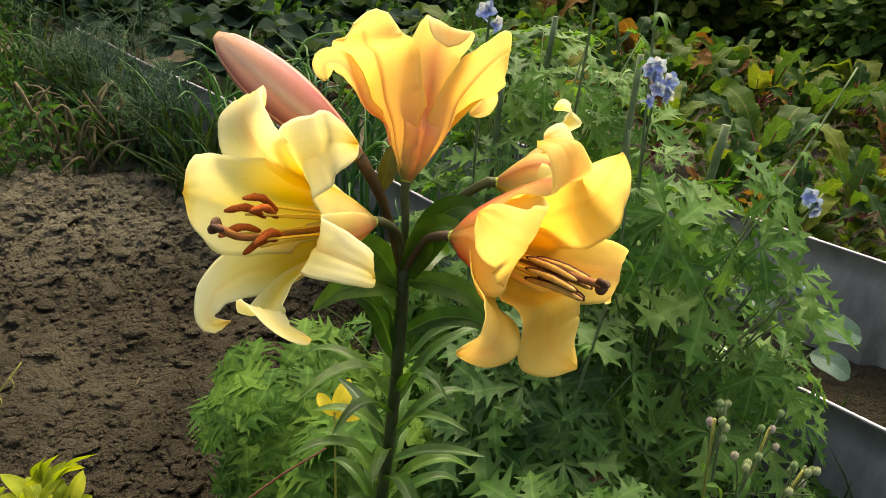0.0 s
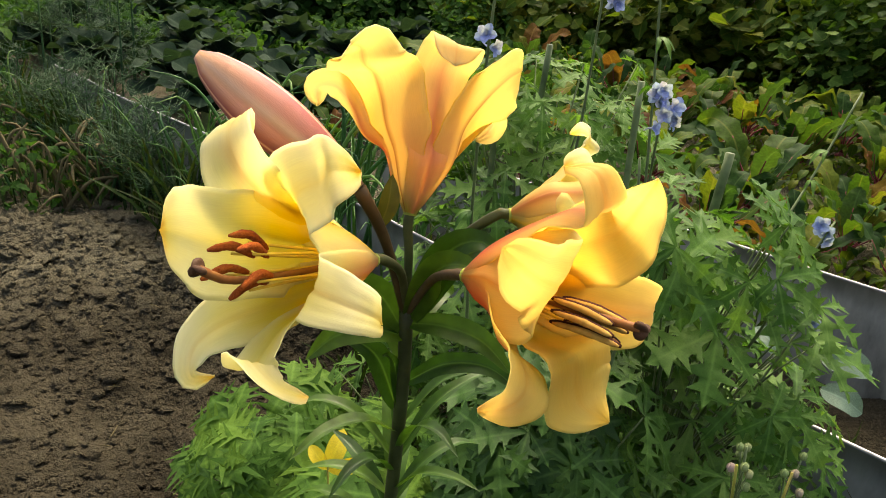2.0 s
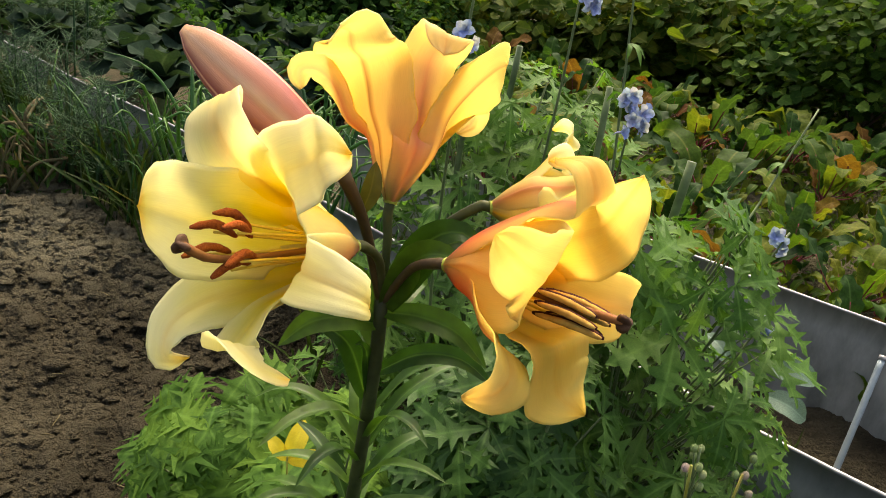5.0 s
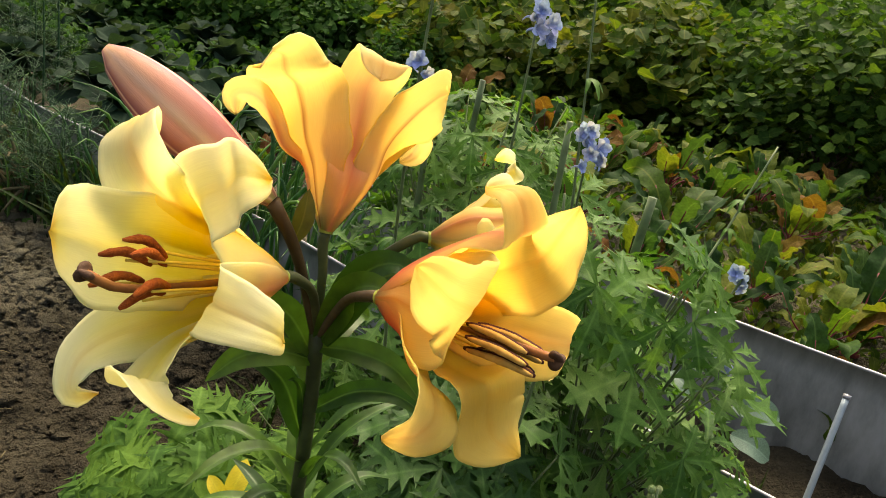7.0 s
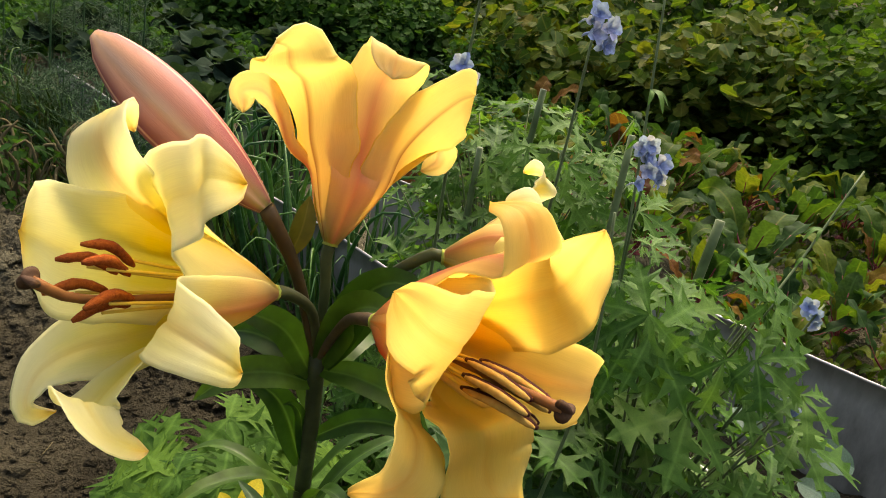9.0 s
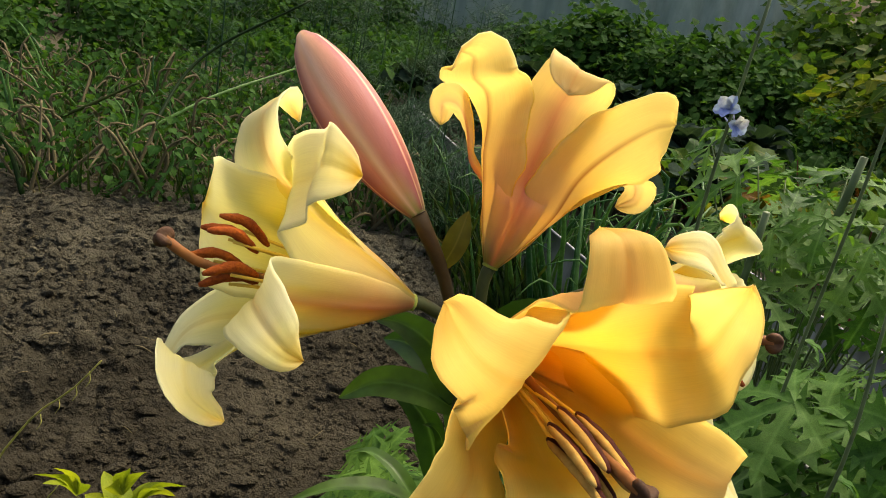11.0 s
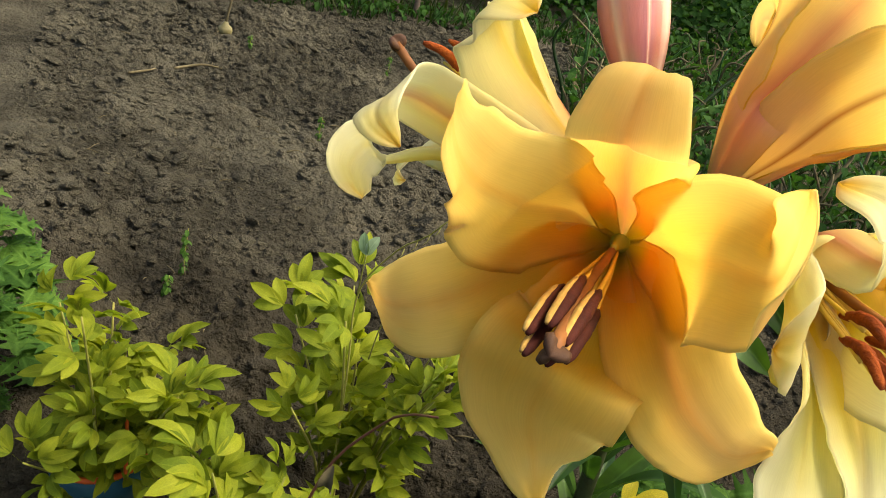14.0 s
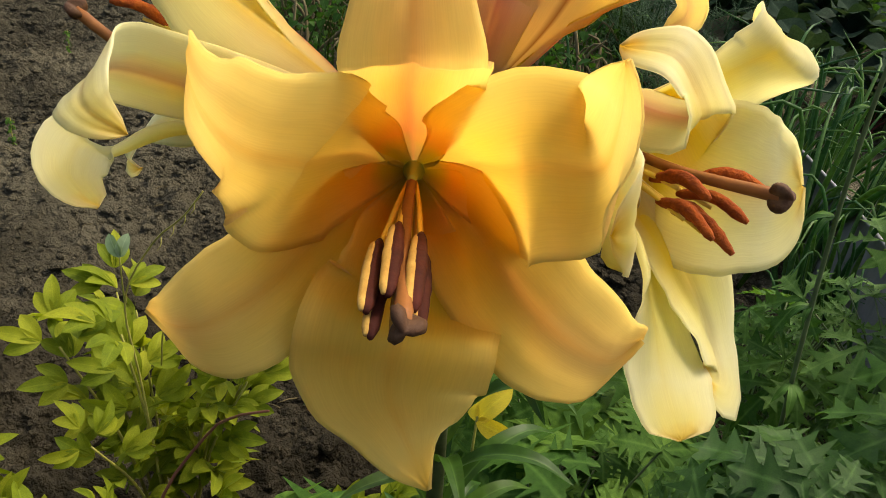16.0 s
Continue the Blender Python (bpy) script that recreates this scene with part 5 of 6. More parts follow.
flower_stalk(delph_a, [(0.48, 1.26, 0.2), (0.58, 1.30, 0.60), (0.70, 1.40, 0.78), (0.78, 1.46, 0.92)], (0.78, 1.46, 0.92), 0.004, 0, 6, 8)
flower_stalk(delph_a, [(0.46, 1.24, 0.1), (0.56, 1.18, 0.45), (0.63, 1.20, 0.58), (0.66, 1.22, 0.62)], (0.655, 1.215, 0.615), 0.008, 3, 8, 3)
flower_stalk(delph_c, [(0.24, 1.06, 0.1), (0.28, 1.02, 0.5), (0.30, 1.00, 0.75), (0.29, 1.02, 0.92)], (0.29, 1.02, 0.92), 0.004, 0, 7, 4)

# a broad grey-green leaf by the edging
brassica = thing("brassica_seedling", (0.80, 1.46, 0), "young brassica with broad blue-green leaves by the edging", "seedling")
for k, (dx, dy, dz, hx, hy, sz) in enumerate(((0.04, -0.02, 0.40, 1.0, -0.3, 0.10), (0.03, -0.06, 0.36, 1.0, -0.9, 0.085), (-0.02, 0.02, 0.38, -0.3, 0.8, 0.08))):
    v, f, u = simple_leaf_data(1.0, 0.33, 0.2, 0.22, 12, 8, 0.10, k, 0.5, 0.55)
    part("leaf", mesh_of("leaf", v, f, [M_BRASSICA], u), brassica, local=facing((dx, dy, dz), (-0.15, -0.6, 0.8), (hx, hy, 0.1), sz))
    part("petiole", tube("petiole", [(0, 0, 0), (dx * 0.3, dy * 0.3, dz * 0.6), (dx, dy, dz)], [0.003, 0.0022, 0.0018], M_DELPHSTEM, 6, 10), brassica)

# ==== bright lobed plants round the lily's foot ====
leafy_clump("cranesbill", (-0.17, 1.22, 0), "low cranesbill with bright green lobed leaves", "cranesbill", LOBED_LEAVES, 55, (0.19, 0.30), 0.06, 0.42, 0.098, M_DELPHSTEM, 8, lift=0.9, group="cranesbills", taper=0.5)
leafy_clump("cranesbill", (-0.02, 1.04, 0), "low cranesbill with bright green leaves under the lily", "cranesbill", LOBED_LEAVES, 50, (0.20, 0.26), 0.06, 0.44, 0.090, M_DELPHSTEM, 9, lift=0.9, group="cranesbills", taper=0.5)
leafy_clump("cranesbill", (-0.12, 0.74, 0), "low cranesbill spreading towards the golden plants", "cranesbill", LOBED_LEAVES, 38, (0.20, 0.18), 0.06, 0.34, 0.092, M_DELPHSTEM, 10, lift=0.9, group="cranesbills", taper=0.5)
leafy_clump("cranesbill", (-0.86, 0.16, 0), "low cranesbill at the edge of the dug soil", "cranesbill", LOBED_LEAVES, 55, (0.24, 0.16), 0.06, 0.40, 0.075, M_DELPHSTEM, 12, lift=0.9, group="cranesbills", taper=0.5)
leafy_clump("cranesbill", (0.42, 0.62, 0), "cranesbill leaves below the flowers, shade put into their colour", "cranesbill", SHADED_LEAVES, 80, (0.34, 0.28), 0.05, 0.42, 0.095, M_DELPHSTEM, 13, lift=0.9, group="cranesbills", taper=0.5)

# yellowed leaflet spray beside the stem
spray = thing("yellow_seedling", (-0.06, 0.90, 0), "small yellowing seedling with three yellow leaflets", "seedling")
part("stem", tube("stem", [(0, 0, 0), (0.005, 0.0, 0.3), (0.005, -0.005, 0.56)], [0.002, 0.0018, 0.0014], M_GOLDSTEM, 6, 12), spray)
for hx, hz, sz in ((-0.6, 0.9, 0.036), (0.35, 1.0, 0.05), (1.0, 0.25, 0.042)):
    v, f, u = simple_leaf_data(1.0, 0.26, 0.1, 0.25, 9, 4, 0.05, 3, 0.55, 0.6)
    part("leaf", mesh_of("leaf", v, f, [M_YELLOWLEAF], u), spray, "bright yellow leaflet", facing((0.005, -0.005, 0.555), (0.1, -1, 0.5), (hx, -0.1, hz), sz))


# ==== golden-leaved plants ====
GOLD_LEAVES = [plate("leaf", ternate_data(1.0, s), M_GOLDLEAF) for s in range(5)]


def golden_plant(base, stems, height, spread, seed, label):
    rng = random.Random(seed)
    top = thing("golden_bleeding_heart", base, label, "bleeding heart", "golden-leaved plants")
    for i in range(stems):
        a = rng.random() * 2 * math.pi
        r = spread * math.sqrt(rng.random())
        h = height * rng.uniform(0.55, 1.0) * (1 - 0.25 * r / spread)
        e = np.array((r * math.cos(a), r * math.sin(a), h))
        pts = [np.array((e[0] * 0.15, e[1] * 0.15, -0.02)), np.array((e[0] * 0.5, e[1] * 0.5, h * 0.55)), e]
        st = part("stem", tube("stem", pts, [0.0030, 0.0024, 0.0014], M_GOLDSTEM, 6, 12), top, "yellowish fleshy stem")
        line = spline(pts, 20)
        for k in range(5):
            p = line[7 + int(3 * k)]
            b = rng.random() * 6.28
            lift = rng.uniform(0.25, 0.9)
            m = facing(p, (math.cos(b) * 0.8, math.sin(b) * 0.8 - 0.1, lift + 0.1), (math.cos(b) * 0.6, math.sin(b) * 0.6, 1.5), rng.uniform(0.072, 0.110))
            part("leaf", GOLD_LEAVES[rng.randrange(5)], st, local=m)
    return top


golden_plant((-0.53, 0.78, 0), 11, 0.53, 0.15, 21, "golden bleeding heart with yellow-green divided leaves")
golden_plant((-0.60, 0.41, 0), 13, 0.47, 0.15, 22, "golden bleeding heart with tall yellow-green stems")
golden_plant((-0.38, 0.60, 0), 9, 0.38, 0.18, 23, "golden bleeding heart, low and bushy")
golden_plant((-0.20, 0.86, 0), 6, 0.40, 0.08, 24, "young golden bleeding heart beside the lily")

# ==== bud-topped plant and stake by the edging ====
aster = thing("budding_aster", (0.50, 0.93, 0), "green aster with round unopened buds", "aster")
rng = random.Random(31)
for i in range(6):
    a = i * 1.05
    e = np.array((0.07 * math.cos(a) + 0.01, 0.06 * math.sin(a) - 0.02, 0.50 + 0.10 * rng.random()))
    pts = [np.array((e[0] * 0.2, e[1] * 0.2, 0)), np.array((e[0] * 0.5, e[1] * 0.5, 0.3)), e]
    st = part("stem", tube("stem", pts, [0.003, 0.0026, 0.0018], M_GOLDSTEM if i % 2 else M_DELPHSTEM, 6, 14), aster)
    line = spline(pts, 20)
    for k in range(9):
        b = rng.random() * 6.28
        v, f, u = simple_leaf_data(0.045, 0.006, 0.35, 0.3, 8, 3, 0.1, k)
        part("leaf", mesh_of("leaf", v, f, [M_DELPH], u), st, local=facing(line[8 + k], (math.cos(b) * 0.5, math.sin(b) * 0.5, 1), (math.cos(b), math.sin(b), 0.5), rng.uniform(0.8, 1.3)))
    for k in range(4):
        pb = e + np.array((rng.uniform(-0.022, 0.022), rng.uniform(-0.02, 0.02), rng.uniform(-0.035, 0.012)))
        bm = bmesh.new()
        bmesh.ops.create_uvsphere(bm, u_segments=12, v_segments=8, radius=0.0052)
        for v in bm.verts:
            v.co.z *= 1.25
            v.co *= 1 + 0.08 * math.cos(5 * math.atan2(v.co.y, v.co.x))
        me = bpy.data.meshes.new("flower_bud")
        bm.to_mesh(me)
        bm.free()
        me.materials.append(M_BUDGREEN)
        part("flower_bud", me, st, "round pale green bud", Matrix.Translation(pb))
        part("bud_stalk", tube("bud_stalk", [line[16], (line[17] + pb) / 2, pb], [0.0013, 0.0012, 0.0012], M_DELPHSTEM, 5, 6), st)

stake = thing("wooden_stake", (0.305, 0.945, 0), "short sawn wooden stake, brown and weathered", "stake")
bm = bmesh.new()
bmesh.ops.create_cone(bm, cap_ends=True, segments=14, radius1=0.021, radius2=0.019, depth=0.50)
for v in bm.verts:
    a = math.atan2(v.co.y, v.co.x)
    v.co.x *= 1 + 0.10 * math.cos(2 * a)
    v.co.z += 0.185 + (0.010 * v.co.x / 0.02 if v.co.z > 0 else 0)
bmesh.ops.bevel(bm, geom=[e for e in bm.edges if all(v.co.z > 0.3 for v in e.verts)], offset=0.002, segments=2, affect="EDGES")
sm = bpy.data.meshes.new("post")
bm.to_mesh(sm)
bm.free()
sm.materials.append(M_WOOD)
part("post", sm, stake)


# ==== spring onions behind the lily ====
def onion_leaf_mesh(seed):
    rng = random.Random(seed)
    b = rng.uniform(0.05, 0.25)
    pts = [(0, 0, 0), (0, b * 0.25, 0.45), (0, b, 0.82), (0, b + rng.uniform(0.05, 0.30), 0.95 - rng.uniform(0, 0.25))]
    p = spline(pts, 16)
    rad = [0.013 * (1 - (i / 15) ** 2.2) + 0.0012 for i in range(16)]
    v, f, u = tube_data(p, rad, 7)
    return mesh_of("onion_leaf", v, f, [M_CHIVE], u)


ONION_LEAVES = [onion_leaf_mesh(s) for s in range(6)]


def onion_clump(base, count, height, spread, seed, label):
    rng = random.Random(seed)
    top = thing("onion_clump", base, label, "onions", "onion clumps")
    for i in range(count):
        a, r = rng.random() * 6.28, spread * math.sqrt(rng.random())
        h = height * rng.uniform(0.55, 1.1)
        lean = rng.uniform(0.05, 0.45)
        m = facing((r * math.cos(a), r * math.sin(a), -0.02), (lean * math.cos(a), lean * math.sin(a), 1), (math.cos(a + 1), math.sin(a + 1), 0), h, rng.random() * 6)
        part("leaf", ONION_LEAVES[i % 6], top, local=m)


onion_clump((-0.34, 2.62, 0), 70, 0.68, 0.16, 41, "clump of green onion leaves, some tips dry and bent")
onion_clump((-0.58, 2.88, 0), 55, 0.64, 0.15, 42, "clump of green onion leaves beside the edging")
onion_clump((-0.12, 2.36, 0), 50, 0.58, 0.14, 43, "clump of green onion leaves behind the lily")
onion_clump((-0.86, 3.06, 0), 22, 0.48, 0.14, 44, "thin clump of onion leaves at the soil's edge")
onion_clump((0.06, 2.10, 0), 30, 0.40, 0.14, 45, "clump of green onion leaves among delphiniums")


# ==== harvested onion bed: dry stalks, weeds ====
def dry_stalk_mesh(seed, mat=M_STRAW):
    rng = random.Random(seed)
    k = rng.uniform(0.3, 0.7)
    bend = rng.uniform(-0.5, 0.5)
    p = spline([(0, 0, 0), (0.02, 0.03, k * 0.6), (bend * 0.2, 0.06, k), (bend * 0.2 + bend * 0.5, 0.10, k + rng.uniform(-0.25, 0.25))], 14)
    v, f, u = tube_data(p, np.interp(np.linspace(0, 1, 14), [0, 0.1, 0.8, 1], [0.030, 0.018, 0.013, 0.006]), 6)
    return mesh_of("stalk", v, f, [mat], u)


DRY = [dry_stalk_mesh(s) for s in range(8)]
DRY_GREEN = [dry_stalk_mesh(20 + s, M_CHIVE) for s in range(4)]


def edge_y(x):
    """The back edge of the dug soil."""
    return float(np.interp(x, [-4.2, -3.6, -2.4, -2.1, -1.36, -1.0, -0.5], [3.0, 2.9, 2.15, 2.42, 2.90, 3.05, 3.3]))


rng = random.Random(51)
for i in range(120):
    x = rng.uniform(-4.0, -0.85)
    y = edge_y(x) + 1.25 * rng.random() ** 1.5 + 0.02
    if y > 4.6 - 0.2 or (y > 2.95 - (x + 0.75) * 1.035 - 0.15):
        y = edge_y(x) + 0.05 + 0.2 * rng.random()
    s = thing("dry_onion", (x, y, 0), "withered straw-coloured onion stalks among green weeds", "dry onion", "withered onions")
    for k in range(rng.randint(2, 4)):
        a, lean = rng.random() * 6.28, rng.uniform(0.1, 1.1)
        part("stalk", (DRY + DRY_GREEN[:2])[rng.randrange(10)], s, local=facing((rng.uniform(-0.03, 0.03), rng.uniform(-0.03, 0.03), 0), (lean * math.cos(a), lean * math.sin(a), 1), (math.sin(a), math.cos(a), 0), rng.uniform(0.28, 0.52)))


def scape(pts, head, label):
    """A long leaning onion flower stalk, with a round seed head or without."""
    t = thing("onion_scape", pts[0], label, "onion stalk", "onion scapes")
    o = np.array(pts[0])
    part("stalk", tube("stalk", [np.array(p) - o for p in pts], [0.009, 0.008, 0.005], M_CHIVE if head else M_GRASS, 8, 20), t)
    if head:
        bm = bmesh.new()
        bmesh.ops.create_icosphere(bm, subdivisions=3, radius=head)
        r2 = random.Random(2)
        for v in bm.verts:
            v.co *= r2.uniform(0.8, 1.1)
            v.co += Vector(np.array(pts[-1]) - o)
        me = bpy.data.meshes.new("seed_head")
        bm.to_mesh(me)
        bm.free()
        me.materials.append(M_BUDGREEN)
        part("seed_head", me, t, "round grey-green seed head")


scape([(-2.55, 2.60, 0.02), (-2.45, 3.15, 0.26), (-2.338, 3.733, 0.41)], 0.022, "long leaning onion stalk with a round seed head")
scape([(-2.35, 2.62, 0.02), (-2.55, 3.2, 0.42), (-2.2, 3.6, 0.78)], 0, "long pale green onion stalk leaning over the weeds")
scape([(-3.0, 2.45, 0.02), (-2.75, 2.7, 0.20), (-2.6, 2.9, 0.34)], 0, "bent pale onion stalk")

# two bare forked stalks standing at the soil's corner
fork = thing("dry_onion", (-2.40, 2.15, 0), "tall forked dry stalk with one green leaf", "dry onion", "withered onions")
part("stalk", tube("stalk", [(0, 0, 0), (-0.10, 0.02, 0.16), (-0.24, -0.02, 0.34), (-0.24, 0.03, 0.47)], [0.011, 0.008, 0.006], M_GRASS, 7, 18), fork, "yellow-green bent stalk")
part("stalk", tube("stalk", [(0.02, 0.01, 0), (0.02, 0.06, 0.16), (-0.01, 0.10, 0.36)], [0.008, 0.006, 0.004], M_STRAW, 7, 14), fork)
part("stalk", tube("stalk", [(-0.24, 0.03, 0.47), (-0.17, 0.10, 0.42), (-0.10, 0.16, 0.36)], [0.004, 0.004, 0.003], M_STRAW, 6, 10), fork)

# ==== grass and weeds ====
def lobed_leaf_data():
    """A plain three-lobed leaf along +y with a few blunt teeth, folded along its midrib."""
    rim = ((0, 0.0), (-0.22, 0.02), (-0.42, 0.20), (-0.38, 0.36), (-0.46, 0.50), (-0.27, 0.60), (-0.24, 0.78), (-0.10, 0.86), (0, 1.0), (0.10, 0.86), (0.24, 0.78), (0.27, 0.60), (0.46, 0.50), (0.38, 0.36), (0.42, 0.20), (0.22, 0.02))
    verts = [(x, y, 0.20 * abs(x) - 0.18 * y * y) for x, y in rim] + [(0, 0.42, -0.05)]
    uvs = [(y, 0.5 + x) for x, y in rim] + [(0.42, 0.5)]
    n = len(rim)
    return verts, [(n, (i + 1) % n, i) for i in range(n)], uvs


LOBED_T = lobed_leaf_data()
GRASS_T = blade_data([(0, 0, 0), (0, 0.10, 0.55), (0, 0.38, 0.95)], 0.022, (0, -1, 0.4), 0.2, 5, 2, 0.7, 0.3, 0, 0.6)
WEED_T = simple_leaf_data(1.0, 0.33, 0.25, 0.25, 4, 2, 0, 0, 0.45, 0.6)


def blades(name, spots, sizes, seed, mat, label, template=GRASS_T, flat=False, kind="stuff", category="weeds"):
    rng = random.Random(seed)
    ms = []
    for (x, y, z) in spots:
        a = rng.random() * 6.28
        lean = rng.uniform(0.0, 0.6) if not flat else rng.uniform(0.2, 1.2)
        ms.append(facing((x, y, z), (lean * math.cos(a), lean * math.sin(a), 1), (math.cos(a), math.sin(a), 0.01), rng.uniform(*sizes), rng.random() * 6.28 if not flat else 0))
    return tagged(new(name, scatter_mesh(name, template, [mat], ms)), label, category, kind=kind)


def in_onion_bed(rng):
    while True:
        x, y = rng.uniform(-4.2, -0.7), rng.uniform(2.1, 4.6)
        if y > edge_y(x) - 0.05 and y < 2.95 - (x + 0.75) * 1.035 - 0.08:
            return x, y


rng = random.Random(61)
blades("grass_tufts", [(*in_onion_bed(rng), -0.01) for _ in range(1900)], (0.06, 0.24), 62, M_GRASS, "rough green grass and weeds among the withered onions")
blades("low_weeds", [(*in_onion_bed(rng), 0.01 + 0.24 * rng.random() ** 2) for _ in range(7500)], (0.015, 0.055), 63, M_POTATO, "small-leaved green weeds in the onion bed", LOBED_T, True)
spots = []
for _ in range(1500):
    x = rng.uniform(-4.15, -3.85)
    spots.append((x, rng.uniform(-0.6, 3.0), rng.uniform(0, 0.10)))
blades("edge_weeds", spots, (0.02, 0.06), 64, M_POTATO, "small green weeds along the far edge of the soil", WEED_T, True)
blades("edge_grass", [(rng.uniform(-4.3, -3.8), rng.uniform(-0.8, 2.9), -0.01) for _ in range(900)], (0.08, 0.22), 65, M_GRASS, "dry grass along the far edge of the soil")
spots = []
for _ in range(9000):
    s, d = rng.random(), rng.random()
    x, y = -2.4 + 4.0 * s, 4.66 - 4.14 * s
    spots.append((x - 0.25 - 0.55 * d * (0.5 + s), y - 0.30 - 0.5 * d * (0.5 + s), rng.uniform(0, 0.10)))
blades("bed_weeds", [p for p in spots if p[0] > -0.22 and p[1] > 1.0], (0.02, 0.05), 66, M_LOBED, "small green weeds covering the flower bed", WEED_T, True)
blades("bed_grass", [(rng.uniform(-0.15, 1.0), rng.uniform(1.0, 2.6), -0.01) for _ in range(700)], (0.10, 0.30), 67, M_GRASS, "grass blades among the delphiniums")


# ==== potatoes, beets, cabbages ====
def potato_mesh(seed, height, spread, leaves, mat, leaf=(0.035, 0.07)):
    """Foliage in sprays: leaves crowd round many twig ends, with gaps between."""
    rng = random.Random(seed)
    ends = []
    for _ in range(max(14, leaves // 34)):
        a, r = rng.random() * 6.28, math.sqrt(rng.random()) * rng.uniform(0.75, 1.12)
        z = height * (0.18 + 0.82 * rng.random() ** 0.7) * (1 - 0.40 * r * r) * rng.uniform(0.82, 1.12)
        ends.append((spread * r * math.cos(a), spread * r * math.sin(a), max(z, 0.05), a, r))
    ms = []
    for _ in range(leaves):
        x, y, z, a, r = ends[rng.randrange(len(ends))]
        s = 0.105 * (spread + height) / 1.3
        p = (x + rng.gauss(0, s), y + rng.gauss(0, s), max(0.02, z + rng.gauss(0, s * 0.75)))
        t = rng.random() * 6.28
        n = (math.cos(a) * r * 0.5 + rng.uniform(-0.7, 0.7), math.sin(a) * r * 0.5 + rng.uniform(-0.7, 0.7), rng.uniform(0.35, 1.0))
        ms.append(facing(p, n, (math.cos(t), math.sin(t), 0.1), rng.uniform(*leaf)))
    return scatter_mesh("foliage", LOBED_T, [mat], ms)


def stems_mesh(seed, height, spread, count, mat, r=0.006):
    rng = random.Random(seed)
    out = []
    for _ in range(count):
        a, q = rng.random() * 6.28, spread * math.sqrt(rng.random())
        e = np.array((q * math.cos(a), q * math.sin(a), height * rng.uniform(0.6, 0.95)))
        out.append(tube("stem", [(0, 0, -0.02), e * np.array((0.4, 0.4, 0.55)), e], [r, r * 0.7, r * 0.4], mat, 5, 8))
    return out


potato = thing("potato_plant", (-4.55, 1.9, 0), "bushy potato plant with dense green leaves", "potato plant", "potato plants")
tagged(part("foliage", potato_mesh(71, 0.62, 0.42, 1100, M_POTATO), potato), kind="stuff")
for me in stems_mesh(72, 0.55, 0.35, 9, M_DELPHSTEM):
    part("stem", me, potato)
rng = random.Random(73)
row = [(-4.6, 2.75), (-4.62, 3.5), (-4.75, 1.05), (-5.3, 2.3), (-5.35, 3.1), (-5.4, 1.5), (-4.3, 4.2), (-5.2, 3.9), (-4.5, 5.0), (-5.4, 4.8), (-6.2, 2.6), (-6.2, 3.5), (-6.3, 4.4), (-4.6, 5.9), (-5.7, 5.7), (-6.1, 1.6), (-1.0, 7.3), (-0.2, 7.0), (0.4, 6.3), (-1.9, 7.6), (-5.0, 6.8), (-6.3, 6.6), (-7.1, 3.2), (-7.2, 4.5), (-7.2, 5.8), (-5.5, 0.7), (-6.3, 0.7), (-7.2, 2.0), (-5.0, 7.6), (-5.8, 7.4), (-6.6, 7.6), (-4.3, 7.2), (-4.4, 8.2), (-7.4, 7.0)]
for x, y in row:
    c = copy_thing(potato, Matrix.Translation((x + rng.uniform(-0.1, 0.1), y + rng.uniform(-0.1, 0.1), 0)) @ Matrix.Rotation(rng.random() * 6.28, 4, "Z") @ Matrix.Scale(rng.uniform(0.85, 1.15), 4))


def beet_leaf_mesh(seed, mat):
    """A long-stalked leaf with a crinkled margin, more or less arched over."""
    rng = random.Random(seed)
    b = rng.uniform(0.05, 0.65)
    w = rng.uniform(0.11, 0.17)
    side = rng.uniform(-0.12, 0.12)
    pts = [(0, 0.10 + b * 0.3, 0.42), (side * 0.4, 0.14 + b * 0.6, 0.70), (side, 0.18 + b, 0.92 - b * 0.2), (side * 1.6, 0.22 + b * 1.25, 1.02 - b * 0.55)]
    v, f, u = blade_data(pts, w, (0, -1, 0.5), rng.uniform(0.05, 0.3), 16, 8, 0.6, 0.5, 0.0, 0.22, seed)
    v = [np.asarray(p) + np.array((0.3, -0.5, 0.8)) * 0.024 * (abs(q[1] - 0.5) * 2) ** 1.5 * math.sin(24 * q[0] + 3 * seed + (1.4 if q[1] > 0.5 else 0)) for p, q in zip(v, u)]
    st = tube_data(spline([(0, 0, 0), (0, 0.05, 0.25), pts[0], pts[1]], 9), np.linspace(0.014, 0.007, 9), 6)
    return joined("leaf", [(v, f, u, 0), (*st, 1)], [mat, M_BEETSTEM])


BEET_LEAVES = [beet_leaf_mesh(s, (M_BEET, M_BEETDARK)[s % 2]) for s in range(10)] + [beet_leaf_mesh(11, M_BEETRED)]


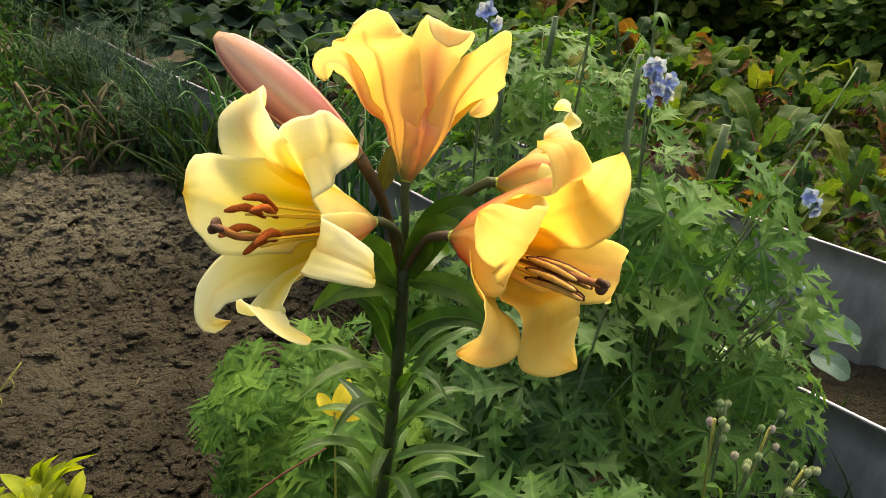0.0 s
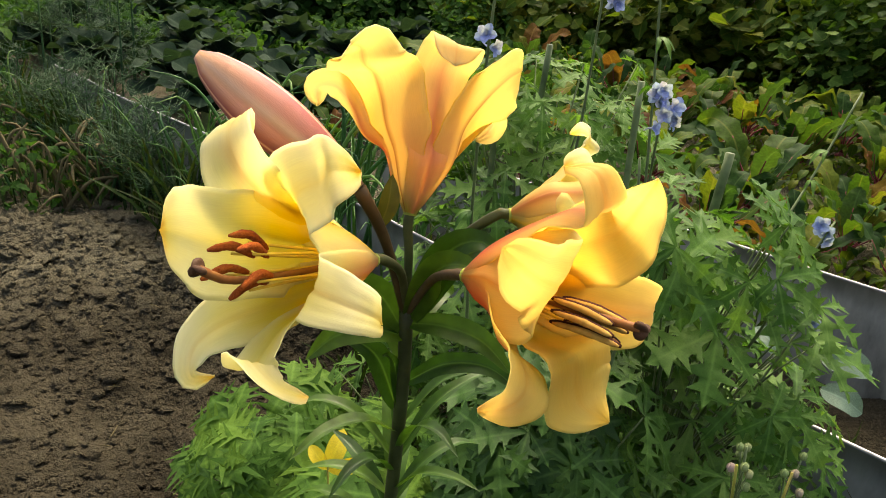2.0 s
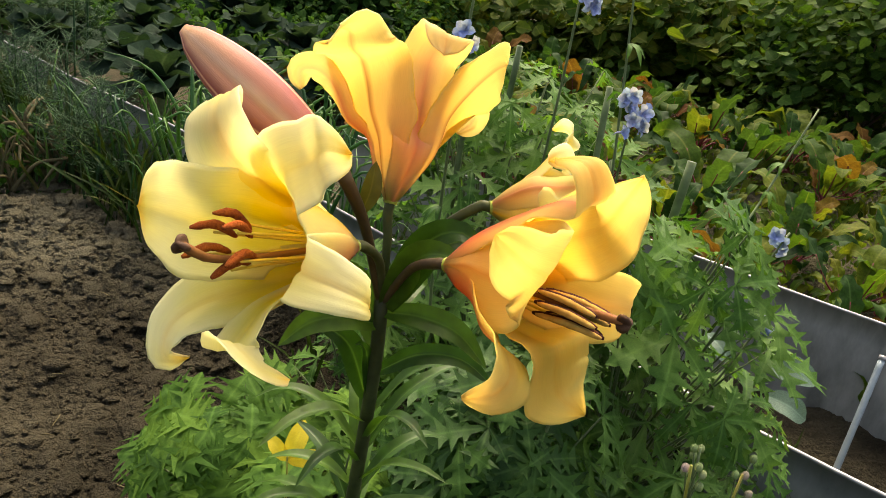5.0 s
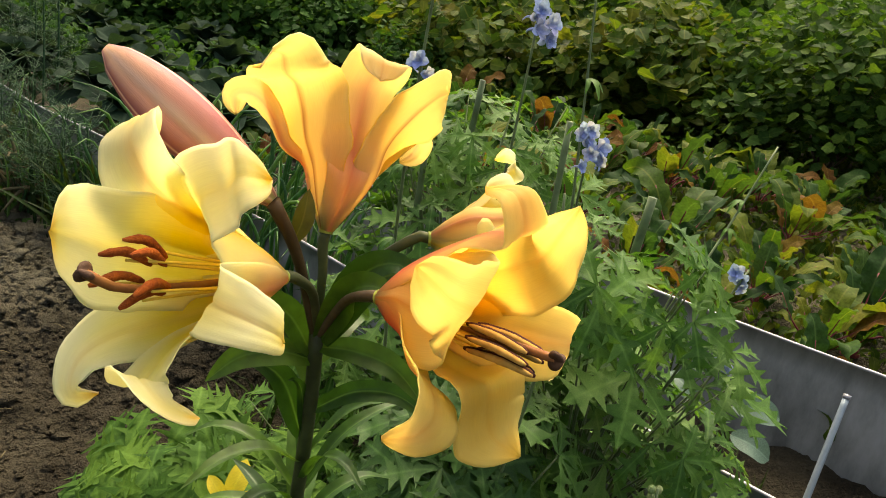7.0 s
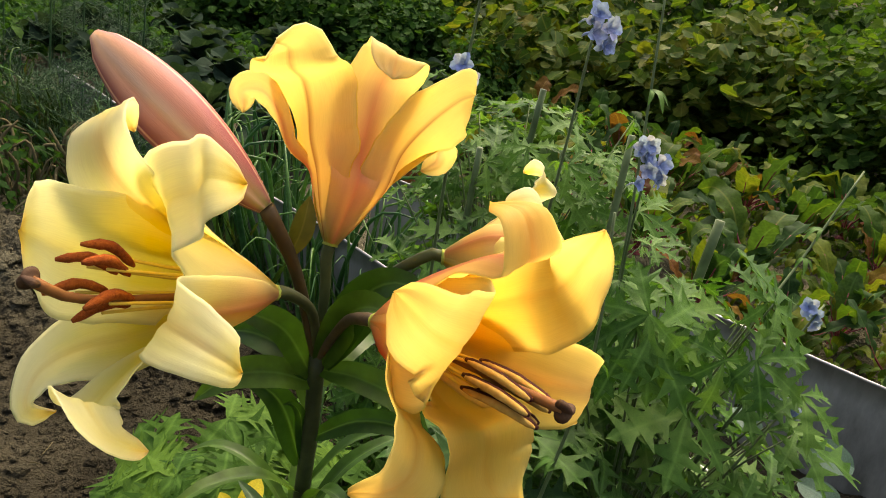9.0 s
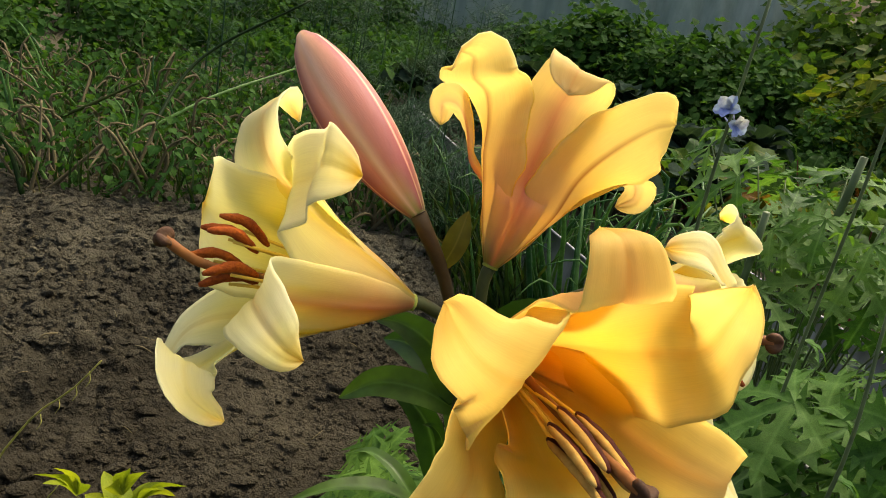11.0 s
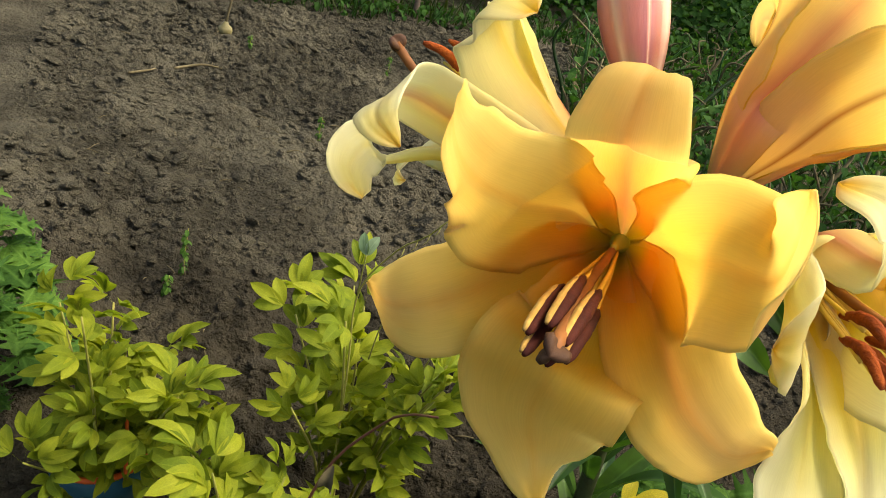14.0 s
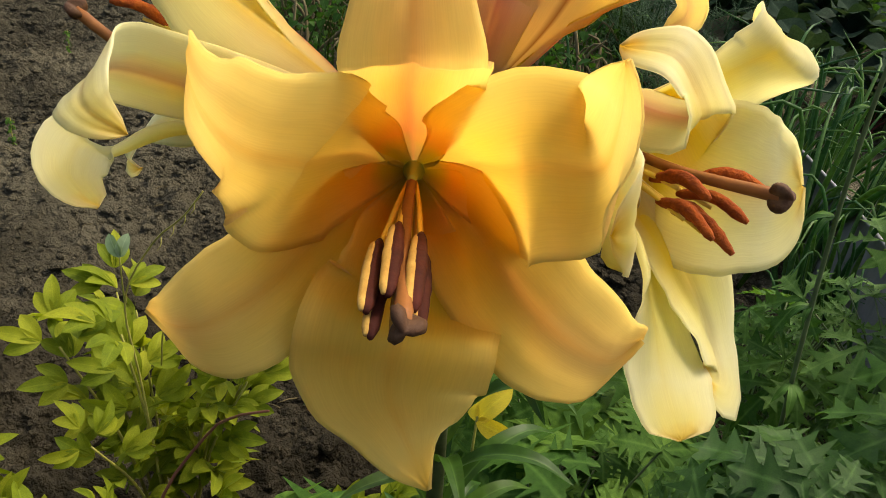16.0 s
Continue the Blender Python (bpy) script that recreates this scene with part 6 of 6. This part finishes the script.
def beet(x, y, size, seed):
    rng = random.Random(seed)
    t = thing("beet_plant", (x, y, 0), "beet with wavy yellow-green leaves on dark red stalks", "beet", "beets")
    for i in range(11):
        a = i * 2.4 + rng.uniform(-0.3, 0.3)
        m = Matrix.Rotation(a, 4, "Z") @ Matrix.Rotation(rng.uniform(-0.35, 0.15), 4, "X") @ Matrix.Scale(size * rng.uniform(0.55, 1.2), 4)
        part("leaf", BEET_LEAVES[rng.randrange(11)], t, local=m)
    bm = bmesh.new()
    bmesh.ops.create_uvsphere(bm, u_segments=12, v_segments=8, radius=0.035)
    for v in bm.verts:
        v.co.z *= 0.9
    me = bpy.data.meshes.new("root")
    bm.to_mesh(me)
    bm.free()
    me.materials.append(M_BEETSTEM)
    part("root", me, t, "dark red beet crown in the soil", Matrix.Translation((0, 0, -0.005)))


rng = random.Random(81)
k = 0
for r in range(9):
    for j in range(13):
        s = 0.02 + j / 13.0
        x = -0.75 + 4.1 * s + 0.30 * r * 0.66 + rng.uniform(-0.07, 0.07)
        y = 3.84 - 3.53 * s + 0.30 * r * 0.75 + 0.27 + rng.uniform(-0.10, 0.10)
        if x > 3.9 or (r == 4 and j < 8):
            continue
        beet(x, y, rng.uniform(0.26, 0.40) * (0.68 if r == 0 else 1), 200 + k)
        k += 1


def cabbage(x, y, size, seed):
    rng = random.Random(seed)
    t = thing("cabbage", (x, y, 0), "blue-green cabbage with broad spreading leaves", "cabbage", "cabbages")
    for i in range(13):
        a = i * 2.4
        up = 0.25 + 0.75 * i / 12
        v, f, u = simple_leaf_data(1.0, 0.42, 0.34 - 0.2 * up, 0.34, 15, 10, 0.26, seed + i, 0.6, 0.5)
        m = Matrix.Translation((0, 0, 0.08 + 0.12 * up)) @ Matrix.Rotation(a, 4, "Z") @ Matrix.Rotation(up * 1.0, 4, "X") @ Matrix.Scale(size * rng.uniform(0.8, 1.1) * (1.1 - 0.45 * up), 4)
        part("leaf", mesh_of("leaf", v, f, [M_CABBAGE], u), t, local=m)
    part("stalk", tube("stalk", [(0, 0, -0.02), (0, 0, 0.1), (0, 0, 0.18)], [0.025, 0.022, 0.02], M_DELPHSTEM, 8, 5), t)


for i, (x, y) in enumerate(((-1.95, 5.3), (-1.2, 5.0), (-0.5, 5.3), (-1.6, 5.9), (-0.9, 5.8), (-2.5, 6.0), (-0.1, 5.9), (-2.1, 6.7), (-1.2, 6.6), (-3.0, 7.3), (-1.9, 4.75), (-1.3, 4.4), (-0.75, 4.55), (-0.6, 4.05), (-0.15, 4.9), (-2.5, 5.4), (-1.5, 5.35), (-1.05, 4.0), (-0.2, 4.35))):
    cabbage(x, y, 0.32, 300 + i)


# ==== dill ====
def dill(x, y, height, seed):
    rng = random.Random(seed)
    t = thing("dill", (x, y, 0), "tall feathery dark green dill", "dill", "dill plants")
    part("stem", tube("stem", [(0, 0, 0), (0.02, 0.01, height * 0.5), (0.03, 0.02, height)], [0.006, 0.005, 0.002], M_DILL, 7, 12), t)
    pieces = []
    for i in range(26):
        z = height * rng.uniform(0.15, 1.0)
        a = rng.random() * 6.28
        ln = rng.uniform(0.10, 0.22)
        d = np.array((math.cos(a), math.sin(a), 0.5))
        b = np.array((0.02, 0.01, z))
        pieces.append((*tube_data([b, b + d * ln * 0.5, b + d * ln], [0.0016, 0.0013, 0.0008], 4), 0))
        for k in range(12):
            q = b + d * ln * rng.uniform(0.35, 1.0)
            e = q + np.array((rng.uniform(-1, 1), rng.uniform(-1, 1), rng.uniform(-0.3, 1))) * 0.05
            pieces.append((*tube_data([q, (q + e) / 2, e], [0.0012, 0.0011, 0.0007], 3), 0))
    tagged(part("foliage", joined("foliage", pieces, [M_DILL]), t), kind="stuff")


rng = random.Random(91)
for i in range(22):
    dill(rng.uniform(-3.3, -1.6), rng.uniform(3.6, 5.4), rng.uniform(0.6, 1.05), 400 + i)
for i in range(12):
    q = (i + rng.random()) / 12
    dill(-1.95 + 1.1 * q, 4.05 - 1.14 * q - rng.uniform(0.02, 0.20), rng.uniform(0.28, 0.55), 440 + i)


# ==== shrubs and hedge behind ====
def shrub(x, y, height, spread, leaves, seed, label, mat=M_SHRUB, leaf=(0.05, 0.10)):
    t = thing("shrub", (x, y, 0), label, "shrub", "garden shrubs")
    tagged(part("foliage", potato_mesh(seed, height, spread, leaves, mat, leaf), t), kind="stuff")
    for me in stems_mesh(seed + 1, height * 0.9, spread * 0.8, 12, M_TWIG, 0.010):
        part("branch", me, t)
    return t


shrub(3.35, 5.3, 1.25, 0.95, 4200, 501, "dense dark green currant bush")
shrub(2.35, 6.3, 0.95, 0.85, 2400, 503, "broad-leaved green bush behind the beets", M_BEET, (0.07, 0.15))
shrub(4.6, 4.3, 1.15, 0.9, 3600, 505, "dark leafy bush at the end of the beet bed")
shrub(4.4, 6.6, 1.5, 1.1, 4200, 507, "large dark green bush in the back row")
shrub(1.0, 7.0, 0.9, 0.9, 2400, 509, "broad-leaved green bush at the back of the garden", M_BEET, (0.07, 0.15))
shrub(-1.7, 7.8, 0.80, 0.7, 2600, 521, "leafy green bush in front of the greenhouse", M_POTATO, (0.05, 0.10))
shrub(-0.6, 7.5, 0.78, 0.75, 2600, 523, "leafy green bush beside the greenhouse", M_POTATO, (0.05, 0.10))
shrub(-2.7, 8.3, 0.50, 0.6, 2000, 525, "low leafy bush by the greenhouse film", M_POTATO, (0.05, 0.10))
hedge = shrub(0.6, 9.0, 1.5, 1.1, 2600, 511, "dark green hedge plant closing the garden", M_SHRUB, (0.08, 0.14))
rng = random.Random(92)
for x, y in ((1.8, 8.4), (3.4, 8.2), (5.2, 8.2), (6.3, 6.6), (6.4, 4.8), (6.2, 3.0), (-9.2, 1.0), (-9.2, 2.8), (-9.2, 4.6), (-9.0, 6.4), (-8.0, 8.0), (-7.0, 8.9)):
    copy_thing(hedge, Matrix.Translation((x, y, 0)) @ Matrix.Rotation(rng.random() * 6.28, 4, "Z") @ Matrix.Scale(rng.uniform(0.9, 1.2), 4))


# ==== film greenhouse ====
def film_wall(a, b, height):
    a, b = np.array((*a, 0.0)), np.array((*b, 0.0))
    n, k = 180, 14
    out = unit(np.array((-(b - a)[1], (b - a)[0], 0)))
    verts, faces = [], []
    for side in (0, 1):
        for i in range(n + 1):
            for j in range(k + 1):
                s, h = i / n, j / k
                w = 0.05 * math.sin(31 * s + 2 * h) * (1 - h * 0.4) + 0.05 * math.sin(57 * s + 1.5 * h + 3 * math.sin(9 * s)) + 0.03 * math.sin(131 * s + 2 * h)
                verts.append(a + (b - a) * s + out * (w + 0.004 * side + 0.35 * h * h) + np.array((0, 0, height * h)))
    c = (n + 1) * (k + 1)
    for side in (0, 1):
        for i in range(n):
            for j in range(k):
                q = [side * c + i * (k + 1) + j, side * c + (i + 1) * (k + 1) + j, side * c + (i + 1) * (k + 1) + j + 1, side * c + i * (k + 1) + j + 1]
                faces.append(q if side == 0 else q[::-1])
    return mesh_of("film", verts, faces, [M_FILM])


house = thing("film_greenhouse", (-3.2, 9.2, 0), "greenhouse wall of whitish translucent plastic film", "greenhouse")
part("film", film_wall((-2.1, -0.35), (3.2, 0.35), 2.1), house, "wrinkled whitish plastic film")
for i in range(5):
    x = -2.3 + i * 1.5
    part("post", tube("post", [(x, -0.22 + (x + 2.4) * 0.13, 0), (x, -0.2 + (x + 2.4) * 0.13, 1.0), (x, -0.1 + (x + 2.4) * 0.13 + 0.2, 2.1)], [0.02] * 3, M_TWIG, 8, 8), house)

spots = [(-2.0 + 1.6 * q + rng.uniform(-0.12, 0.05), 4.245 - 1.656 * q - rng.uniform(0.05, 0.28), -0.01) for q in [rng.random() for _ in range(560)]]
blades("edging_grass", spots, (0.10, 0.42), 68, M_GRASS, "tall rough grass growing against the metal edging")
spots = [(rng.uniform(-3.2, 1.2), rng.uniform(4.2, 9.0), rng.uniform(0.0, 0.25)) for _ in range(16000)]
blades("back_weeds", [p for p in spots if p[1] > 4.3 - 0.5 * p[0]], (0.04, 0.11), 69, M_POTATO, "green weeds between the rows at the back", WEED_T, True)
spots = [(rng.uniform(-6.0, -2.6), rng.uniform(5.0, 9.0), rng.uniform(0.0, 0.3)) for _ in range(9000)]
blades("far_weeds", spots, (0.04, 0.11), 70, M_POTATO, "green weeds in front of the film greenhouse", WEED_T, True)
spots = [(rng.uniform(1.2, 5.5), rng.uniform(1.5, 7.5), rng.uniform(0.0, 0.12)) for _ in range(14000)]
blades("beet_bed_weeds", [p for p in spots if p[1] > 2.6 - 0.86 * (p[0] - 0.89)], (0.03, 0.08), 71, M_BEET, "small weeds and seedlings between the beets", WEED_T, True)

for i in range(9):
    q = (i + 0.5) / 9
    onion_clump((-2.05 + 1.55 * q + rng.uniform(-0.15, 0.1), 4.10 - 1.60 * q - rng.uniform(0.02, 0.16), 0), 4, 0.46, 0.08, 700 + i, "a few tall thin onion leaves among weeds")
# bits of straw and root on the dug soil
rng = random.Random(95)
bits = []
for _ in range(240):
    x, y = rng.uniform(-3.8, -0.3), rng.uniform(0.3, 2.9)
    a, ln = rng.random() * 6.28, rng.uniform(0.012, 0.055)
    z = float(soil_height(x, y)) + 0.006
    d = np.array((math.cos(a), math.sin(a), rng.uniform(-0.1, 0.25)))
    p = np.array((x, y, z))
    bits.append((*tube_data(spline([p, p + d * ln * 0.5 + np.array((0, 0, 0.003)), p + d * ln], 5), [0.0013, 0.0014, 0.0013, 0.0011, 0.0008], 5), 0))
tagged(new("straw_bits", joined("straw_bits", bits, [M_STRAW])), "short bits of straw and root on the dug soil", "straw", kind="stuff")

# ==== small things on the soil ====
bulb = thing("onion_bulb", (-3.19, 0.812, float(soil_height(-3.19, 0.812)) + 0.02), "small greenish-brown onion bulb lying on the soil", "onion")
bm = bmesh.new()
bmesh.ops.create_uvsphere(bm, u_segments=20, v_segments=14, radius=0.032)
for v in bm.verts:
    if v.co.z > 0.018:
        v.co.x *= 0.6
        v.co.y *= 0.6
        v.co.z *= 1.35
me = bpy.data.meshes.new("body")
bm.to_mesh(me)
bm.free()
me.materials.append(M_BULB)
me.polygons.foreach_set("use_smooth", np.ones(len(me.polygons), dtype=bool))
part("body", me, bulb)
part("dry_neck", tube("dry_neck", [(0, 0, 0.03), (0.0, 0.01, 0.10), (-0.02, 0.03, 0.19)], [0.007, 0.005, 0.003], M_STRAW, 7, 10), bulb)


def twig(a, b, r, seed, mat, label):
    rng = random.Random(seed)
    za, zb = float(soil_height(*a)) + r + 0.006, float(soil_height(*b)) + r + 0.006
    mid = ((a[0] + b[0]) / 2 + rng.uniform(-0.02, 0.02), (a[1] + b[1]) / 2 + rng.uniform(-0.02, 0.02), max(za, zb) + 0.006)
    tagged(new("twig", tube("twig", [(*a, za), mid, (*b, zb)], [r, r * 0.9, r * 0.6], mat, 6, 12)), label, "twig", "twigs on the soil")


twig((-2.66, 0.58), (-2.71, 0.75), 0.006, 1, M_STRAW, "short straw-coloured twig lying on the soil")
twig((-2.57, 0.42), (-2.67, 0.515), 0.005, 2, M_STRAW, "short pale twig lying on the soil")
rng = random.Random(95)
for i in range(26):
    x, y = rng.uniform(-3.6, -0.5), rng.uniform(0.5, 2.7)
    if y > edge_y(x) - 0.1:
        continue
    a = rng.random() * 6.28
    ln = rng.uniform(0.03, 0.10)
    twig((x, y), (x + ln * math.cos(a), y + ln * math.sin(a)), rng.uniform(0.0012, 0.0025), 10 + i, M_STRAW, "thin bit of straw on the soil")
for i, (x, y) in enumerate(((-3.97, 1.95), (-4.01, 1.84))):
    tagged(new("garden_stake", tube("garden_stake", [(x, y, -0.05), (x - 0.02, y, 0.35), (x - 0.05, y + 0.01, 0.75)], [0.018, 0.016, 0.014], M_TWIG, 8, 8)), "thin dark wooden garden stake stuck in the soil", "stake", "garden stakes")


def seedling(x, y, h, seed, label):
    """A tiny feathery weed."""
    t = thing("weed_seedling", (x, y, float(soil_height(x, y))), label, "weed", "weed seedlings")
    part("stem", tube("stem", [(0, 0, 0), (0.004, 0, h * 0.5), (0.0, 0.004, h)], [0.0016, 0.0014, 0.0008], M_GOLDSTEM, 5, 8), t)
    rng = random.Random(seed)
    ms = []
    for i in range(34):
        z = h * rng.random()
        a = rng.random() * 6.28
        ms.append(facing((0, 0, z), (math.cos(a) * 0.5, math.sin(a) * 0.5, 1), (math.cos(a), math.sin(a), 0.5), rng.uniform(0.010, 0.020)))
    part("foliage", scatter_mesh("foliage", WEED_T, [M_LOBED], ms), t)


seedling(-1.27, 0.56, 0.13, 1, "small feathery green weed on the bare soil")
seedling(-1.19, 0.52, 0.05, 2, "small low green weed on the bare soil")
seedling(-2.15, 1.05, 0.09, 3, "small pale weed on the bare soil")
seedling(-3.0, 0.9, 0.06, 4, "tiny green weed on the bare soil")
seedling(-2.9, 1.5, 0.10, 5, "small yellowish weed on the bare soil")

# a thin climbing shoot above the golden plants
shoot = thing("climbing_shoot", (-0.50, 0.76, 0), "thin pale climbing shoot with a pair of small leaves", "climber")
part("stem", tube("stem", [(0, 0, 0), (0.0, -0.02, 0.35), (0.0, -0.03, 0.50), (0.045, -0.008, 0.60), (0.095, 0.008, 0.655), (0.129, 0.016, 0.70)], [0.0018, 0.0015, 0.0009], M_GOLDSTEM, 6, 30), shoot)
part("side_shoot", tube("side_shoot", [(0.0, -0.03, 0.50), (0.010, -0.034, 0.54), (0.009, -0.033, 0.572)], [0.0012, 0.0010, 0.0009], M_GOLDSTEM, 6, 10), shoot)
part("side_shoot", tube("side_shoot", [(0.02, 0.0, 0.40), (0.06, -0.01, 0.49), (0.10, -0.015, 0.55)], [0.0013, 0.0011, 0.0006], M_GOLDSTEM, 6, 12), shoot)
for x, y, z in ((0.060, -0.003, 0.615), (0.080, 0.004, 0.640), (0.100, 0.009, 0.662), (0.115, 0.013, 0.683)):
    part("tendril", tube("tendril", [(x, y, z), (x + 0.006, y - 0.004, z - 0.006), (x + 0.004, y - 0.008, z - 0.013)], [0.0006, 0.0005, 0.0003], M_GOLDSTEM, 5, 8), shoot)
for hx, hy in ((-0.5, -0.3), (0.25, 0.1)):
    v, f, u = simple_leaf_data(0.030, 0.0085, 0.1, 0.3, 8, 4, 0.05, 2, 0.5, 0.6)
    part("leaf", mesh_of("leaf", v, f, [M_PALELEAF], u), shoot, "pale grey-green young leaf", facing((0.009, -0.033, 0.572), (0.6, -0.6, 0.3), (hx, hy, 1.0), 1.0))

# a dry reddish stem arching over the golden leaves
arch = thing("dead_shoot", (-0.20, 0.60, 0), "reddish-brown arching dry shoot with a withered leaf", "dead shoot")
part("stalk", tube("stalk", [(0, 0, 0), (0.02, -0.005, 0.35), (0.050, 0.010, 0.54), (0.079, 0.042, 0.629), (0.120, 0.044, 0.680), (0.172, 0.042, 0.727)], [0.0022, 0.0018, 0.0009], M_REDSTEM, 7, 30), arch)
v, f, u = simple_leaf_data(0.028, 0.008, 0.6, 0.6, 9, 4, 0.5, 4, 0.5, 0.6)
part("withered_leaf", mesh_of("withered_leaf", v, f, [M_STRAW], u), arch, "crumpled brown leaf", facing((0.055, 0.016, 0.555), (0.5, -0.5, 0.4), (0.3, -0.2, -1.0), 1.0))

# a teal pot with an orange handle under the golden leaves
pot = thing("plastic_bucket", (-0.62, 0.40, 0), "dark teal plastic bucket with an orange rim, half hidden by leaves", "bucket")
prof = [(0.0, 0.004), (0.060, 0.004), (0.070, 0.06), (0.080, 0.12), (0.077, 0.12), (0.067, 0.06), (0.057, 0.012), (0.0, 0.012)]
verts, faces = [], []
for r, z in prof:
    for k in range(28):
        verts.append((r * math.cos(k * math.pi / 14), r * math.sin(k * math.pi / 14), z))
for i in range(len(prof) - 1):
    for k in range(28):
        q = (k + 1) % 28
        faces.append((i * 28 + k, i * 28 + q, (i + 1) * 28 + q, (i + 1) * 28 + k))
part("body", mesh_of("body", verts, faces, [M_TEAL]), pot)
ring = [(0.079 * math.cos(a), 0.079 * math.sin(a), 0.122) for a in np.linspace(0, 2 * math.pi, 33)]
v, f, u = tube_data(ring, [0.005] * 33, 8, False)
part("rim", mesh_of("rim", v, f, [M_ORANGE], u), pot, "orange plastic rim")
arc = [(0.079 * math.cos(a), 0.04, 0.122 + 0.07 * math.sin(a)) for a in np.linspace(0, math.pi, 17)]
v, f, u = tube_data(arc, [0.003] * 17, 8)
part("handle", mesh_of("handle", v, f, [M_ORANGE], u), pot, "orange carrying handle")
